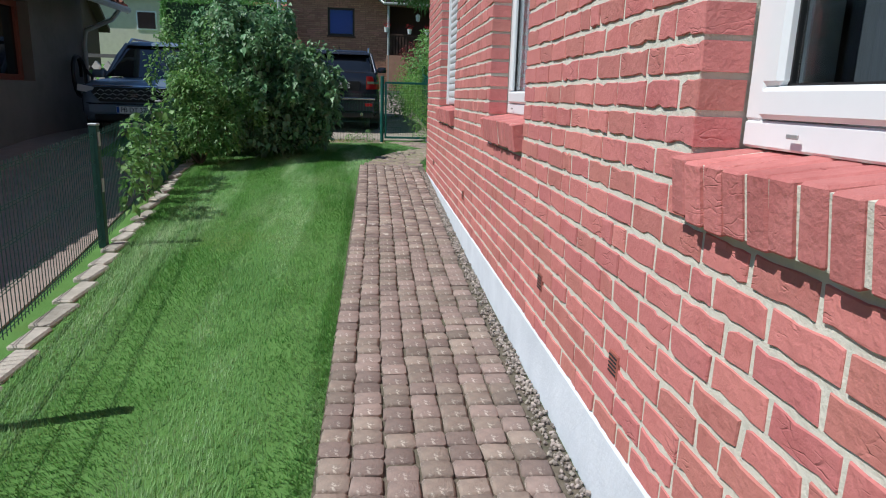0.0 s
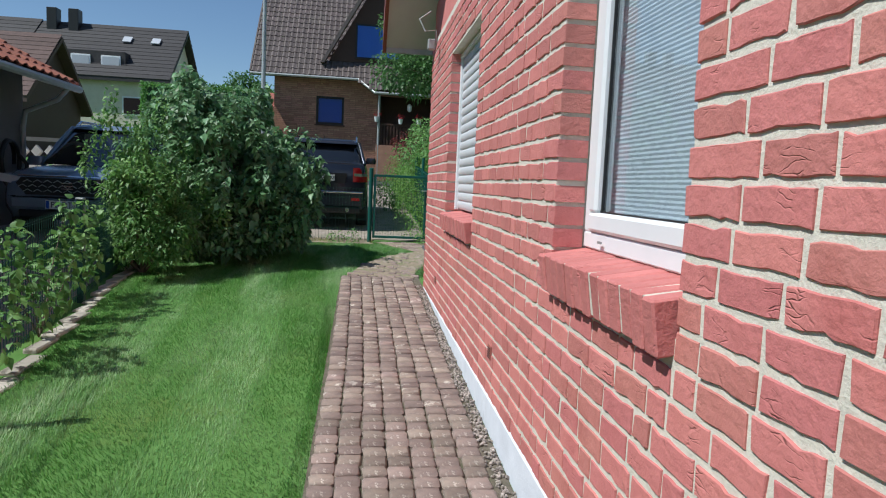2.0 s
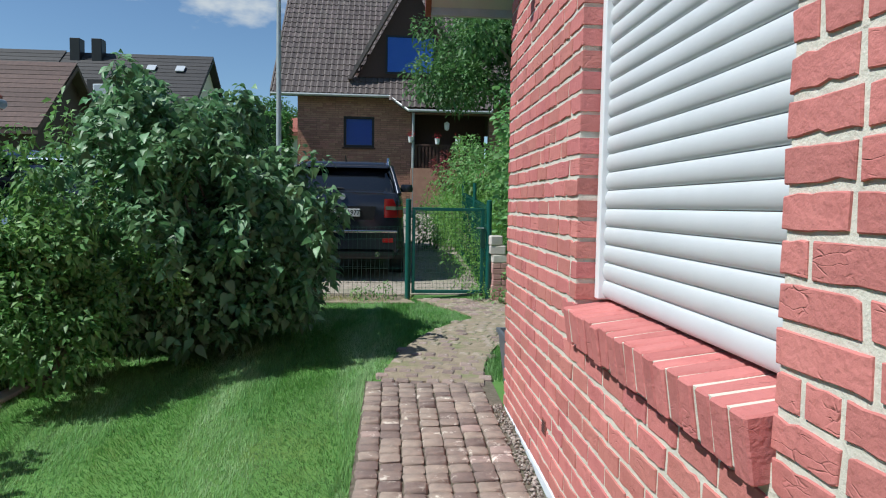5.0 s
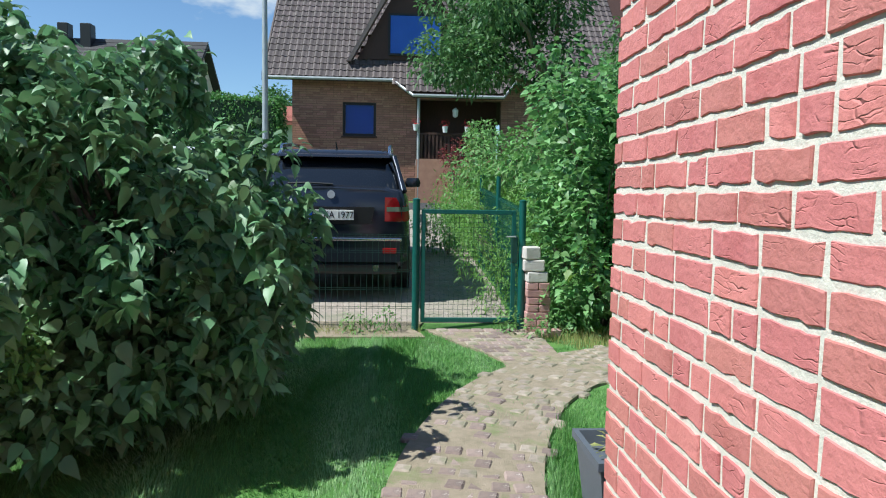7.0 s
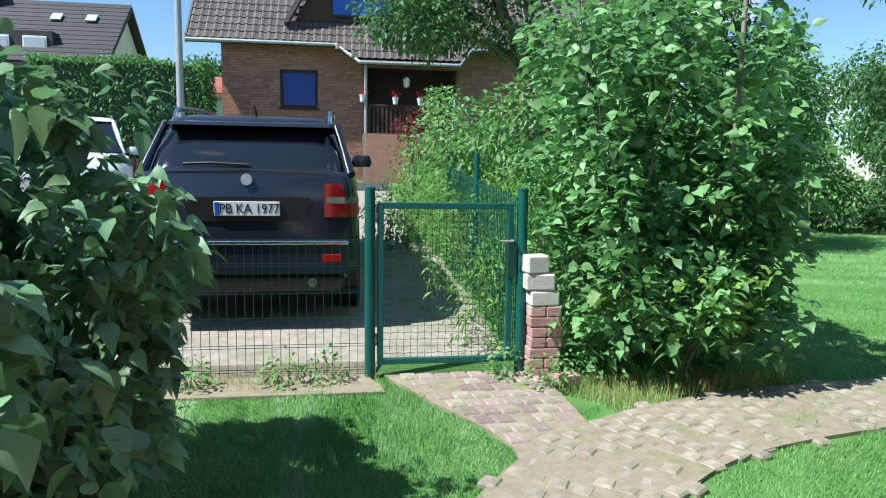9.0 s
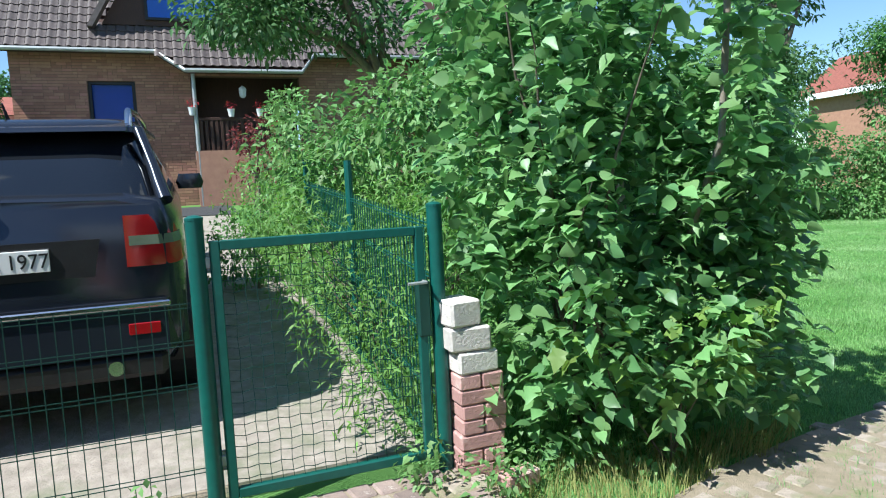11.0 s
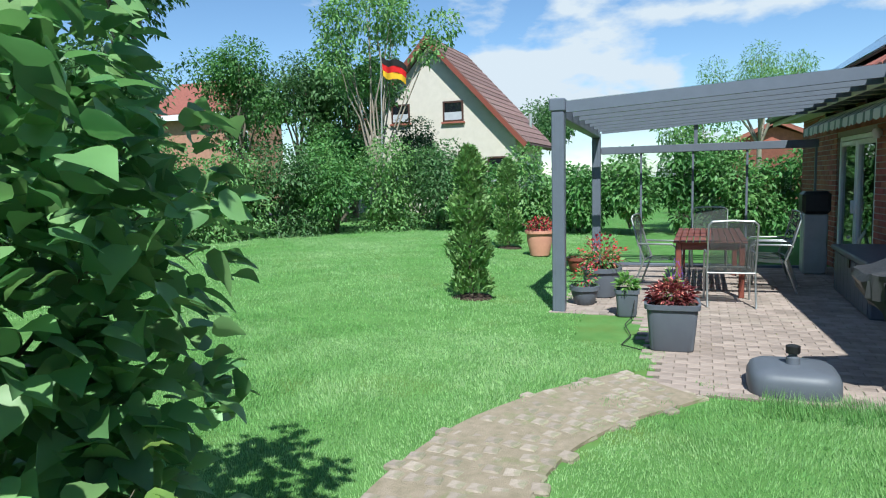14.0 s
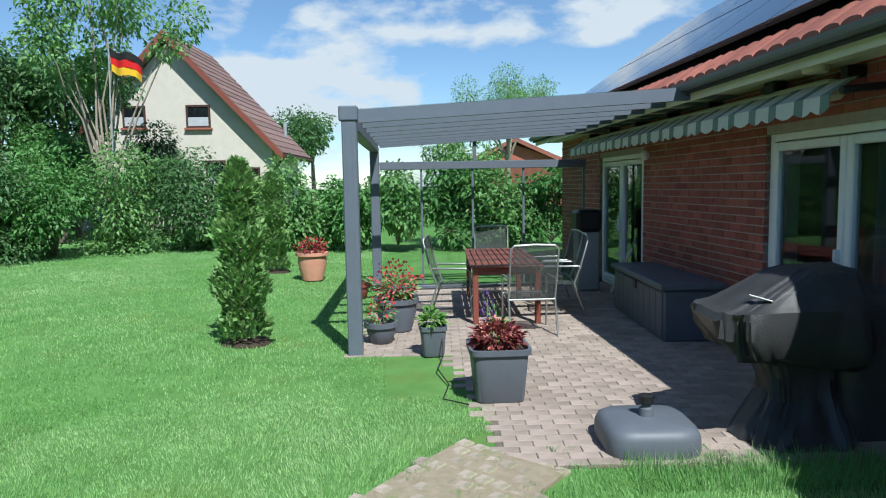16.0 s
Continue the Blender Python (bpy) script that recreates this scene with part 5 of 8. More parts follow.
# big drooping shrub beside the lawn
west_blobs = blobs_in((-1.35, 14.55, 1.24), (1.08, 1.22, 1.2), 58, 0.25, 4) + blobs_in((-0.9, 14.3, 0.5), (0.95, 1.2, 0.55), 28, 0.28, 5)
shoot = random.Random(44)
for k in range(150):
    a, b = shoot.uniform(0, 6.283), math.asin(shoot.uniform(-0.45, 0.95))
    q = shoot.uniform(0.88, 1.22)
    c = Vector((-1.22 + 1.18 * q * math.cos(a) * math.cos(b), 14.5 + 1.22 * q * math.sin(a) * math.cos(b), 1.24 + 1.17 * q * math.sin(b)))
    for i in range(3):
        west_blobs.append((c.x + 0.06 * i * math.cos(a), c.y + 0.06 * i * math.sin(a), c.z - 0.11 * i, 0.125 - 0.02 * i, 0.125 - 0.02 * i, 0.12))
west_blobs += [(0.02, 13.6, 1.2, 0.09, 0.1, 0.14), (0.10, 13.5, 1.02, 0.08, 0.09, 0.12), (-0.12, 13.65, 1.35, 0.12, 0.12, 0.16), (-0.25, 13.7, 1.1, 0.16, 0.16, 0.25), (-0.5, 13.6, 1.5, 0.16, 0.16, 0.3), (-0.30, 15.0, 1.2, 0.15, 0.18, 0.3), (-0.15, 15.05, 0.85, 0.2, 0.25, 0.3), (-0.3, 14.9, 0.45, 0.34, 0.4, 0.42), (-0.2, 14.7, 1.3, 0.10, 0.12, 0.2), (-0.02, 14.9, 1.12, 0.10, 0.10, 0.16), (-1.0, 13.5, 0.3, 0.34, 0.36, 0.3), (-1.3, 13.25, 0.45, 0.3, 0.3, 0.4), (-0.65, 13.75, 0.3, 0.25, 0.25, 0.28)]
shrub("hydrangea_bush", "large dark green bush with drooping wilted leaves", "bush", (-0.9, 14.6, -0.05), west_blobs, 29000, 0.084, "leaf_fruit", "heart", outward=0.45, droop=0.45, down=0.12, loose=0.75, flat=0.6, seed=4, shell=0.12, twigs=40, keep=lambda p: ~((p[:, 0] > -0.62) & (p[:, 2] > 1.6 + 0.25 * np.sin(9 * p[:, 1]))))
fresh_blobs = blobs_in((-1.85, 12.75, 0.75), (0.5, 0.62, 0.85), 26, 0.21, 6)
for x, y, z in ((-2.25, 12.7, 1.6), (-1.6, 12.75, 1.75), (-1.95, 12.8, 1.55), (-1.75, 12.6, 1.45), (-2.4, 12.7, 1.2), (-1.35, 12.8, 1.3), (-2.1, 12.6, 1.75)):
    fresh_blobs.append((x, y, z, 0.09, 0.10, 0.32))
fresh_blobs += [(-1.25, 13.2, 0.8, 0.16, 0.16, 0.25), (-1.05, 13.3, 0.62, 0.14, 0.14, 0.2), (-1.35, 12.7, 0.45, 0.2, 0.22, 0.35), (-1.7, 12.25, 0.5, 0.28, 0.25, 0.42), (-1.45, 12.35, 0.35, 0.25, 0.25, 0.35)]
shrub("fresh_green_shrub", "light green leafy shrub growing through the fence", "bush", (-1.85, 12.9, -0.1), fresh_blobs, 12000, 0.064, "leaf_fresh", "oval", seed=6, outward=0.5, loose=0.7, shell=0.2, twigs=18)
vine_blobs = [(fence_x(y) + 0.06, y, gz(-1.5, y) + h, 0.10, 0.17, hh) for y, h, hh in ((9.1, 0.45, 0.4), (9.5, 0.55, 0.35), (10.0, 0.4, 0.35), (10.5, 0.5, 0.4), (11.0, 0.55, 0.4), (11.4, 0.6, 0.42), (9.2, 0.9, 0.08), (10.7, 0.95, 0.1))]
shrub("fence_vine", "thin light green vine climbing the wire fence", "vine", (fence_x(10), 10.0, gz(-1.5, 10)), vine_blobs, 720, 0.07, "leaf_fresh", "heart", stem=0.006, seed=8, shell=0.1)

# lilac beside the path
lil = [(2.75, 17.0, 0.75, 0.55, 0.62, 0.75), (3.35, 16.95, 0.65, 0.55, 0.62, 0.62), (2.65, 17.2, 1.5, 0.55, 0.6, 0.6), (3.2, 17.1, 1.45, 0.6, 0.68, 0.6), (2.9, 17.3, 2.1, 0.6, 0.62, 0.55), (3.45, 17.3, 2.0, 0.5, 0.6, 0.5), (3.55, 16.7, 1.35, 0.40, 0.42, 0.40), (3.3, 17.5, 2.6, 0.5, 0.5, 0.4), (2.6, 17.6, 2.5, 0.4, 0.45, 0.4), (3.5, 16.75, 0.8, 0.36, 0.42, 0.40), (3.65, 16.7, 1.75, 0.28, 0.32, 0.35), (3.85, 16.55, 1.45, 0.24, 0.24, 0.30), (3.8, 16.6, 0.95, 0.24, 0.26, 0.28), (3.82, 16.55, 0.45, 0.22, 0.26, 0.3)]
for k in range(70):
    a, z = shoot.uniform(-0.3, 3.5), shoot.uniform(0.35, 2.9)
    q = shoot.uniform(0.95, 1.14)
    lil.append((3.1 + 0.85 * q * math.cos(a), 17.05 - 0.78 * q * math.sin(a), z, 0.08, 0.08, 0.17))
shrub("lilac_bush", "tall lilac bush with heart-shaped dark green leaves", "bush", (3.0, 17.2, -0.02), lil, 10800, 0.087, "leaf_lilac", "heart", stem=0.014, outward=0.55, droop=0.2, flat=0.45, seed=11, shell=0.55, twigs=22, keep=lambda p: (p[:, 1] > 16.14) & (p[:, 2] > 0.08))

shrub("maple_seedling", "young yellow-green maple shoots under the lilac", "bush", (3.1, 16.55, -0.02), [(3.2, 16.32, 0.75, 0.30, 0.12, 0.14), (3.0, 16.36, 0.5, 0.34, 0.12, 0.2), (3.5, 16.32, 0.9, 0.2, 0.1, 0.16), (2.6, 16.45, 0.8, 0.25, 0.12, 0.2), (3.4, 16.35, 0.55, 0.2, 0.12, 0.15)], 100, 0.085, "leaf_maple", "maple", stem=0.006, seed=12, shell=0.2, keep=lambda p: p[:, 1] > 16.17)

# stake inside the lilac, weeds and shrubs along the side fence
thing("wooden_stake", "thin weathered wooden stake standing in the lilac", "stake", Geo().tube([(3.38, 17.0, -0.1), (3.36, 16.75, 1.0), (3.33, 16.42, 1.62), (3.31, 16.36, 2.2), (3.29, 16.3, 3.3)], [0.02, 0.019, 0.017, 0.016, 0.014], 8), "bark_pale", smooth=60)


def keep_fence(p):
    return (p[:, 0] > 1.45) | (p[:, 1] > 19)


weed = [(1.85 + 0.35 * math.sin(k * 2.3), 17.5 + k * 0.27, 0.35 + 0.06 * k + 0.35 * (k % 3) * 0.6, 0.32, 0.3, 0.5) for k in range(14)] + [(2.45, 17.5 + k * 0.4, 1.0 + 0.1 * (k % 3), 0.38, 0.4, 0.55) for k in range(9)]
shrub("tall_weeds", "tall light green weeds growing through the fence", "weeds", (2.2, 18.5, 0.2), weed, 13000, 0.075, "leaf_weed", "blade", stem=0.008, seed=13, shell=0.1, outward=0.3, keep=keep_fence, twigs=20)
back_blobs = blobs_in((3.4, 20.5, 1.5), (1.7, 2.2, 1.3), 14, 0.62, 14)
shrub("garden_shrub", "dense mixed green shrubs behind the lilac", "bush", (3.4, 20.5, 0.2), back_blobs, 9000, 0.10, "leaf_fresh", "oval", seed=15)
shrub("red_leaved_shrub", "shrub with red flowers beside the neighbouring steps", "bush", (2.6, 24.5, 0.5), blobs_in((2.6, 24.5, 2.1), (0.6, 0.8, 1.0), 8, 0.42, 16), 3500, 0.09, "leaf_fresh", "oval", seed=17)
shrub("rose_bush", "bush with dark red flowers before the porch", "bush", (1.95, 24.0, 0.5), blobs_in((1.95, 24.0, 2.0), (0.4, 0.5, 0.7), 6, 0.25, 18), 450, 0.08, "leaf_maroon", "oval", seed=19)
shrub("box_shrub", "low rounded dark green shrub by the fence", "bush", (1.6, 21.6, 0.4), [(1.5, 21.6, 0.85, 0.5, 0.5, 0.45), (1.9, 22.2, 0.95, 0.5, 0.5, 0.5)], 3000, 0.06, "leaf_hedge", "oval", seed=20)
for k, (x, y) in enumerate(((2.35, 16.72), (2.65, 16.65), (3.0, 16.55), (1.9, 16.85), (0.3, 16.85), (-0.3, 16.8), (0.6, 16.88), (2.15, 16.6))):
    shrub("wild_plant", "small wild plant at the foot of the fence", "weeds", (x, y, gz(x, y)), [(x, y, gz(x, y) + 0.11, 0.16, 0.13, 0.13)], 110, 0.05, "leaf_fresh", "oval", stem=0.004, seed=30 + k, shell=0.1, twigs=1, group="wild plants")


# ---------------------------------------------------------------- cars
def text_geo(s, size, m):
    """Raised letters as mesh data, in the plane given by m."""
    cu = bpy.data.curves.new("letters", "FONT")
    cu.body, cu.size, cu.extrude, cu.align_x, cu.align_y = s, size, 0.001, "CENTER", "CENTER"
    tmp = bpy.data.objects.new("letters", cu)
    me = bpy.data.meshes.new_from_object(tmp)
    g = Geo().add([tuple(m @ v.co) for v in me.vertices], [tuple(p.vertices) for p in me.polygons])
    bpy.data.objects.remove(tmp)
    bpy.data.curves.remove(cu)
    bpy.data.meshes.remove(me)
    return g


def rounded(y0, y1, w, z, n=24, e=0.35):
    c, h = (y0 + y1) / 2, (y1 - y0) / 2
    out = []
    for j in range(n):
        a = 2 * math.pi * (j + 0.5) / n
        ca, sa = math.cos(a), math.sin(a)
        out.append((math.copysign(abs(ca) ** e, ca) * w, c + math.copysign(abs(sa) ** e, sa) * h, z))
    return out


def car_body(name, label, paint, at, rz, belt=0.0):
    """A tall family car; its tail is at y = 0, its nose at y = 4.5."""
    c = thing(name, label, "car", at=at, rz=rz)
    st = [(0.0, 0.82, 1.02, 0.46), (0.05, 0.87, 1.05, 0.36), (0.25, 0.90, 1.06, 0.30), (1.0, 0.92, 1.05, 0.27), (2.2, 0.92, 1.03, 0.25), (3.4, 0.91, 1.01, 0.25), (4.0, 0.89, 0.97, 0.27), (4.32, 0.84, 0.90, 0.32), (4.46, 0.74, 0.80, 0.40), (4.5, 0.66, 0.70, 0.46)]
    rings = []
    for y, w, top, bot in st:
        top += belt
        half = [(w * 0.90, bot), (w, bot + 0.14), (w * 1.0, 0.5 * (bot + top)), (w * 0.985, top - 0.16), (w * 0.93, top - 0.04), (w * 0.72, top), (0.0, top + 0.015)]
        rings.append([(x, y, z) for x, z in half] + [(-x, y, z) for x, z in half[-2::-1]])
    part("body", Geo().loft(rings), paint, c, smooth=45)
    gh = [rounded(0.06, 3.55, 0.86, 1.02 + belt, 28, 0.22), rounded(0.17, 3.15, 0.81, 1.28 + belt * 0.45, 28, 0.22), rounded(0.34, 2.85, 0.755, 1.50, 28, 0.22), rounded(0.41, 2.72, 0.73, 1.57, 28, 0.22)]
    part("glazing", Geo().loft(gh), "car_glass", c, "dark tinted glazing", smooth=60)
    rf = [rounded(0.32, 2.80, 0.75, 1.572, 28, 0.25), rounded(0.33, 2.78, 0.75, 1.60, 28, 0.25), rounded(0.55, 2.6, 0.66, 1.655, 28, 0.3), rounded(0.9, 2.3, 0.4, 1.67, 28, 0.4)]
    part("roof", Geo().loft(rf), paint, c, smooth=60)
    for s in (-1, 1):
        part("pillar", Geo().tube([(s * 0.835, 0.12, 1.0 + belt), (s * 0.785, 0.25, 1.28 + belt * 0.45), (s * 0.715, 0.42, 1.58)], [0.045, 0.035, 0.035], 8), paint, c, smooth=60)
        part("windscreen_pillar", Geo().tube([(s * 0.78, 3.42, 1.0), (s * 0.72, 3.0, 1.36), (s * 0.665, 2.68, 1.59)], 0.035, 8), paint, c, smooth=60)
        part("roof_rail", Geo().tube([(s * 0.66, 0.5, 1.60), (s * 0.66, 0.62, 1.70), (s * 0.665, 1.5, 1.72), (s * 0.66, 2.4, 1.70), (s * 0.66, 2.55, 1.62)], 0.022, 8), "chrome", c, "bright metal rail", smooth=60)
        mir = part("mirror", Geo().loft([rounded(-0.07, 0.07, 0.11, -0.06, 12, 0.6), rounded(-0.08, 0.08, 0.13, 0.0, 12, 0.6), rounded(-0.06, 0.06, 0.10, 0.075, 12, 0.6)]), paint, c, smooth=60)
        mir.location = (s * 1.0, 3.1, 1.06 + belt * 0.7)
        for y in (0.85, 3.6):
            ty = part("wheel", Geo().tube([(s * 0.72, y, 0.35), (s * 0.74, y, 0.35), (s * 0.90, y, 0.35), (s * 0.92, y, 0.35)], [0.32, 0.35, 0.35, 0.32], 28), "rubber", c, "black tyre", smooth=40)
            part("rim", Geo().tube([(s * 0.925, y, 0.35), (s * 0.932, y, 0.35)], [0.23, 0.22], 20), "zinc", ty, "grey alloy rim")
            part("wheel_arch", Geo().tube([(s * 0.70, y, 0.36), (s * 0.921, y, 0.36)], [0.41, 0.41], 28), "black", c)
    return c


def plate(c, text, y, z, nrm, tilt=0.0):
    """A European number plate on the nose or tail; nrm is -1 on the tail and +1 on the nose."""
    m = Matrix.Translation((0, y, z)) @ (Matrix.Rotation(math.pi / 2, 4, "X") if nrm < 0 else Matrix.Rotation(math.pi, 4, "Z") @ Matrix.Rotation(math.pi / 2, 4, "X"))
    p = part("number_plate", Geo().box(-0.26, 0.26, -0.055, 0.055, -0.012, 0.0, 0.004, m=m), "plate", c, "white number plate")
    part("holder", Geo().box(-0.268, 0.268, -0.063, 0.063, -0.03, -0.013, 0.004, m=m), "black", c)
    part("blue_band", Geo().box(-0.255, -0.215, -0.05, 0.05, 0.0005, 0.0015, m=m), "plate_blue", p, "blue band")
    part("lettering", text_geo(text, 0.105, m @ Matrix.Translation((0.02, -0.002, 0.002)) @ Matrix.Diagonal((0.92, 1, 1, 1))), "ink", p, "black characters")


M["car_glass"] = mat("car_glass", (0.010, 0.012, 0.016), (0.012, 0.014, 0.018), 3, 0.04, 0, spec=0.9)
suv = car_body("parked_suv", "dark blue-grey parked off-road car seen from behind", "car_dark", (-0.04, 17.9, 0.19), 0, 0.20)
# it stands on the rising forecourt, nose up
suv.matrix_basis = pose(-0.04, 17.9, 0.19, 3.2, 0, 0) @ Matrix.Diagonal((1, 1, 1.05, 1))
plate(suv, "PB KA 1977", -0.022, 0.94, -1)
part("plate_recess", Geo().prism([(-0.46, 0.84), (0.46, 0.84), (0.50, 1.03), (-0.50, 1.03)], -0.008, 0.02, "y"), "black", suv)
part("rear_bumper", Geo().loft([[(x, y, z) for x, y in ((-0.90, 0.16), (-0.80, -0.03), (0.80, -0.03), (0.90, 0.16))] for z in (0.42, 0.50, 0.62, 0.70)]), "car_dark", suv, smooth=40)
part("bumper_trim", Geo().box(-0.82, 0.82, -0.045, 0.0, 0.66, 0.69, 0.008), "chrome", suv, "bright metal strip")
part("lower_apron", Geo().box(-0.78, 0.78, -0.02, 0.2, 0.28, 0.415, 0.03), "black", suv)
for s in (-1, 1):
    def wrap(levels, off, x0):
        rings = []
        for z, k in levels:
            outer = [(x0, -off), (0.80 * k, -off), (0.872 * k, 0.035 - off * 0.3), (0.90 * k + off, 0.13), (0.905 * k + off, 0.20)]
            inner = [(0.87 * k, 0.20), (0.84 * k, 0.08), (0.78 * k, 0.03), (x0, 0.03)]
            rings.append([(s * x, y, z) for x, y in outer + inner])
        return Geo().loft(rings)
    lp = part("rear_lamp", wrap([(0.875, 0.99), (0.89, 1.0), (1.0, 0.985), (1.10, 0.95), (1.14, 0.915)], 0.010, 0.62), "red_lens", suv, "red rear lamp", smooth=40)
    part("lamp_band", wrap([(0.985, 0.99), (1.035, 0.98)], 0.013, 0.64), "lamp_band", lp, "smoky pale band")
    part("reflector", Geo().box(min(s * 0.60, s * 0.76), max(s * 0.60, s * 0.76), -0.036, -0.02, 0.52, 0.58, 0.004), "red_lens", suv, "red reflector")
    part("exhaust", Geo().tube([(s * 0.52, -0.035, 0.35), (s * 0.52, 0.1, 0.35)], 0.04, 12), "chrome", suv)
part("rear_spoiler", Geo().prism([(0.30, 1.60), (0.26, 1.575), (0.55, 1.59), (0.60, 1.64)], -0.66, 0.66, "x"), "car_dark", suv)
part("wiper", Geo().tube([(0.02, 0.03, 1.275), (-0.30, 0.05, 1.285), (-0.50, 0.06, 1.275)], 0.012, 6), "black", suv)
part("badge", Geo().tube([(0.0, 0.03, 1.165), (0.0, -0.012, 1.165)], 0.045, 20), "lamp_lens", suv, "round bright badge")
part("aerial", Geo().tube([(0.0, 0.75, 1.66), (-0.01, 0.69, 1.75)], [0.012, 0.006], 6), "black", suv)

hat = car_body("parked_hatchback", "dark blue parked car with honeycomb grille", "car_blue", (-2.98, 18.1, 0.15), 180)
plate(hat, "PB DT 372", 4.535, 0.50, 1)
part("grille", Geo().prism([(-0.50, 0.62), (0.50, 0.62), (0.62, 0.76), (0.56, 0.84), (-0.56, 0.84), (-0.62, 0.76)], 4.42, 4.512, "y"), "black", hat)
g = Geo()
for k in range(9):
    for j in range(3):
        x = -0.48 + k * 0.12 + (0.06 if j % 2 else 0)
        g.tube([(x - 0.05, 4.516, 0.66 + j * 0.06), (x, 4.518, 0.69 + j * 0.06), (x + 0.05, 4.516, 0.66 + j * 0.06)], 0.006, 5)
part("grille_mesh", g, "zinc", hat, "grey mesh pattern")
part("badge", Geo().box(-0.07, 0.07, 4.515, 4.53, 0.70, 0.715).box(-0.07, 0.07, 4.515, 4.53, 0.735, 0.75).box(-0.07, 0.07, 4.515, 4.53, 0.77, 0.785), "chrome", hat, "bright metal badge bars")
part("bonnet_edge", Geo().tube([(-0.62, 4.44, 0.86), (0, 4.505, 0.865), (0.62, 4.44, 0.86)], 0.012, 6), "chrome", hat)
part("lower_intake", Geo().box(-0.60, 0.60, 4.44, 4.515, 0.33, 0.43, 0.02), "black", hat)
part("front_bumper", Geo().box(-0.70, 0.70, 4.40, 4.505, 0.44, 0.60, 0.04), "car_blue", hat)
for s in (-1, 1):
    part("headlamp", Geo().prism([(s * 0.60, 0.74), (s * 0.86, 0.78), (s * 0.84, 0.88), (s * 0.62, 0.84)], 4.18, 4.44, "y"), "lamp_lens", hat, "clear glass headlamp")
wc = car_body("parked_white_car", "white parked car beyond the forecourt", "car_white", (-4.9, 27.3, 0.75), 200)

# ---------------------------------------------------------------- low house on the driveway's other side
lh = thing("side_house", "low grey rendered house with red tiled roof", "house")
lw = Geo()
wy = [(6.2, 7.4), (9.4, 10.5), (12.6, 13.6)]
ed = [1.0] + [e for w in wy for e in w] + [15.5]
for i in range(0, len(ed), 2):
    lw.box(-4.7, -4.4, ed[i], ed[i + 1], -0.6, 2.55)
for a, b in wy:
    lw.box(-4.7, -4.4, a, b, -0.6, 1.05).box(-4.7, -4.4, a, b, 2.2, 2.55)
lw.box(-9.0, -4.701, 15.2, 15.5, -0.6, 2.55).box(-9.0, -4.701, 1.0, 1.3, -0.6, 2.55)
for i in range(0, len(lw.v), 8):
    part("wall", Geo().add(lw.v[i:i + 8], [tuple(k - i for k in f) for f in lw.f[i // 8 * 6:i // 8 * 6 + 6]]), "grey_render", lh)
part("gable", Geo().prism([(-9, 2.551), (-4.4, 2.551), (-6.7, 3.7)], 15.2, 15.5, "y"), "grey_render", lh)
for a, b in wy:
    wn_ = part("window", Geo().box(-4.62, -4.56, a, a + 0.09, 1.05, 2.2, 0.005).box(-4.62, -4.56, b - 0.09, b, 1.05, 2.2, 0.005).box(-4.62, -4.56, a + 0.09, b - 0.09, 1.05, 1.14, 0.005).box(-4.62, -4.56, a + 0.09, b - 0.09, 2.11, 2.2, 0.005), "wood_red", lh, "dark red window frame")
    part("pane", Geo().box(-4.60, -4.595, a + 0.09, b - 0.09, 1.14, 2.11), "car_glass", wn_)
part("roof_deck", Geo().prism([(-3.75, 2.42), (-6.7, 3.98), (-9.6, 2.42), (-9.6, 2.34), (-6.7, 3.88), (-3.75, 2.34)], 0.8, 15.8, "y"), "wood_dark", lh)
part("bargeboard", Geo().prism([(-3.72, 2.30), (-6.7, 3.86), (-6.7, 4.02), (-3.72, 2.46)], 15.8, 15.84, "y"), "wood_red", lh, "red-brown bargeboard")
part("gutter", Geo().tube([(-3.70, 0.8, 2.36), (-3.70, 15.8, 2.36)], 0.055, 10), "zinc", lh)
part("downpipe", Geo().tube([(-3.72, 15.4, 2.32), (-3.85, 15.38, 2.15), (-4.3, 15.36, 1.95), (-4.34, 15.36, 1.7), (-4.34, 15.36, 0.0)], 0.04, 10), "zinc", lh, smooth=50)
tile_len, tile_w = 0.36, 0.24
sl = math.atan2(3.98 - 2.42, 6.7 - 3.75)
tm = Geo()
prof = [(-0.11, 0.0), (-0.07, 0.03), (-0.03, 0.035), (0.02, 0.01), (0.07, 0.0), (0.12, 0.0)]
tm.loft([[(px, s, pz + lift) for px, pz in prof] + [(px, s, pz + lift - 0.02) for px, pz in prof[::-1]] for s, lift in ((0.0, 0.03), (tile_len + 0.04, 0.0))])
red_tile_mesh = mesh_of("roof_tile", tm, "red_tile", 50)
dark_tile_mesh = mesh_of("roof_tile", tm, "tile", 50)


def lay_tiles(parent, mesh, rows, cols, place, near, label, material):
    """Lays tiles by rows; those that `near` picks are objects of their own, the rest one mesh."""
    rest = Geo()
    vs, fs = [v.co.copy() for v in mesh.vertices], [tuple(p.vertices) for p in mesh.polygons]
    for i in range(rows):
        for j in range(cols):
            m = place(i, j)
            if m is None:
                continue
            if near(i, j):
                o = new("roof_tile", mesh)
                o.parent, o.matrix_basis = parent, m
            else:
                rest.add([tuple(m @ v) for v in vs], fs)
    if rest.v:
        tagged(part("far_tiles", rest, material, parent, smooth=50), label, kind="stuff")


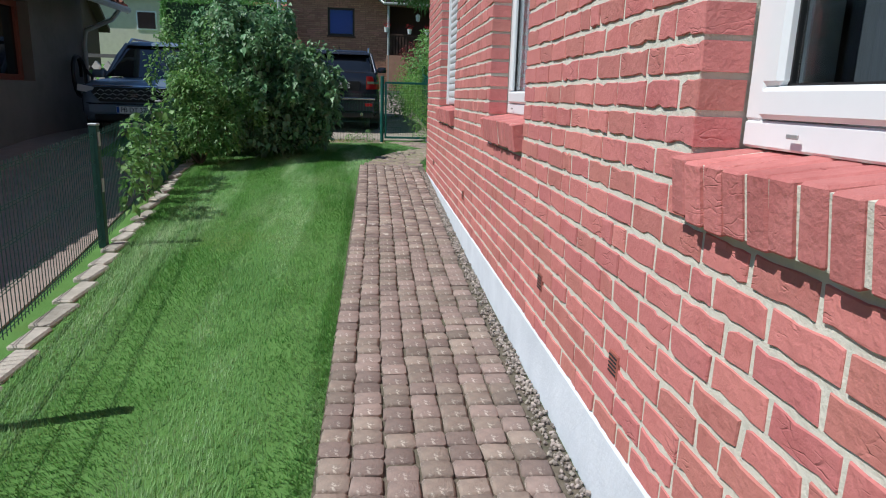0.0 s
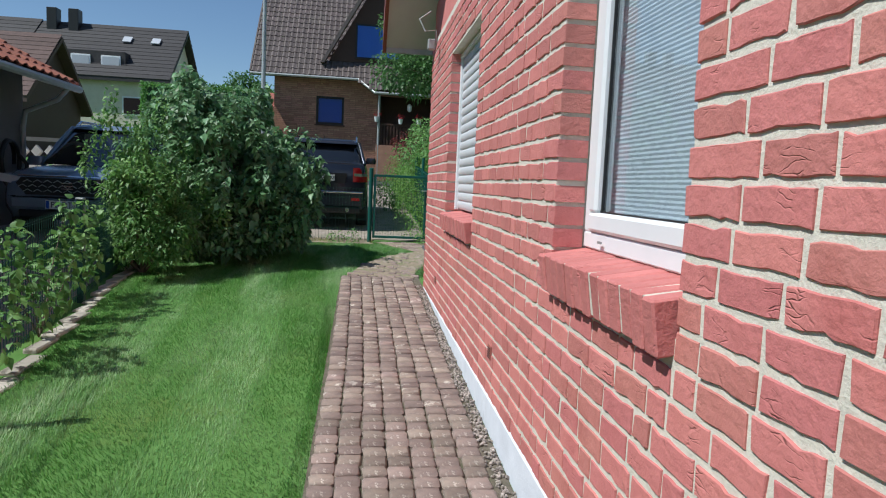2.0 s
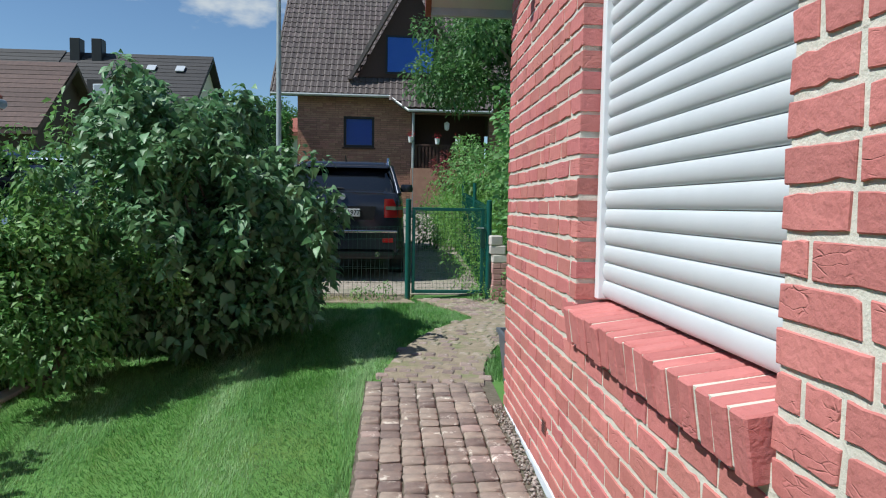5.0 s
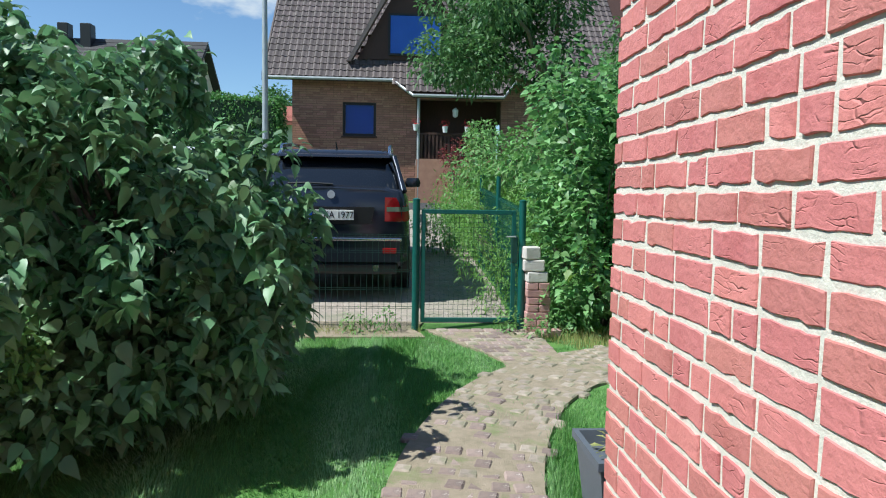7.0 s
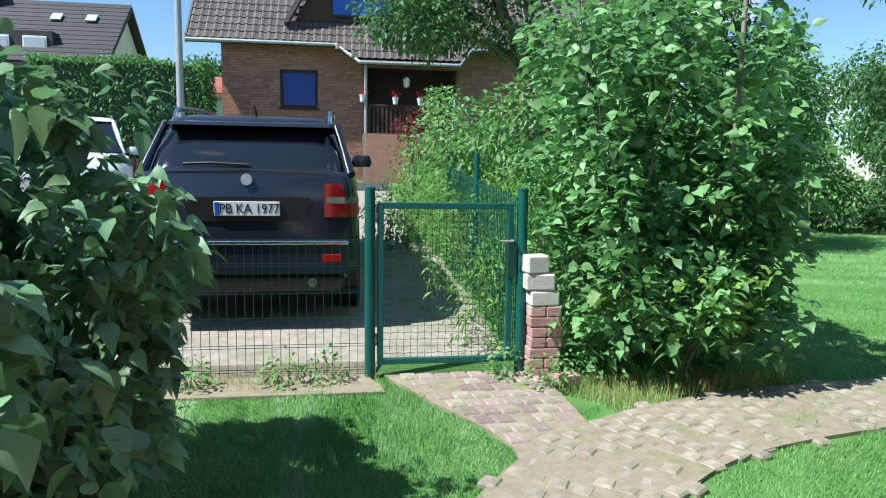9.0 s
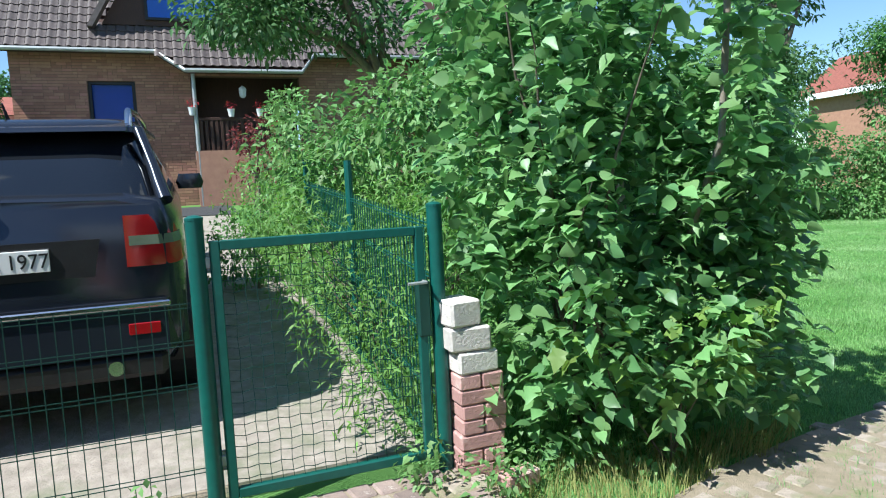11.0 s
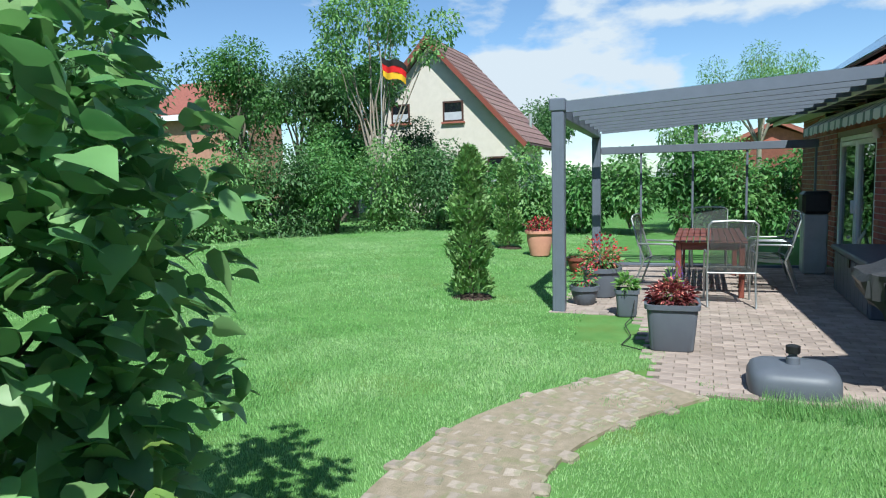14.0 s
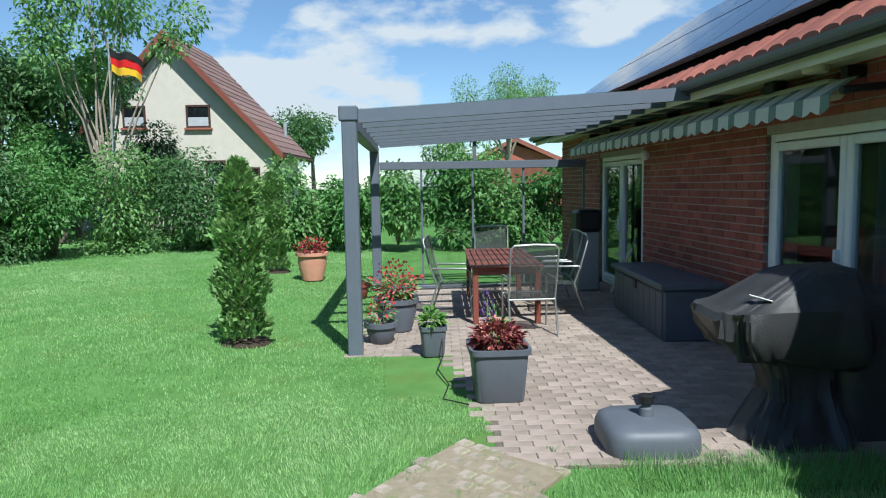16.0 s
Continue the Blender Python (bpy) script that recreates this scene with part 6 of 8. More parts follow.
lay_tiles(lh, red_tile_mesh, 9, 62, lambda i, j: Matrix.Translation((-3.72 - i * tile_len * math.cos(sl), 0.95 + j * tile_w, 2.43 + i * tile_len * math.sin(sl))) @ Matrix.Rotation(math.pi / 2, 4, "Z") @ Matrix.Rotation(sl, 4, "X"), lambda i, j: i < 7 and j > 32, "the farther red roof tiles", "red_tile")
hose = thing("hose_reel", "black garden hose coiled on the house wall", "hose", Geo().tube([(-4.30 + 0.012 * k, 14.75 + 0.26 * math.cos(k * 0.42), 1.15 + 0.34 * math.sin(k * 0.42)) for k in range(0, 16)] + [(-4.22, 14.75 + 0.25 * math.cos(k * 0.42), 1.15 + 0.33 * math.sin(k * 0.42)) for k in range(16, 46)], 0.028, 8), "black", smooth=60)
bw = thing("block_screen", "pierced pale concrete block screen behind the driveway", "wall")
for i in range(14):
    for j in range(4):
        x, z = -7.0 + i * 0.26 + (0.13 if j % 2 else 0), 0.55 + j * 0.30
        part("block", Geo().prism([(x, z), (x + 0.10, z + 0.13), (x + 0.2, z), (x + 0.1, z - 0.13)], 19.4, 19.5, "y"), "white_paver", bw)
part("frame", Geo().box(-7.2, -3.2, 19.42, 19.48, 0.28, 0.42).box(-7.2, -3.2, 19.42, 19.48, 1.66, 1.74).box(-3.3, -3.2, 19.40, 19.50, 0.1, 1.75), "grey_render", bw)

# ---------------------------------------------------------------- brick house behind the gate
HY, HZ = 35.0, 1.0
nh = thing("brick_house", "brown brick house with steep dark tiled roof and porch", "house")
hw = Geo()
hw.box(-3.2, -1.36, HY, HY + 0.3, HZ, 5.75).box(-0.15, 1.35, HY, HY + 0.3, HZ, 5.75).box(-1.36, -0.15, HY, HY + 0.3, HZ, 3.6).box(-1.36, -0.15, HY, HY + 0.3, 4.83, 5.75)
hw.box(1.35, 4.5, HY, HY + 0.3, HZ, 2.76).box(4.5, 12.0, HY, HY + 0.3, HZ, 5.75).box(-3.2, -2.9, HY + 0.301, 46, HZ, 5.75).box(1.35, 4.5, HY, HY + 0.3, 5.0, 5.75)
hw.box(1.35, 4.5, HY + 1.5, HY + 1.7, 2.6, 5.5)
for i in range(0, len(hw.v), 8):
    part("wall", Geo().add(hw.v[i:i + 8], [tuple(k - i for k in f) for f in hw.f[i // 8 * 6:i // 8 * 6 + 6]]), "far_mortar", nh)
strips = Geo()
z = HZ
rb = random.Random(9)
while z < 5.55:
    spans = [(-3.2, 12.0)]
    if z > 3.53 and z < 4.83:
        spans = [(-3.2, -1.37), (-0.14, 12.0)]
    if z > 2.74 and z < 4.98:
        spans = [s for a, b in spans for s in (((a, 1.34), (4.51, b)) if a < 1.3 < b else ((a, b),))]
    for a, b in spans:
        x = a
        while x < b - 0.01:
            e = min(x + rb.choice((0.25, 0.25, 0.125, 0.5)), b)
            strips.box(x + 0.005, e - 0.007, HY - 0.008, HY + 0.01, z + 0.006, z + 0.076)
            x = e
    z += 0.0833
tagged(part("bricks", strips, "far_brick", nh), "brown bricks of the facade", kind="stuff")
wn1 = part("window", Geo().box(-1.36, -1.27, HY + 0.06, HY + 0.14, 3.6, 4.83, 0.01).box(-0.24, -0.15, HY + 0.06, HY + 0.14, 3.6, 4.83, 0.01).box(-1.27, -0.24, HY + 0.06, HY + 0.14, 4.74, 4.83, 0.01).box(-1.27, -0.24, HY + 0.06, HY + 0.14, 3.6, 3.70, 0.01), "black", nh, "dark window frame")
part("pane", Geo().box(-1.27, -0.24, HY + 0.10, HY + 0.105, 3.70, 4.74), "sky_glass", wn1)
# pale blue here stands for the sky reflected in the pane
part("curtain", Geo().box(-1.3, -0.2, HY + 0.22, HY + 0.23, 3.65, 4.8), "blue_net", wn1, "net curtain with blue sky reflection painted in")
part("sill", Geo().box(-1.42, -0.09, HY - 0.06, HY + 0.05, 3.53, 3.60, 0.01), "wood_dark", wn1)
part("porch_inner", Geo().box(1.36, 4.49, HY + 1.2, HY + 1.49, 2.76, 5.4).box(1.36, 1.5, HY + 0.31, HY + 1.19, 2.76, 5.4), "wood_dark", nh, "dark wooden porch wall")
part("porch_post", Geo().tube([(1.40, HY - 0.9, 1.2), (1.40, HY - 0.9, 5.02)], 0.055, 10), "zinc", nh, "pale porch post")
part("porch_wall", Geo().box(1.32, 4.5, HY - 0.95, HY - 0.75, HZ, 2.76), "far_brick", nh)
part("porch_floor", Geo().box(1.32, 4.5, HY - 0.74, HY + 1.19, 2.55, 2.74), "grey_render", nh)
part("handrail", Geo().box(1.4, 4.4, HY - 0.88, HY - 0.82, 3.62, 3.70, 0.01), "wood_dark", nh)
for k in range(21):
    part("baluster", Geo().box(1.48 + k * 0.14, 1.56 + k * 0.14, HY - 0.87, HY - 0.83, 2.76, 3.62, 0.005), "wood_dark", nh)
pl = math.radians(48)
part("roof_deck", Geo().prism([(34.42, 5.60), (41.0, 5.60 + 6.58 * math.tan(pl)), (47.6, 5.60), (47.6, 5.48), (41.0, 5.48 + 6.58 * math.tan(pl)), (34.42, 5.48)], -4.12, 12.5, "x"), "wood_dark", nh)
part("porch_roof", Geo().loft([[(0.45, 34.42, 5.585), (4.85, 34.42, 5.585), (4.85, 34.42, 5.47), (0.45, 34.42, 5.47)], [(1.2, 33.88, 5.0), (4.42, 33.88, 5.0), (4.42, 33.88, 4.88), (1.2, 33.88, 4.88)]]), "wood_dark", nh)
part("gutter", Geo().tube([(-4.15, 34.36, 5.56), (0.45, 34.36, 5.56), (1.2, 33.82, 4.96), (4.42, 33.82, 4.96), (4.9, 34.36, 5.56), (12.4, 34.36, 5.56)], 0.06, 8), "zinc", nh)
part("verge", Geo().prism([(34.40, 5.45), (41.0, 5.45 + 6.58 * math.tan(pl)), (41.0, 5.72 + 6.58 * math.tan(pl)), (34.40, 5.72)], -4.18, -4.121, "x"), "tile", nh)


def nh_tile(i, j):
    x, s = -4.0 + j * tile_w, (i - 2) * tile_len
    if i < 2 and not (0.5 + (0.35 if i == 0 else 0.05) < x < 4.85 - (0.35 if i == 0 else 0.05)):
        return None
    if -0.9 < x < 3.4:
        z = 5.62 + s * math.sin(pl)
        if z > 6.42 and z < 6.42 + 1.78 * (2.2 - abs(x - 1.3)):
            return None
    return Matrix.Translation((x, 34.38 + s * math.cos(pl), 5.62 + s * math.sin(pl))) @ Matrix.Rotation(pl, 4, "X")


lay_tiles(nh, dark_tile_mesh, 25, 56, nh_tile, lambda i, j: i < 8 and j < 38, "the upper dark roof tiles", "tile")
dm = part("dormer", Geo().prism([(-0.85, 6.40), (3.45, 6.40), (1.3, 10.2)], 35.0, 41, "y"), "wood_dark", nh, "dark boarded dormer gable")
part("dormer_window", Geo().box(0.35, 2.2, 34.95, 34.999, 6.62, 8.0, 0.01), "sky_glass", dm)
part("dormer_frame", Geo().box(0.28, 0.35, 34.93, 34.999, 6.55, 8.07).box(2.2, 2.27, 34.93, 34.999, 6.55, 8.07).box(0.35, 2.2, 34.93, 34.999, 6.55, 6.62).box(0.35, 2.2, 34.93, 34.999, 8.0, 8.07), "black", dm)
# sheet in the same painted sky blue
part("dormer_curtain", Geo().box(0.36, 2.19, 34.96, 34.965, 6.63, 7.99), "blue_net", dm)
for s in (-1, 1):
    part("dormer_verge", Geo().prism([(1.3 + s * 2.35, 6.25), (1.3, 10.4), (1.3, 10.7), (1.3 + s * 2.5, 6.25)], 34.6, 35.0, "y"), "tile", dm)
part("chimney", Geo().box(0.0, 0.5, 38.2, 38.8, 8.0, 9.6, 0.02), "dark_brick", nh)
for x, z in ((1.30, 4.0), (2.35, 3.95), (3.15, 3.95)):
    fp = thing("hanging_flower_pot", "white pot with pink flowers on the porch rail", "flower pot", group="porch flower pots")
    part("pot", Geo().lathe([(0.07, -0.2), (0.10, 0.0), (0.11, 0.02)], (x, HY - 1.0, z - 0.05), 14), "white", fp, smooth=50)
    p, u = crown_points([(x, HY - 1.0, z + 0.08, 0.16, 0.14, 0.12)], 55, 0.2, 5)
    o = tagged(new("blossom", leaf_mesh("blossom", p, u, 0.05, "bloom_red")), "pink-red flowers", kind="stuff")
    o.parent = fp
lan = thing("porch_lantern", "white lantern hanging in the porch", "lamp", Geo().lathe([(0.02, 0.3), (0.11, 0.22), (0.09, 0.0), (0.03, -0.05)], (2.75, HY - 0.5, 4.35), 8), "white")
lp = thing("street_lamp", "tall slim grey lamp post", "street lamp")
part("pole", Geo().tube([(-2.28, 25.4, 0.4), (-2.28, 25.4, 3.5), (-2.28, 25.4, 8.2)], [0.075, 0.065, 0.05], 12), "zinc", lp, smooth=50)
part("lamp_head", Geo().loft([rounded(-0.35, 0.25, 0.10, -0.05, 16), rounded(-0.4, 0.3, 0.14, 0.0, 16), rounded(-0.3, 0.2, 0.08, 0.07, 16)]).move(Matrix.Translation((-2.28, 25.2, 8.25))), "zinc", lp)
pk = thing("wooden_fence", "low brown picket fence by the lane", "fence")
for k in range(34):
    part("picket", Geo().box(-7.6 + k * 0.13, -7.51 + k * 0.13, 29.6, 29.63, 0.9, 1.75, 0.01), "wood_dark", pk)
part("rail", Geo().box(-7.65, -3.1, 29.631, 29.66, 1.1, 1.18).box(-7.65, -3.1, 29.631, 29.66, 1.5, 1.58), "wood_dark", pk)


def hedge(name, label, boxes, count, size, leaf, seed, group=""):
    """A clipped hedge: leaves over dark solid blocks that stand for the shade inside."""
    t = thing(name, label, "hedge", group=group)
    g = np.random.default_rng(seed)
    P, D = [], []
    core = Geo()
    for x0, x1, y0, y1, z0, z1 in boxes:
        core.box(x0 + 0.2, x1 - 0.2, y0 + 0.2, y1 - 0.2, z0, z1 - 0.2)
        n = count // len(boxes)
        lo, hi = np.array((x0, y0, z0)), np.array((x1, y1, z1))
        p = g.uniform(lo, hi, (n, 3))
        face = g.choice(4, n)
        dep = g.uniform(0, 0.2, n)
        p[face == 0, 1] = y0 + dep[face == 0]
        p[face == 1, 2] = z1 - dep[face == 1] + 0.06 * np.sin(p[face == 1, 0] * 2)
        p[face == 2, 0] = x0 + dep[face == 2]
        p[face == 3, 0] = x1 - dep[face == 3]
        nrm = np.array([(0, -1, 0), (0, 0, 1), (-1, 0, 0), (1, 0, 0)], float)[face]
        P.append(p)
        D.append(nrm * 0.5 + g.normal(size=(n, 3)) * 0.6)
    o = new("leaves", leaf_mesh("leaves", np.concatenate(P), np.concatenate(D), size, leaf))
    o.parent = t
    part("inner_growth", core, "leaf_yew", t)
    return t


hedge("clipped_hedge", "tall clipped green hedge beside the brick house", [(-8.2, -3.3, 33.0, 34.4, 1.2, 4.75)], 9000, 0.13, "leaf_hedge", 41)


# far houses up the street
def far_house(name, label, x0, x1, y0, y1, zb, ze, zr, ridge, roofmat, wallmat, wins, axis="x"):
    h = thing(name, label, "house")
    mid = (y0 + y1) / 2 if axis == "x" else (x0 + x1) / 2
    part("wall", Geo().box(x0, x1, y0, y1, zb, ze), wallmat, h)
    if axis == "x":
        part("gable", Geo().prism([(y0, ze + 0.001), (y1, ze + 0.001), (mid, zr - 0.15)], x0, x1, "x"), wallmat, h)
        part("roof", Geo().prism([(y0 - 0.5, ze - 0.35), (mid, zr), (y1 + 0.5, ze - 0.35), (y1 + 0.5, ze - 0.1), (mid, zr + 0.25), (y0 - 0.5, ze - 0.1)], x0 - 0.5, x1 + 0.5, "x"), roofmat, h)
        n = 14
        sl_ = math.atan2(zr - ze, mid - y0)
        ln = math.hypot(zr - ze + 0.35, mid - y0 + 0.5)
        for k in range(n):
            s = k * ln / n
            part("tile_course", Geo().box(x0 - 0.5, x1 + 0.5, 0, ln / n + 0.03, 0.0, 0.045, m=Matrix.Translation((0, y0 - 0.5 + s * math.cos(sl_), ze - 0.1 + s * math.sin(sl_) + 0.02)) @ Matrix.Rotation(sl_ - 0.05, 4, "X")), roofmat, h)
    else:
        part("gable", Geo().prism([(x0, ze + 0.001), (x1, ze + 0.001), (mid, zr - 0.15)], y0, y1, "y"), wallmat, h)
        part("roof", Geo().prism([(x0 - 0.5, ze - 0.4), (mid, zr), (x1 + 0.5, ze - 0.4), (x1 + 0.5, ze - 0.15), (mid, zr + 0.25), (x0 - 0.5, ze - 0.15)], y0 - 0.5, y1 + 0.5, "y"), roofmat, h)
    for a, b, z0, z1 in wins:
        w = part("window", Geo().box(a, b, y0 - 0.06, y0 - 0.001, z0, z1, 0.02), "white", h, "white window frame")
        part("pane", Geo().box(a + 0.1, b - 0.1, y0 - 0.075, y0 - 0.061, z0 + 0.1, z1 - 0.1), "car_glass", w)
    return h


f1 = far_house("terraced_house", "grey rendered house with dark tiled roof and dormer", -22.8, -13.2, 54, 63, 2.5, 7.6, 11.6, 0, "grey_tile", "cream", [(-20, -18.6, 5.0, 6.3), (-16, -14.6, 5.0, 6.3)])
d1 = part("dormer", Geo().box(-20.0, -16.0, 54.6, 58, 7.7, 9.4), "grey_tile", f1)
for a in (-19.6, -17.6):
    w = part("window", Geo().box(a, a + 1.3, 54.52, 54.599, 8.1, 9.1, 0.02), "white", d1)
    part("pane", Geo().box(a + 0.1, a + 1.2, 54.50, 54.519, 8.2, 9.0), "lamp_lens", w)
for x in (-22.5, -21.0):
    part("chimney", Geo().box(x, x + 0.7, 57.6, 58.4, 10.8, 12.8, 0.03), "black", f1)
for x, z in ((-16.9, 10.5), (-14.9, 10.5)):
    part("skylight", Geo().box(x, x + 0.6, -0.35, 0.35, 0.0, 0.08, m=Matrix.Translation((0, 56.9, z + 0.18)) @ Matrix.Rotation(math.atan2(3.8, 4.5), 4, "X")), "lamp_lens", f1)
f2 = far_house("terraced_house", "house with long dark tiled roof and skylights", -38, -23.6, 54, 63, 2.5, 7.6, 11.7, 0, "grey_tile", "grey_render", [(-34, -32.5, 5, 6.3)])
for x in (-30, -27.5, -25.3):
    part("skylight", Geo().box(x, x + 0.8, -0.4, 0.4, 0.0, 0.08, m=Matrix.Translation((0, 56.9, 10.52)) @ Matrix.Rotation(math.atan2(3.9, 4.5), 4, "X")), "lamp_lens", f2)
f3 = far_house("gabled_house", "dark house with brown tiled roof", -26, -16.0, 40, 47, 1.5, 4.6, 7.9, 0, "umber_tile", "wood_dark", [])
f4 = far_house("distant_house", "small distant house with brown roof", -9.2, -5.8, 60, 66, 3, 6.8, 8.0, 0, "red_tile", "cream", [])

# trees and greenery around the neighbours
tree("deciduous_tree", "leafy tree hanging over the neighbouring roof", (4.8, 27.0, 0.6), 3.6, ((3.0, 26.4, 6.0), (2.6, 2.2, 2.2)), 15000, 0.15, "leaf_tree", 0.16, seed=51, blob_n=18, blob_size=0.85)
tree("deciduous_tree", "distant green tree behind the houses", (-9, 68, 3), 6, ((-9, 68, 8.0), (3, 3, 2.6)), 5000, 0.35, "leaf_tree", 0.2, seed=52, blob_n=10, blob_size=1.4)
tree("deciduous_tree", "distant green tree behind the houses", (-4.6, 66, 3), 5, ((-4.6, 66, 7.3), (3, 3, 2.2)), 5000, 0.35, "leaf_hedge", 0.2, seed=53, blob_n=10, blob_size=1.4)
tree("slender_tree", "light green tree behind the lilac", (6.0, 24.5, 0.1), 2.4, ((6.2, 24.3, 4.6), (1.9, 1.7, 2.3)), 8000, 0.13, "leaf_tree", 0.08, seed=54, blob_n=13, blob_size=0.7)
tree("deciduous_tree", "bushy green tree behind the lilac", (8.4, 25.6, 0.1), 1.6, ((8.4, 25.6, 3.3), (1.7, 1.6, 2.3)), 8000, 0.13, "leaf_hedge", 0.09, seed=55, blob_n=14, blob_size=0.75)
hedge("clipped_hedge", "rough green hedge by the far lawn", [(5.5, 9.5, 26.2, 27.6, 0, 2.2)], 7000, 0.12, "leaf_hedge", 42)

# ---------------------------------------------------------------- back garden greenery
ring_pts = [(8.8, 30.0, 2.9), (10.6, 29.6, 2.7), (12.2, 29.2, 3.0), (13.8, 28.6, 2.7), (15.3, 27.8, 3.0), (16.8, 27.0, 2.6), (18.2, 26.2, 2.5), (19.4, 25.2, 3.1), (20.4, 24.0, 2.8), (21.0, 22.7, 2.4), (21.4, 21.4, 2.1)]
for k, (x, y, h) in enumerate(ring_pts):
    lf = ("leaf_tree", "leaf_hedge", "leaf_fresh")[(k * 7) % 3]
    shrub("hedge_shrub", "dense green shrub in the garden border", "bush", (x, y, 0.05), blobs_in((x, y, h * 0.45), (1.25, 1.1, h * 0.62), 15, 0.66, 60 + k), 7000, 0.12, lf, "oval", seed=60 + k, group="border shrubs")
for k, (x, y, h) in enumerate(((21.6, 20.0, 2.3), (21.8, 18.6, 2.5), (21.8, 17.2, 2.5), (21.8, 15.8, 2.3), (21.8, 14.4, 2.4), (21.8, 13.0, 2.2))):
    shrub("border_shrub", "broad-leaved light green bush behind the terrace", "bush", (x, y, 0.05), blobs_in((x, y, h * 0.46), (0.8, 1.0, h * 0.6), 11, 0.52, 80 + k), 3600, 0.16, ("leaf_fresh", "leaf_hedge")[k % 2], "oval", seed=80 + k, group="terrace border bushes")


def cypress(x, y, h, w, seed):
    t = thing("cypress", "slim upright light green cypress in the lawn", "tree", group="lawn cypresses")
    g = np.random.default_rng(seed)
    n = 5200
    zz = g.uniform(0.03, 1, n)
    rad = w * np.sqrt(np.clip(1.04 - zz ** 3.2, 0, 1)) * (0.82 + 0.18 * np.minimum(1, zz * 5)) * (0.80 + 0.2 * np.sin(zz * 23 + g.uniform(0, 0.8, n)))
    a = g.uniform(0, 6.283, n)
    rr = rad * np.sqrt(g.uniform(0.35, 1, n)) * (1 + 0.14 * np.sin(3 * a + 5 * zz))
    base = gz(x, y)
    p = np.stack([x + rr * np.cos(a), y + rr * np.sin(a), base + zz * h], 1)
    d = np.stack([np.cos(a) * 0.5, np.sin(a) * 0.5, np.full(n, 0.9)], 1) + g.normal(size=(n, 3)) * 0.35
    o = new("foliage", leaf_mesh("foliage", p, d, 0.085, "leaf_cypress", "oval", 0.0))
    o.parent = t
    part("trunk", Geo().tube([(x, y, base - 0.05), (x, y, base + h * 0.9)], [0.04, 0.01], 8), "bark", t)
    part("soil_ring", Geo().lathe([(w * 0.95, -0.05), (w * 0.88, 0.004), (w * 0.5, 0.02), (0.02, 0.02)], (x, y, base), 20), "soil", t, "dark bare soil")


cypress(10.95, 18.2, 1.98, 0.31, 90)
cypress(16.9, 19.35, 1.95, 0.33, 91)
shrub("yew_bush", "dark rounded yew before the cream house", "bush", (25.5, 25.1, 0.1), blobs_in((25.5, 25.1, 2.0), (0.9, 0.9, 1.7), 14, 0.6, 92), 9000, 0.12, "leaf_yew", "oval", seed=93)
flagtree_bl = (22.3, 25.2, 6.6)
tree("slender_tree", "slender many-stemmed tree with light open crown", (22.2, 25.2, 0.1), 1.6, (flagtree_bl, (2.6, 2.8, 2.7)), 6500, 0.16, "leaf_fresh", 0.07, bark="bark_pale", seed=94, blob_n=20, blob_size=0.62, limbs=16)
tree("deciduous_tree", "dark tree behind the garden border", (17.5, 31, 0.1), 4.2, ((17.5, 31, 7.9), (2.8, 2.8, 2.6)), 10000, 0.18, "leaf_tree", 0.16, seed=95, blob_n=16, blob_size=1.0)
for k, (x, y, z, s) in enumerate(((26.2, 28.4, 4.4, 2.5), (24, 41, 5.0, 3.4), (22, 37, 4.6, 3.0), (47, 34, 5.4, 3.4), (13, 35, 4.4, 2.8), (8, 36, 4.6, 3.0), (27.5, 29.6, 2.6, 1.6))):
    tree("deciduous_tree", "full green tree behind the garden", (x, y, 0.1), z * 0.5, ((x, y, z), (s, s, s * 0.72)), 6500, 0.22, ("leaf_tree", "leaf_hedge")[k % 2], 0.15, seed=100 + k, blob_n=12, blob_size=s * 0.36)
tree("willow_tree", "pale green loose tree behind the terrace", (29.5, 13.4, 0.1), 2.5, ((29.5, 13.6, 5.3), (2.3, 2.5, 1.9)), 7000, 0.14, "leaf_fresh", 0.1, seed=110, blob_n=14, blob_size=0.65, bark="bark_pale", shape="blade")
tree("slender_tree", "small open tree behind the glass screen", (23.0, 15.0, 0.1), 1.2, ((23.0, 14.9, 2.7), (1.4, 1.6, 1.2)), 3500, 0.12, "leaf_fresh", 0.06, seed=111, blob_n=12, blob_size=0.5, bark="bark_pale")
tree("deciduous_tree", "distant tree behind the garden", (48, 24.5, 0), 3.2, ((48, 24.5, 5.5), (2.6, 2.6, 1.9)), 4000, 0.25, "leaf_tree", 0.15, seed=112, blob_n=9, blob_size=1.1)

for k, (x, y, z, s) in enumerate(((16.4, 31.6, 3.6, 2.1), (24.6, 29.8, 4.3, 2.3), (23.2, 31.4, 4.6, 2.3), (15.6, 30.2, 3.6, 2.2), (24.0, 27.6, 2.2, 1.4))):
    tree("deciduous_tree", "bushy green tree behind the garden border", (x, y, 0.1), z * 0.4, ((x, y, z), (s, s, s * 0.95)), 8000, 0.15, ("leaf_hedge", "leaf_tree")[k % 2], 0.1, seed=130 + k, blob_n=16, blob_size=s * 0.36)

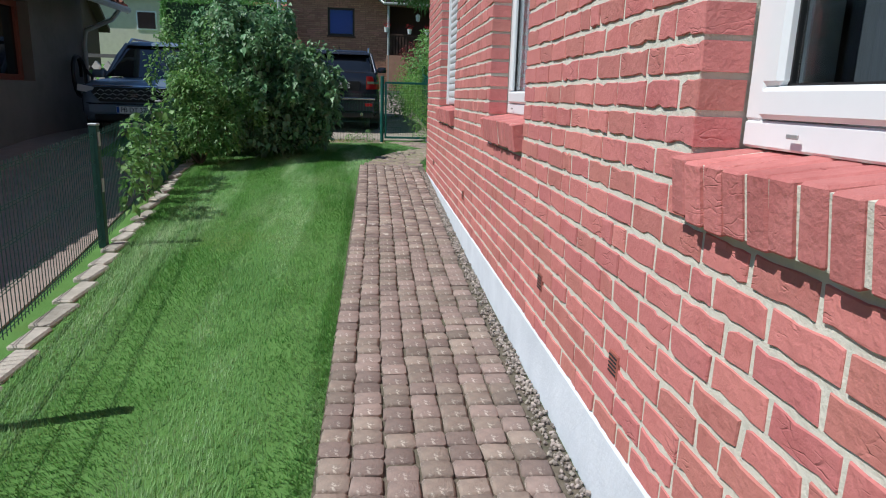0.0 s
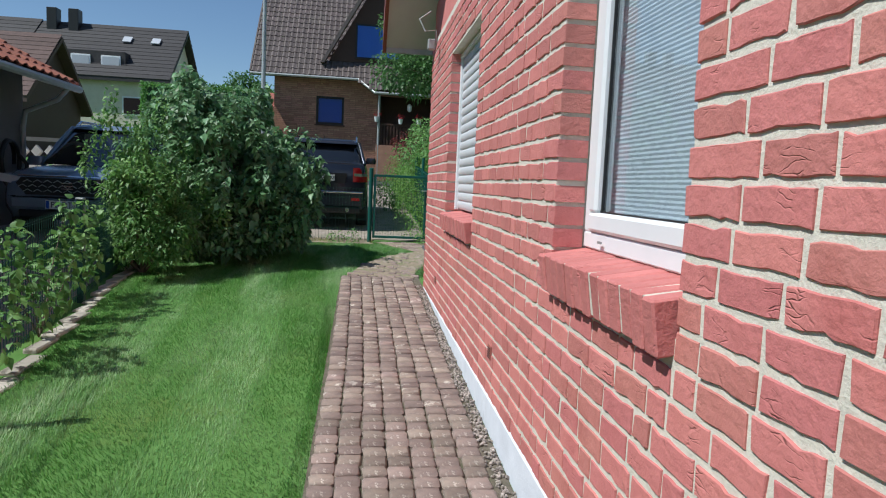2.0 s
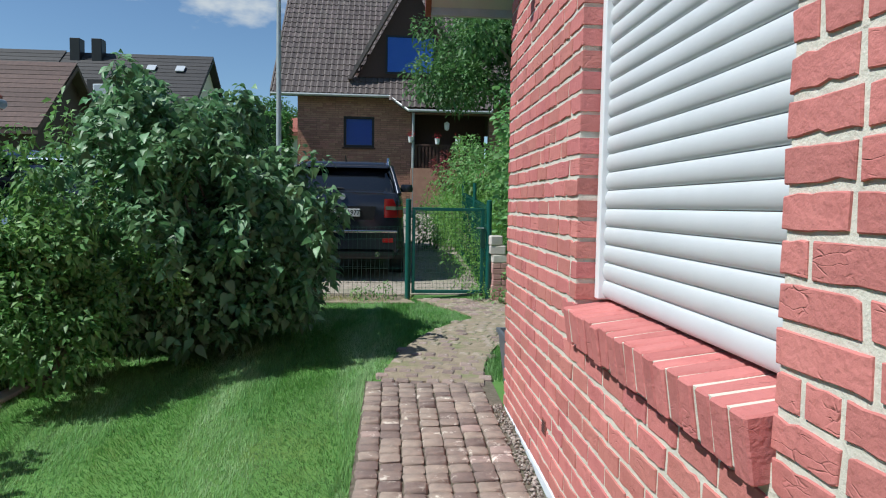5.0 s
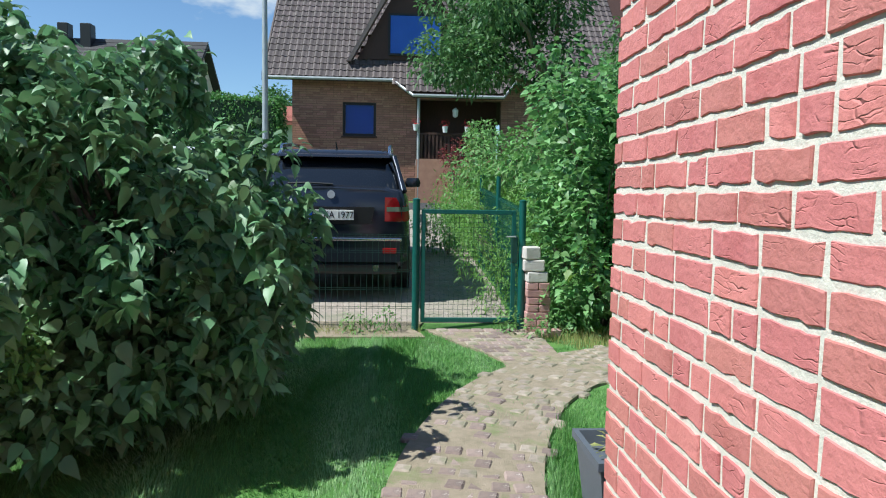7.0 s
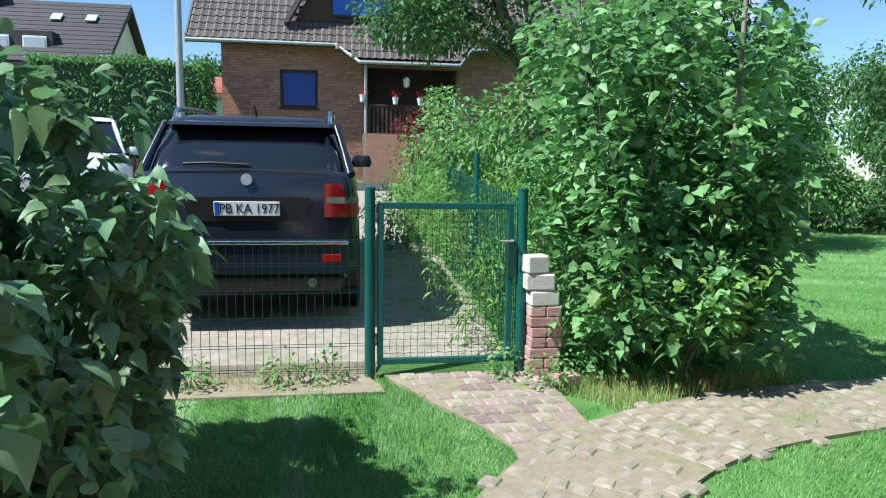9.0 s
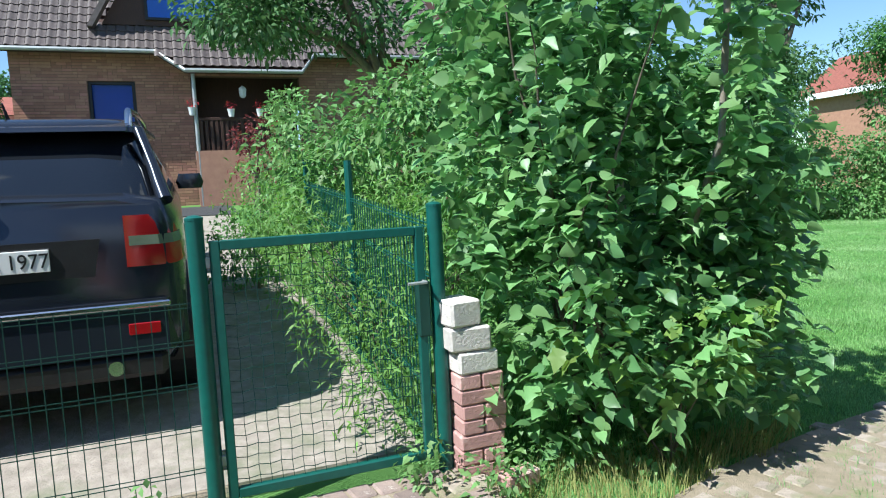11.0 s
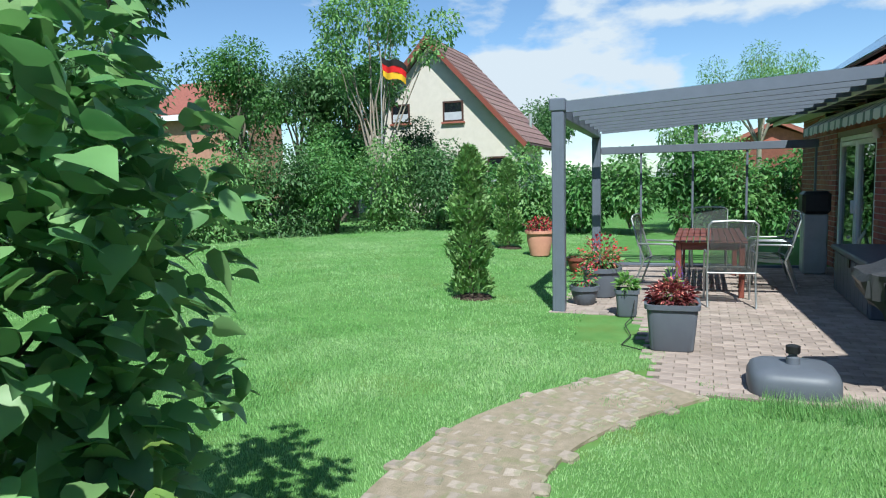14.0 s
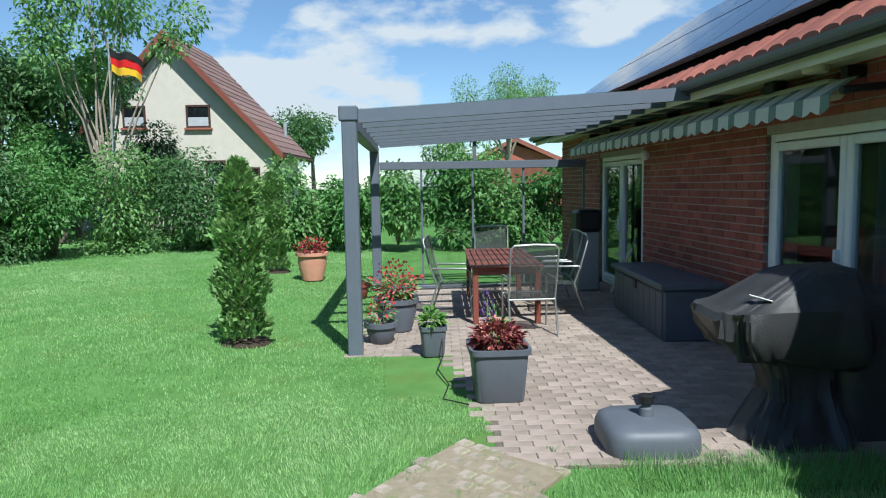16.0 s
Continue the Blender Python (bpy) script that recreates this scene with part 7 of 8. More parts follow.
# cream house beyond the garden
ch_ = thing("cream_house", "cream rendered gabled house with red-brown roof", "house")
CX = 30.3
wins = [(27.63, 28.54, 4.12, 4.98), (25.07, 26.03, 4.08, 4.98), (24.55, 25.35, 1.7, 2.8), (23.2, 24.0, 1.2, 2.5), (27.6, 28.6, 1.5, 2.7)]
part("wall", Geo().box(CX + 0.02, 35, 22.7, 30.6, 0, 3.25).prism([(22.7, 3.251), (30.6, 3.251), (26.6, 7.5)], CX + 0.02, 35, "x"), "render", ch_)
part("roof", Geo().prism([(22.15, 3.0), (26.6, 7.78), (31.05, 3.0), (31.05, 2.82), (26.6, 7.58), (22.15, 2.82)], CX - 0.45, 35.4, "x"), "brown_tile", ch_)
sl2 = math.atan2(4.78, 4.45)
for side_ in (1, -1):
    for k in range(17):
        s = k * 0.384
        y = 26.6 - side_ * (4.45 - s * math.cos(sl2))
        m = Matrix.Translation((0, y, 3.02 + s * math.sin(sl2))) @ Matrix.Rotation(side_ * (sl2 - 0.06), 4, "X")
        part("tile_course", Geo().box(CX - 0.48, 35.4, 0 if side_ > 0 else -0.42, 0.42 if side_ > 0 else 0, 0.0, 0.04, m=m), "brown_tile", ch_)
    part("bargeboard", Geo().prism([(26.6 - side_ * 4.45, 2.72), (26.6, 7.48), (26.6, 7.76), (26.6 - side_ * 4.45, 3.0)], CX - 0.50, CX - 0.452, "x"), "wood_red", ch_, "brown bargeboard")
for a, b, z0, z1 in wins:
    w = part("window", Geo().box(CX - 0.03, CX + 0.019, a, b, z0, z0 + 0.08).box(CX - 0.03, CX + 0.019, a, b, z1 - 0.08, z1).box(CX - 0.03, CX + 0.019, a, a + 0.08, z0 + 0.08, z1 - 0.08).box(CX - 0.03, CX + 0.019, b - 0.08, b, z0 + 0.08, z1 - 0.08), "wood_dark", ch_, "dark brown window frame")
    part("pane", Geo().box(CX - 0.01, CX + 0.018, a + 0.08, b - 0.08, z0 + 0.08, z1 - 0.08), "car_glass", w)
    part("half_blind", Geo().box(CX - 0.02, CX - 0.011, a + 0.08, b - 0.08, z0 + 0.08, z0 + 0.42), "blind_grey", w, "grey half-height blind")
    part("sill", Geo().box(CX - 0.12, CX + 0.019, a - 0.06, b + 0.06, z0 - 0.07, z0 - 0.001), "red_tile", w)
part("downpipe", Geo().tube([(CX - 0.3, 22.2, 2.8), (CX - 0.05, 22.6, 2.4), (CX - 0.05, 22.66, 0)], 0.05, 8), "wood_dark", ch_)
part("gutter", Geo().tube([(CX - 0.45, 22.1, 2.92), (35.4, 22.1, 2.92)], 0.07, 8), "wood_dark", ch_)
part("chimney_pipe", Geo().tube([(34, 23.0, 3.6), (34, 23.0, 4.6)], 0.08, 8), "zinc", ch_)
rh = far_house("red_roofed_house", "brick house with orange-red roof beyond the trees", 44, 52, 8.5, 14.6, 0, 2.9, 4.2, 0, "red_tile", "dark_brick", [])
rh2 = far_house("red_roofed_house", "brick house with orange-red roof beyond the trees", 36, 42, 42.6, 48, 0, 6.2, 8.2, 0, "red_tile", "far_brick", [(37, 38.2, 3.6, 5.0)], axis="y")
part("fascia", Geo().box(35.40, 35.48, 42.1, 48.5, 5.62, 5.96), "white", rh2, "white eave board")

# flag on its pole
fl = thing("flag", "black, red and gold striped flag hanging from a pole", "flag")
part("pole", Geo().tube([(21.0, 24.5, 0.1), (21.0, 24.45, 3.0), (21.0, 24.4, 5.5)], [0.025, 0.02, 0.015], 8), "zinc", fl)
for k, mt in enumerate(("flag_black", "flag_red", "flag_gold")):
    rows_ = []
    for i in range(15):
        q = i / 14
        y = 24.38 - q * 0.80
        sag = -0.30 * q - 0.06 * math.sin(q * 7)
        x = 21.0 + 0.07 * math.sin(q * 9 + k * 0.5)
        rows_.append([(x, y, 5.28 - k * 0.19 + sag), (x + 0.01, y, 5.28 - (k + 1) * 0.19 + sag), (x + 0.02, y, 5.28 - (k + 1) * 0.19 + sag), (x + 0.01, y, 5.28 - k * 0.19 + sag)])
    part("stripe", Geo().loft(rows_), mt, fl, {"flag_black": "black band", "flag_red": "red band", "flag_gold": "gold band"}[mt], smooth=60)


# ---------------------------------------------------------------- planters
def square_planter(x, y, w, h, leaf_mix, label, seed, rz=0.0):
    t = thing("planter", label, "planter", at=(x, y, T0), rz=rz)
    def ring(s, z):
        out = []
        for j in range(32):
            a = 2 * math.pi * (j + 0.5) / 32
            e = 0.28
            out.append((s * math.copysign(abs(math.cos(a)) ** e, math.cos(a)), s * math.copysign(abs(math.sin(a)) ** e, math.sin(a)), z))
        return out
    hw_ = w / 2
    part("tub", Geo().loft([ring(hw_ * 0.74, 0), ring(hw_ * 0.80, 0.02), ring(hw_ * 0.93, h * 0.85), ring(hw_ * 0.93, h - 0.05), ring(hw_ * 1.02, h - 0.045), ring(hw_ * 1.03, h), ring(hw_ * 0.93, h), ring(hw_ * 0.90, h - 0.05), ring(0.02, h - 0.05)]), "planter", t, smooth=35)
    part("soil", Geo().loft([ring(hw_ * 0.895, h - 0.049), ring(hw_ * 0.85, h - 0.035), ring(0.03, h - 0.02)]), "soil", t)
    for k, (mt, n, size, zz, rr, sh) in enumerate(leaf_mix):
        p, u = crown_points([(0, 0, h + zz, hw_ * rr, hw_ * rr, zz * 0.9 + 0.03)], n, 0.2, seed + k)
        d = u + np.array((0, 0, 0.6))
        o = tagged(new("foliage", leaf_mesh("foliage", p, d, size, mt, sh)), mt.split("_")[-1] + " coloured foliage", kind="stuff")
        o.parent = t
    return t


square_planter(8.98, 15.55, 0.48, 0.44, [("leaf_maroon", 420, 0.075, 0.07, 0.85, "oval"), ("bloom_pink", 130, 0.05, 0.10, 0.7, "oval"), ("leaf_weed", 60, 0.09, 0.13, 0.3, "blade")], "square grey plastic planter with red-leaved plants", 200, 3)
square_planter(10.38, 16.1, 0.27, 0.31, [("leaf_weed", 90, 0.10, 0.05, 0.8, "oval"), ("leaf_fresh", 40, 0.12, 0.08, 0.5, "blade")], "small square grey planter with green seedlings", 210, 8)


def round_pot(x, y, r0, h, mat_name, mix, label, seed, rim=0.02):
    t = thing("flower_pot", label, "flower pot", at=(x, y, gz(x, y) if y > 17 else T0))
    part("pot", Geo().lathe([(r0 * 0.62, 0), (r0 * 0.72, 0.015), (r0 * 0.96, h * 0.6), (r0 * 0.97, h - 0.06), (r0 + rim, h - 0.055), (r0 + rim, h), (r0 * 0.9, h), (r0 * 0.88, h - 0.05), (0.01, h - 0.05)], n=28), mat_name, t, smooth=40)
    part("soil", Geo().lathe([(r0 * 0.875, h - 0.049), (r0 * 0.5, h - 0.03), (0.01, h - 0.03)], n=20), "soil", t)
    for k, (mt, n, size, zz, rr, sh) in enumerate(mix):
        p, u = crown_points([(0, 0, h + zz, r0 * rr, r0 * rr, zz + 0.03)], n, 0.2, seed + k)
        o = tagged(new("blossom", leaf_mesh("blossom", p, u + np.array((0, 0, 0.5)), size, mt, sh)), mt.split("_")[-1] + " coloured flowers and leaves", kind="stuff")
        o.parent = t
    return t


round_pot(11.55, 16.55, 0.25, 0.40, "planter", [("leaf_fresh", 260, 0.09, 0.10, 1.0, "oval"), ("bloom_red", 210, 0.06, 0.20, 1.15, "oval"), ("bloom_pink", 120, 0.06, 0.16, 1.0, "oval")], "round dark grey pot with red and pink flowers", 220)
round_pot(10.95, 16.68, 0.17, 0.24, "planter", [("leaf_fresh", 110, 0.07, 0.08, 1.0, "oval"), ("bloom_red", 70, 0.05, 0.14, 0.9, "oval")], "low grey pot with red flowers", 230)
round_pot(15.9, 18.4, 0.27, 0.52, "terracotta", [("leaf_maroon", 200, 0.07, 0.08, 1.1, "oval"), ("bloom_red", 240, 0.05, 0.12, 1.1, "oval")], "ringed terracotta pot with red flowers", 240, 0.03)
round_pot(13.95, 17.3, 0.16, 0.24, "wood_red", [("leaf_fresh", 60, 0.06, 0.05, 0.9, "oval")], "small brown glazed pot", 250)
vio = thing("violet_flowers", "upright violet flower spike beside the planter", "flower")
p, u = crown_points([(10.2, 15.55, 0.30, 0.07, 0.07, 0.28)], 160, 0.1, 260)
o = new("blossom", leaf_mesh("blossom", p, u + np.array((0, 0, 1)), 0.03, "bloom_violet"))
o.parent = vio
part("stem", Geo().tube([(10.2, 15.56, T0), (10.2, 15.55, 0.5)], 0.006, 6), "leaf_fresh", vio)

# odds and ends by the glass screen
gr = thing("kettle_grill", "black box grill standing by the glass screen", "grill")
part("hood", Geo().box(14.2, 14.7, 13.45, 13.85, 0.85, 1.2, 0.05), "black", gr)
part("cabinet", Geo().box(14.25, 14.65, 13.48, 13.82, T0, 0.849, 0.02), "zinc", gr, "pale grey cabinet")
fc = thing("folding_chair", "folded pale garden chair leaning on the wall", "chair")
for s in (0.0, 0.4):
    part("leg", Geo().tube([(14.0 + s * 0.2, 13.35 + 0.0, T0), (13.85 + s * 0.2, 13.0, 0.75)], 0.014, 6), "cream", fc)
for k in range(4):
    part("slat", Geo().box(13.84 + k * 0.04, 13.95 + k * 0.04, 13.05 + k * 0.06, 13.09 + k * 0.06, 0.1 + k * 0.13, 0.14 + k * 0.13, 0.004), "cream", fc)
cu = Geo().tube([(8.75, 15.8, -0.085), (8.9, 16.0, -0.085), (9.3, 15.95, -0.085), (9.7, 16.05, -0.06), (10.1, 16.0, -0.05), (10.25, 16.0, 0.1)], 0.006, 6)
thing("garden_cable", "thin black cable lying between the planters", "cable", cu, "black")
tub = thing("planter_trough", "grey plastic trough with dry plants at the house corner", "planter", at=(1.76, 12.83, gz(1.76, 12.83) - 0.01))
part("tub", Geo().loft([[(sx * q, sy * q, z) for sx, sy in ((-1, -1), (1, -1), (1, 1), (-1, 1))] for q, z in ((0.145, 0), (0.19, 0.40), (0.205, 0.40), (0.205, 0.435), (0.18, 0.435), (0.17, 0.37), (0.01, 0.37))]), "planter", tub)
p, u = crown_points([(0, 0, 0.40, 0.15, 0.15, 0.10)], 160, 0.2, 270)
tagged(new("plant", leaf_mesh("plant", p, u, 0.06, "dry", "blade")), "dry thin leaves", kind="stuff").parent = tub
thing("garden_ornament", "white weathered plaster ornament standing in the grass", "ornament", Geo().lathe([(0.06, 0), (0.065, 0.02), (0.05, 0.10), (0.058, 0.20), (0.05, 0.28), (0.034, 0.32), (0.05, 0.36), (0.052, 0.39), (0.034, 0.425), (0.005, 0.435)], (1.80, 13.12, gz(1.8, 13.12) - 0.01), 18, (1.0, 0.8)), "white", smooth=60)
fl_rnd = random.Random(77)
for k in range(16):
    x, y = fl_rnd.uniform(1.75, 2.5), fl_rnd.uniform(13.2, 14.3)
    if x < 1.75 + 0.5 * (y - 13.2):
        x += 0.35
    hh, zz = fl_rnd.uniform(0.22, 0.40), gz(x, y) - 0.01
    w = thing("wild_flower", "thin-stemmed wild flower with a faded violet head", "flower", group="wild flowers by the corner")
    dx, dy = fl_rnd.uniform(-0.06, 0.06), fl_rnd.uniform(-0.06, 0.06)
    part("stem", Geo().tube([(x, y, zz), (x + dx * 0.4, y + dy * 0.4, zz + hh * 0.6), (x + dx, y + dy, zz + hh)], 0.0022, 5), "dry", w)
    part("head", Geo().lathe([(0.003, -0.012), (0.011, -0.006), (0.015, 0.004), (0.012, 0.014), (0.004, 0.02)], (x + dx, y + dy, zz + hh), 9), "faded_bloom", w, "faded violet-brown head")
sat = thing("eave_bracket", "grey metal bracket with cable under the eave", "bracket", Geo().tube([(1.42, 11.75, 2.95), (1.30, 11.7, 2.85), (1.36, 11.66, 2.72), (1.48, 11.7, 2.75), (1.49, 11.72, 2.6)], 0.008, 6).box(1.40, 1.48, 11.70, 11.79, 2.55, 2.66, 0.01), "zinc")

# the back garden lies turned about the lilac
GARDEN = (3.0, 16.5, -4.5)


def middle(ob):
    """Middle of a thing's plan."""
    cs = [o.matrix_world @ Vector(c) for o in (ob, *ob.children_recursive) if o.type == "MESH" for c in o.bound_box]
    return [(min(c[k] for c in cs) + max(c[k] for c in cs)) / 2 for k in (0, 1)] if cs else [-99, 0]


bpy.context.view_layer.update()
for ob in [ob for ob in scene.collection.all_objects if ob.parent is None and ob.name.split(".")[0] not in ("ground", "road", "wall_south", "brick_house")]:
    x, y = middle(ob)
    if x > 6.0:
        turned([ob], *GARDEN)
        if y > 17.2:
            # keep it on the sloping lawn
            dx, dy, a = x - GARDEN[0], y - GARDEN[1], radians(GARDEN[2])
            lift = gz(GARDEN[0] + dx * math.cos(a) - dy * math.sin(a), GARDEN[1] + dx * math.sin(a) + dy * math.cos(a)) - gz(x, y)
            ob.matrix_basis = Matrix.Translation((0, 0, lift)) @ ob.matrix_basis

# ---------------------------------------------------------------- grass
def in_path(x, y):
    """Whether a place is on one of the paved surfaces."""
    m = (x > 0.53) & (x < 1.6) & (y < 13.0)
    for a, b in zip(CURVE[:-1], CURVE[1:]):
        a, b = np.array(a), np.array(b)
        t = np.clip(((x - a[0]) * (b[0] - a[0]) + (y - a[1]) * (b[1] - a[1])) / ((b - a) @ (b - a)), 0, 1)
        m |= np.hypot(x - a[0] - t * (b[0] - a[0]), y - a[1] - t * (b[1] - a[1])) < 0.40 + 0.05 * np.sin(x * 9 + 2 * np.sin(y * 5)) * np.sin(y * 11) + 0.03 * np.sin(x * 31) * np.sin(y * 27)
    m |= (x > gate_left(y) + 0.04 * np.sin(y * 13)) & (x < np.interp(y, [15.4, 16.1, 16.9], [2.6, 2.42, 2.1]) + 0.05 * np.sin(y * 9)) & (y > 15.1)
    dx, dy = x - GARDEN[0], y - GARDEN[1]
    ca, sa = math.cos(radians(GARDEN[2])), math.sin(radians(GARDEN[2]))
    tx, ty = GARDEN[0] + dx * ca + dy * sa, GARDEN[1] - dx * sa + dy * ca
    m |= (tx > 7.68) & (ty < 15.60 + 0.16 * np.clip(tx - 8.4, 0, 9) + 0.06 * np.sin(tx * 7)) | (tx > 10.46) & (ty < 16.9) & (tx < 15.2)
    m |= (x > WX - 0.05) & (y < 12.5)
    m |= (x > -2.7) & (x < 1.0) & (y > 16.66 + 0.06 * np.sin(x * 6))
    return m


def stripe(x, y):
    """Runs across the mower's lanes: straight beside the house, curved in the back garden."""
    return np.where(x < 0.6, x + 0.04 * y, np.hypot(x - 6.0, y - 13.0))


def grass(name, x0, x1, y0, y1, n, h, w, material, cond, label, inside=False, spin=False):
    x, y = rng.uniform(x0, x1, n), rng.uniform(y0, y1, n)
    ok = cond(x, y) & ((in_path(x, y) == inside) | spin)
    x, y = x[ok], y[ok]
    n = len(x)
    z = ground_z(x, y) - 0.012
    a, ln = rng.uniform(0, 6.28, n), rng.uniform(0, 0.6, n)
    hh = h * rng.uniform(0.5, 1.3, n)
    # the mower laid the blades over in turn, up and down its stripes
    laid = np.where(x < 0.6, 0.75, 0.22) * np.tanh(3 * np.sin(2 * np.pi * (stripe(x, y) + 0.06 * np.sin(y * 1.1)) / 0.9))
    patch = 0.8 + 0.35 * np.sin(x * 1.7 + 1.3 * np.sin(y * 0.9)) * np.sin(y * 1.3)
    hh *= np.clip(patch, 0.6, 1.25)
    v = np.empty((n, 3, 3))
    c, s = np.cos(a), np.sin(a)
    for k, sg in ((0, -1), (1, 1)):
        v[:, k] = np.stack([x - s * w * sg, y + c * w * sg, z], 1)
    v[:, 2] = np.stack([x + c * ln * hh, y + (s * ln + laid) * hh, z + hh * (1 - 0.15 * np.abs(laid))], 1)
    ob = new(name, raw_mesh(name, v.reshape(-1, 3), np.arange(3 * n).reshape(-1, 3), material))
    if spin:
        turned([ob], *GARDEN)
    return tagged(ob, label, "grass", kind="stuff")


fx = lambda y: -1.17 - 0.138 * (y - 6.0) + 0.16
grass("grass", -3, 0.58, 2.5, 17.0, 360000, 0.038, 0.0026, "grass", lambda x, y: x > fx(y), "short mown bright green lawn grass")
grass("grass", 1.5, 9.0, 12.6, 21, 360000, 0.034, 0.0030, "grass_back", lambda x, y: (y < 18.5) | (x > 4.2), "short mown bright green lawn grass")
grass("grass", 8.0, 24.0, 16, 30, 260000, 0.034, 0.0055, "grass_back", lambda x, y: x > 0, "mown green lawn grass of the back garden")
grass("grass", 0.5, 1.7, 13.2, 17.0, 26000, 0.05, 0.0030, "grass", lambda x, y: x > 0, "short mown bright green lawn grass")
grass("long_grass", 1.9, 4.0, 16.1, 16.75, 2600, 0.17, 0.003, "dry", lambda x, y: x > 2.1, "dry yellowish grass tufts beside the path")
grass("long_grass", -2.6, 0.98, 16.7, 17.15, 2600, 0.10, 0.003, "dry", lambda x, y: np.sin(x * 5 + 2 * np.sin(y * 9)) > 0.1, "dry grass tufts under the fence", True)
grass("long_grass", 0.44, 0.58, 3, 13.2, 9000, 0.06, 0.003, "grass", lambda x, y: x > 0, "ragged grass at the path edge")
grass("long_grass", 1.5, 1.95, 12.2, 14.3, 2600, 0.15, 0.003, "grass", lambda x, y: x > 0, "long grass tufts at the house corner")
grass("long_grass", 7.2, 8.6, 13.0, 14.4, 2500, 0.16, 0.003, "grass", lambda x, y: x < 7.7, "long grass tufts at the terrace edge", spin=True)

grass("long_grass", 7.25, 7.75, 13.3, 14.9, 2600, 0.11, 0.003, "grass", lambda x, y: x < 7.72, "grass tufts before the parasol base", spin=True)
clump = lambda x, y: np.sin(x * 7.1 + 2 * np.sin(y * 5.3)) * np.sin(y * 8.7 + 2 * np.sin(x * 4.1)) > 0.3
grass("path_grass", 1.0, 7.8, 13.4, 17.0, 52000, 0.042, 0.0035, "grass", clump, "grass growing in the joints of the garden path", True)
grass("path_grass", 7.5, 9.6, 14.0, 15.9, 2600, 0.03, 0.003, "dry", clump, "grass growing in the joints of the terrace edge", True)
grass("forecourt_grass", -1.6, 2.0, 17.1, 18.1, 5000, 0.07, 0.003, "dry", clump, "dry weeds in the forecourt joints")

# ---------------------------------------------------------------- paving stones and bricks, last
bed = []
for y in np.arange(-2, 13.01, 0.5):
    bed.append([(0.53, y), (0.9, y), (1.2, y), (1.52, y)])
draped("path_bed", bed, "bed", -0.004, "dark sandy mossy bed of the cobbled path", "path")
path = thing("cobbled_path", "brown cobble path along the house wall", "path", kind="structure")
rest = Geo()
cob_mesh = []
for k in range(5):
    g = Geo().box(-0.0585, 0.0585, -0.052, 0.052, -0.045, 0.0, 0.018)
    for i, (a, b, c) in enumerate(g.v):
        g.v[i] = (a + r.uniform(-0.004, 0.004), b + r.uniform(-0.004, 0.004), c + (r.uniform(-0.003, 0.003) if c > -0.03 else 0))
    cob_mesh.append(mesh_of("cobble", g, "cobble", 50))
count = 0
ph = [r.uniform(0, 0.1) for _ in range(7)]
for row in range(int(15.6 / 0.112)):
    for k in range(7):
        y = -1.6 + row * 0.112 + ph[k] * 0.5 + r.uniform(-0.006, 0.006)
        x = 0.605 + k * 0.1275 + r.uniform(-0.005, 0.005) + 0.01 * math.sin(y * 0.8)
        z = gz(x, y) + 0.016 + r.uniform(-0.005, 0.005)
        m = pose(x, y, z, r.uniform(-2, 2), r.uniform(-2, 2), r.uniform(-3, 3))
        if 3.9 < y < 8.4:
            o = new("cobble", cob_mesh[r.randrange(5)])
            o.parent, o.matrix_basis = path, m
        elif y < 12.92:
            me = cob_mesh[r.randrange(5)]
            rest.add([tuple(m @ v.co) for v in me.vertices], [tuple(p.vertices) for p in me.polygons])
ob = part("far_cobbles", rest, "cobble", path, smooth=50)
tagged(ob, "the farther brown cobbles of the path", kind="stuff")
peb = Geo()
for _ in range(2000):
    y = r.uniform(2.5, 12.4)
    x = r.gauss(1.48, 0.025)
    if x > 1.52:
        continue
    s = r.uniform(0.004, 0.012)
    peb.box(-s, s, -s * 0.8, s * 0.8, -s * 0.6, s * 0.6, s * 0.4, m=pose(x, y, gz(x, y) + 0.005, r.uniform(0, 90), r.uniform(0, 90), r.uniform(0, 180)))
thing("pebble_strip", "loose grey-brown pebbles along the plinth", "pebbles", peb, "pebble", kind="stuff")

# curved path of larger pavers
rows, acc = [], 0.0
pts = [Vector((*p, 0)) for p in CURVE]
fine_pts = []
for i in range(len(pts) - 1):
    p0, p1, p2, p3 = pts[max(i - 1, 0)], pts[i], pts[i + 1], pts[min(i + 2, len(pts) - 1)]
    for t in np.linspace(0, 1, 24, endpoint=False):
        fine_pts.append(0.5 * ((2 * p1) + (p2 - p0) * t + (2 * p0 - 5 * p1 + 4 * p2 - p3) * t * t + (3 * p1 - p0 - 3 * p2 + p3) * t ** 3))
stations = [(fine_pts[0], (fine_pts[1] - fine_pts[0]).normalized())]
for a, b in zip(fine_pts[:-1], fine_pts[1:]):
    if (b - stations[-1][0]).length >= 0.118:
        stations.append((b, (b - a).normalized()))
bedrows = [[tuple((p + Vector((-d.y, d.x, 0)) * s)[:2]) for s in (-0.40, 0, 0.40)] for p, d in stations]
draped("gate_path_bed", [[(float(gate_left(y)) + t * (2.2 - float(gate_left(y))), y) for t in (0.0, 0.33, 0.67, 1.0)] for y in np.arange(15.1, 17.05, 0.19)], "sand", 0.009, "sandy bed of the paving before the gate", "path")
draped("garden_path_bed", bedrows, "sand", 0.012, "mossy sandy bed of the curved garden path", "path")
gp = thing("garden_path", "curved path of weathered sandy pavers with grassy joints", "path", kind="structure")
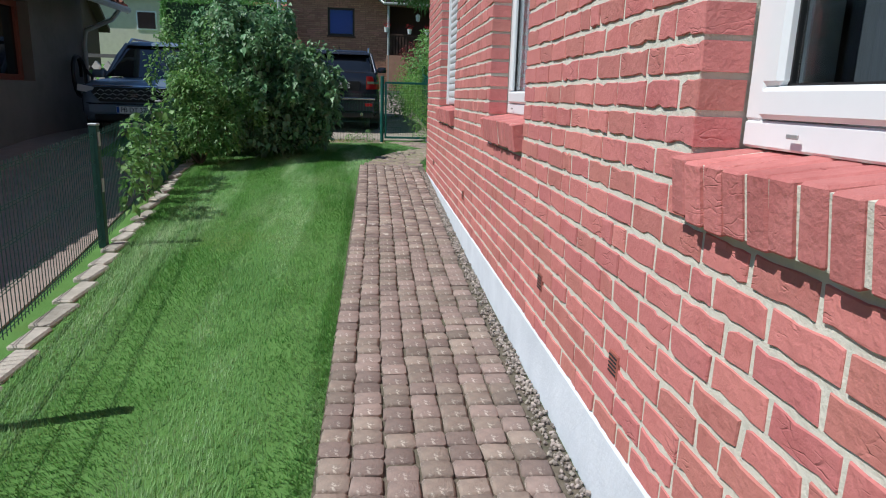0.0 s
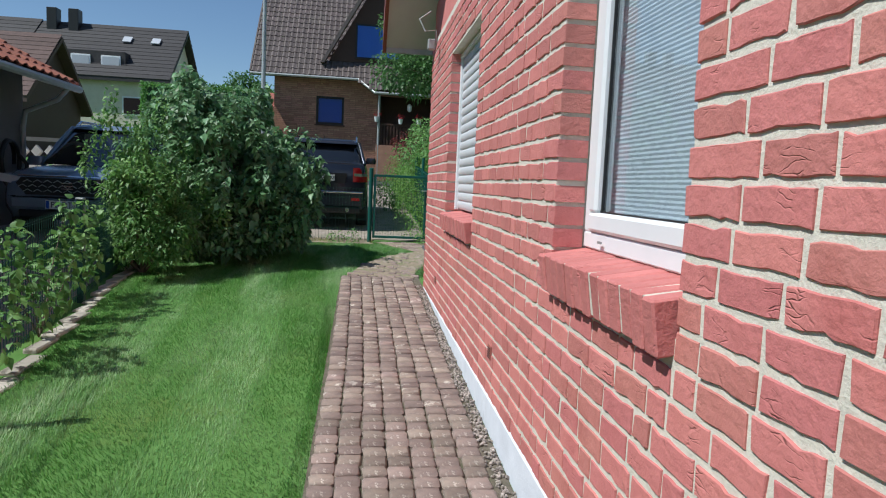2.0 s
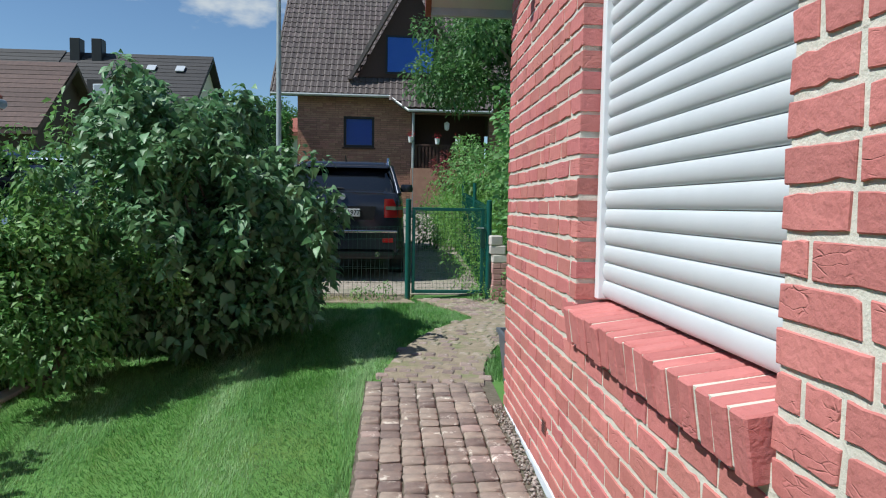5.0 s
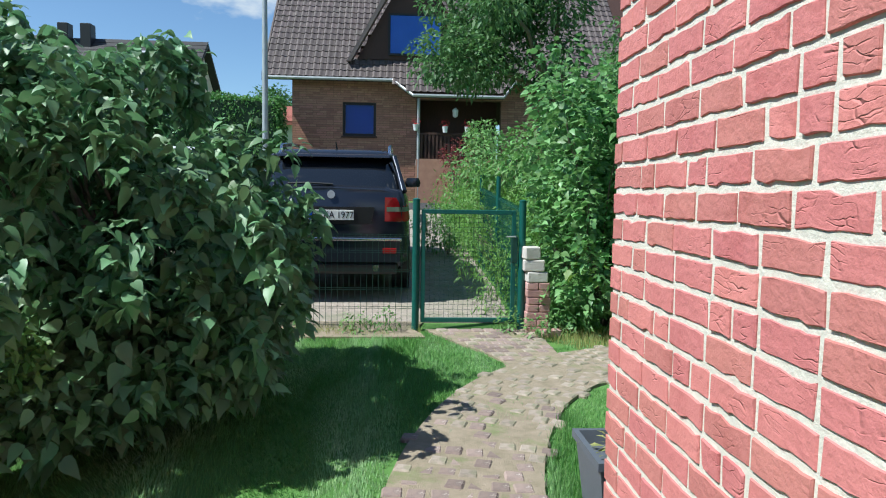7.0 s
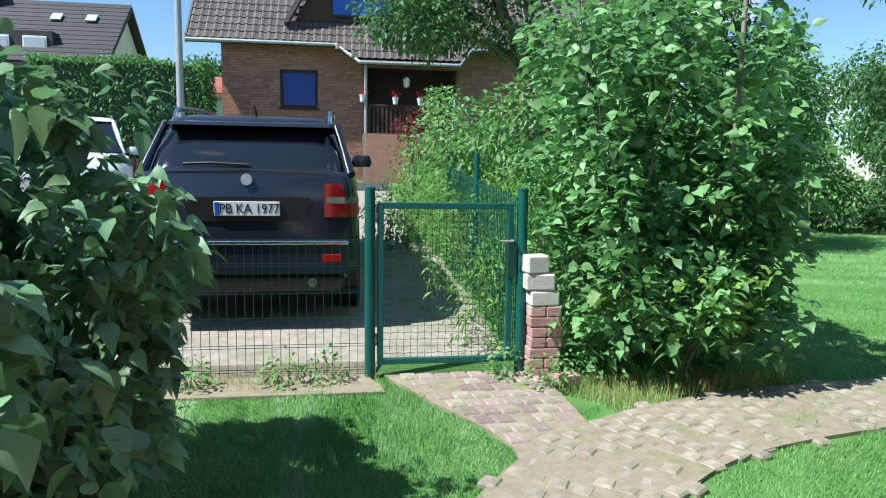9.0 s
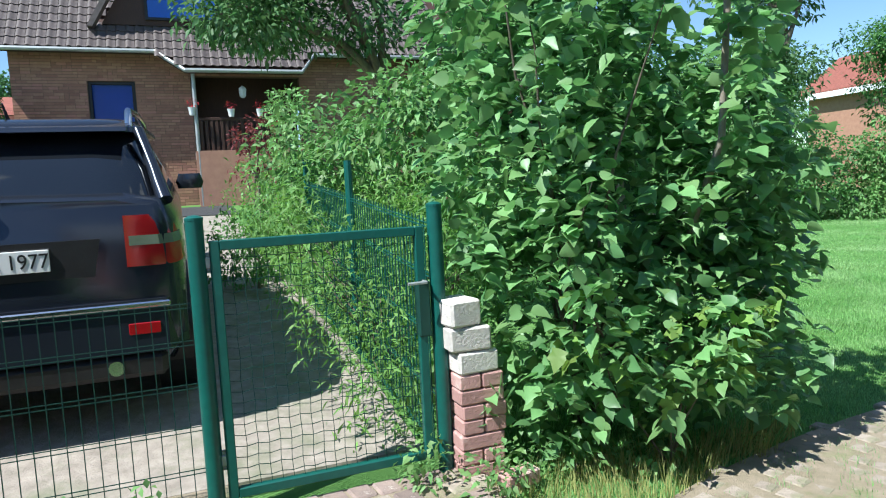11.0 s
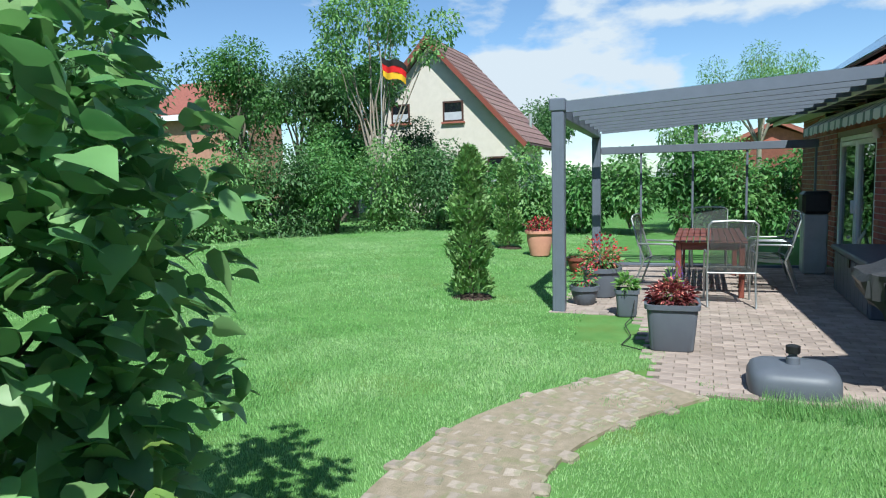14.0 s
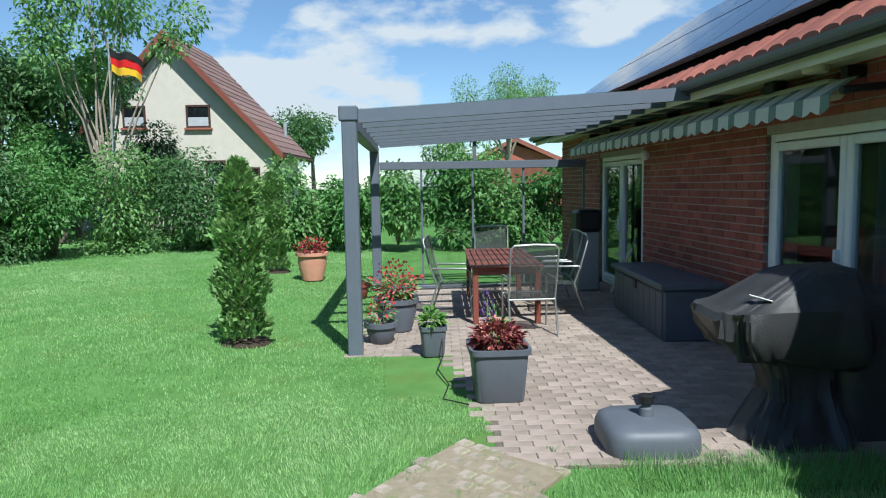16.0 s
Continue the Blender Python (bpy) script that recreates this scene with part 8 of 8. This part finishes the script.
for k, (p, d) in enumerate(stations):
    nrm = Vector((-d.y, d.x, 0))
    a = math.degrees(math.atan2(d.y, d.x))
    for j in range(-4, 5):
        s = (j + (0.5 if k % 2 else 0)) * 0.118 + r.uniform(-0.006, 0.006)
        if abs(s) > 0.40 + 0.05 * math.sin(k * 1.9) or r.random() < (0.10 if k < len(stations) - 8 else 0.18):
            continue
        q = p + nrm * s
        g = Geo().box(-0.054 + r.uniform(0, 0.008), 0.054, -0.054, 0.054 - r.uniform(0, 0.008), -0.05, 0.0, 0.012)
        o = part("paver", g, "cobble" if r.random() < (15.2 - p.y) / 2.0 and p.x < 2.2 else "slab", gp)
        o.matrix_basis = pose(q.x, q.y, gz(q.x, q.y) + 0.018 + r.uniform(-0.010, 0.004), r.uniform(-4, 4), r.uniform(-4, 4), a + r.uniform(-11, 11))
for gxk in range(11):
    for gyk in range(16):
        x, y = 1.02 + gxk * 0.125 + (0.06 if gyk % 2 else 0), 14.75 + gyk * 0.145
        if x > 2.2 or x < gate_left(y) + 0.03 or r.random() < 0.12 or min(math.hypot(x - p.x, y - p.y) for p, d in stations) < 0.5:
            continue
        o = part("paver", Geo().box(-0.057, 0.057, -0.067, 0.067, -0.05, 0, 0.01), "cobble" if r.random() < 0.5 else "slab", gp)
        o.matrix_basis = pose(x, y, gz(x, y) + 0.018 + r.uniform(-0.004, 0.004), 0, 0, r.uniform(-3, 3) + 8)

# terrace: rectangular pavers in staggered rows
ter = thing("terrace_pavement", "weathered grey-pink terrace pavers in staggered rows", "terrace", kind="structure")
base = Geo().box(7.6, 10.4, 12.9, 15.65, -0.2, -0.106).box(10.4, 15.3, 12.9, 16.95, -0.2, -0.106)
part("bed", base, "bed", ter)
tmesh = mesh_of("paver", Geo().box(-0.0485, 0.0485, -0.0985, 0.0985, -0.05, 0, 0.004), "terrace")
restt = Geo()
for i in range(76):
    for j in range(21):
        x = 7.68 + i * 0.101
        y = 12.98 + j * 0.202 + (0.101 if i % 2 else 0)
        if not TERR(x, y):
            continue
        z = -0.098 + r.uniform(-0.003, 0.003)
        m = pose(x, y, z, r.uniform(-0.6, 0.6), r.uniform(-0.6, 0.6), r.uniform(-0.8, 0.8))
        if x < 10.2 and 14.0 < y < 15.9:
            o = new("paver", tmesh)
            o.parent, o.matrix_basis = ter, m
        else:
            restt.add([tuple(m @ v.co) for v in tmesh.vertices], [tuple(p.vertices) for p in tmesh.polygons])
tagged(part("far_pavers", restt, "terrace", ter), "the farther terrace pavers", kind="stuff")
turned([ter], *GARDEN)

# bricks of the painted wall
rest = Geo()
for p, q, z0, z1 in brick_run(Y0, Y1, ZB, ZT, 21):
    if 7.20 < p < 9.1:
        g = Geo()
        brick_geo(g, p, q, z0, z1)
        part("brick", g, "brick", wall_west)
    else:
        brick_geo(rest, p, q, z0, z1)
tagged(part("far_bricks", rest, "brick", wall_west), "the remaining red painted bricks", kind="stuff")

# bricks of the terrace wall
rest = Geo()
z, row = -0.2, 0
while z < 2.52:
    x = 4.9 - (0.125 if row % 2 else 0)
    while x < 17.9:
        a, b = max(x, 4.9), min(x + 0.238, 17.9)
        cuts = [(a, b)]
        for da, db, zt in DOORS:
            if z < zt + 0.003:
                cuts = [c for pq in cuts for c in (((pq[0], min(pq[1], da)), (max(pq[0], db), pq[1])) if not (pq[1] <= da or pq[0] >= db) else (pq,)) if c[1] - c[0] > 0.02]
        for p, q in cuts:
            g = Geo()
            zz1 = z + 0.074
            if 10.11 <= p < 12.4:
                part("brick", Geo().box(p, q, NY - 0.12, NY + r.uniform(-0.002, 0.002), z, zz1, 0.004), "dark_brick", wall_north)
            else:
                rest.box(p, q, NY - 0.12, NY + r.uniform(-0.002, 0.002), z, zz1, 0.004)
        x += 0.25
    z += 0.0865
    row += 1
tagged(part("far_bricks", rest, "dark_brick", wall_north), "the remaining dark red bricks", kind="stuff")
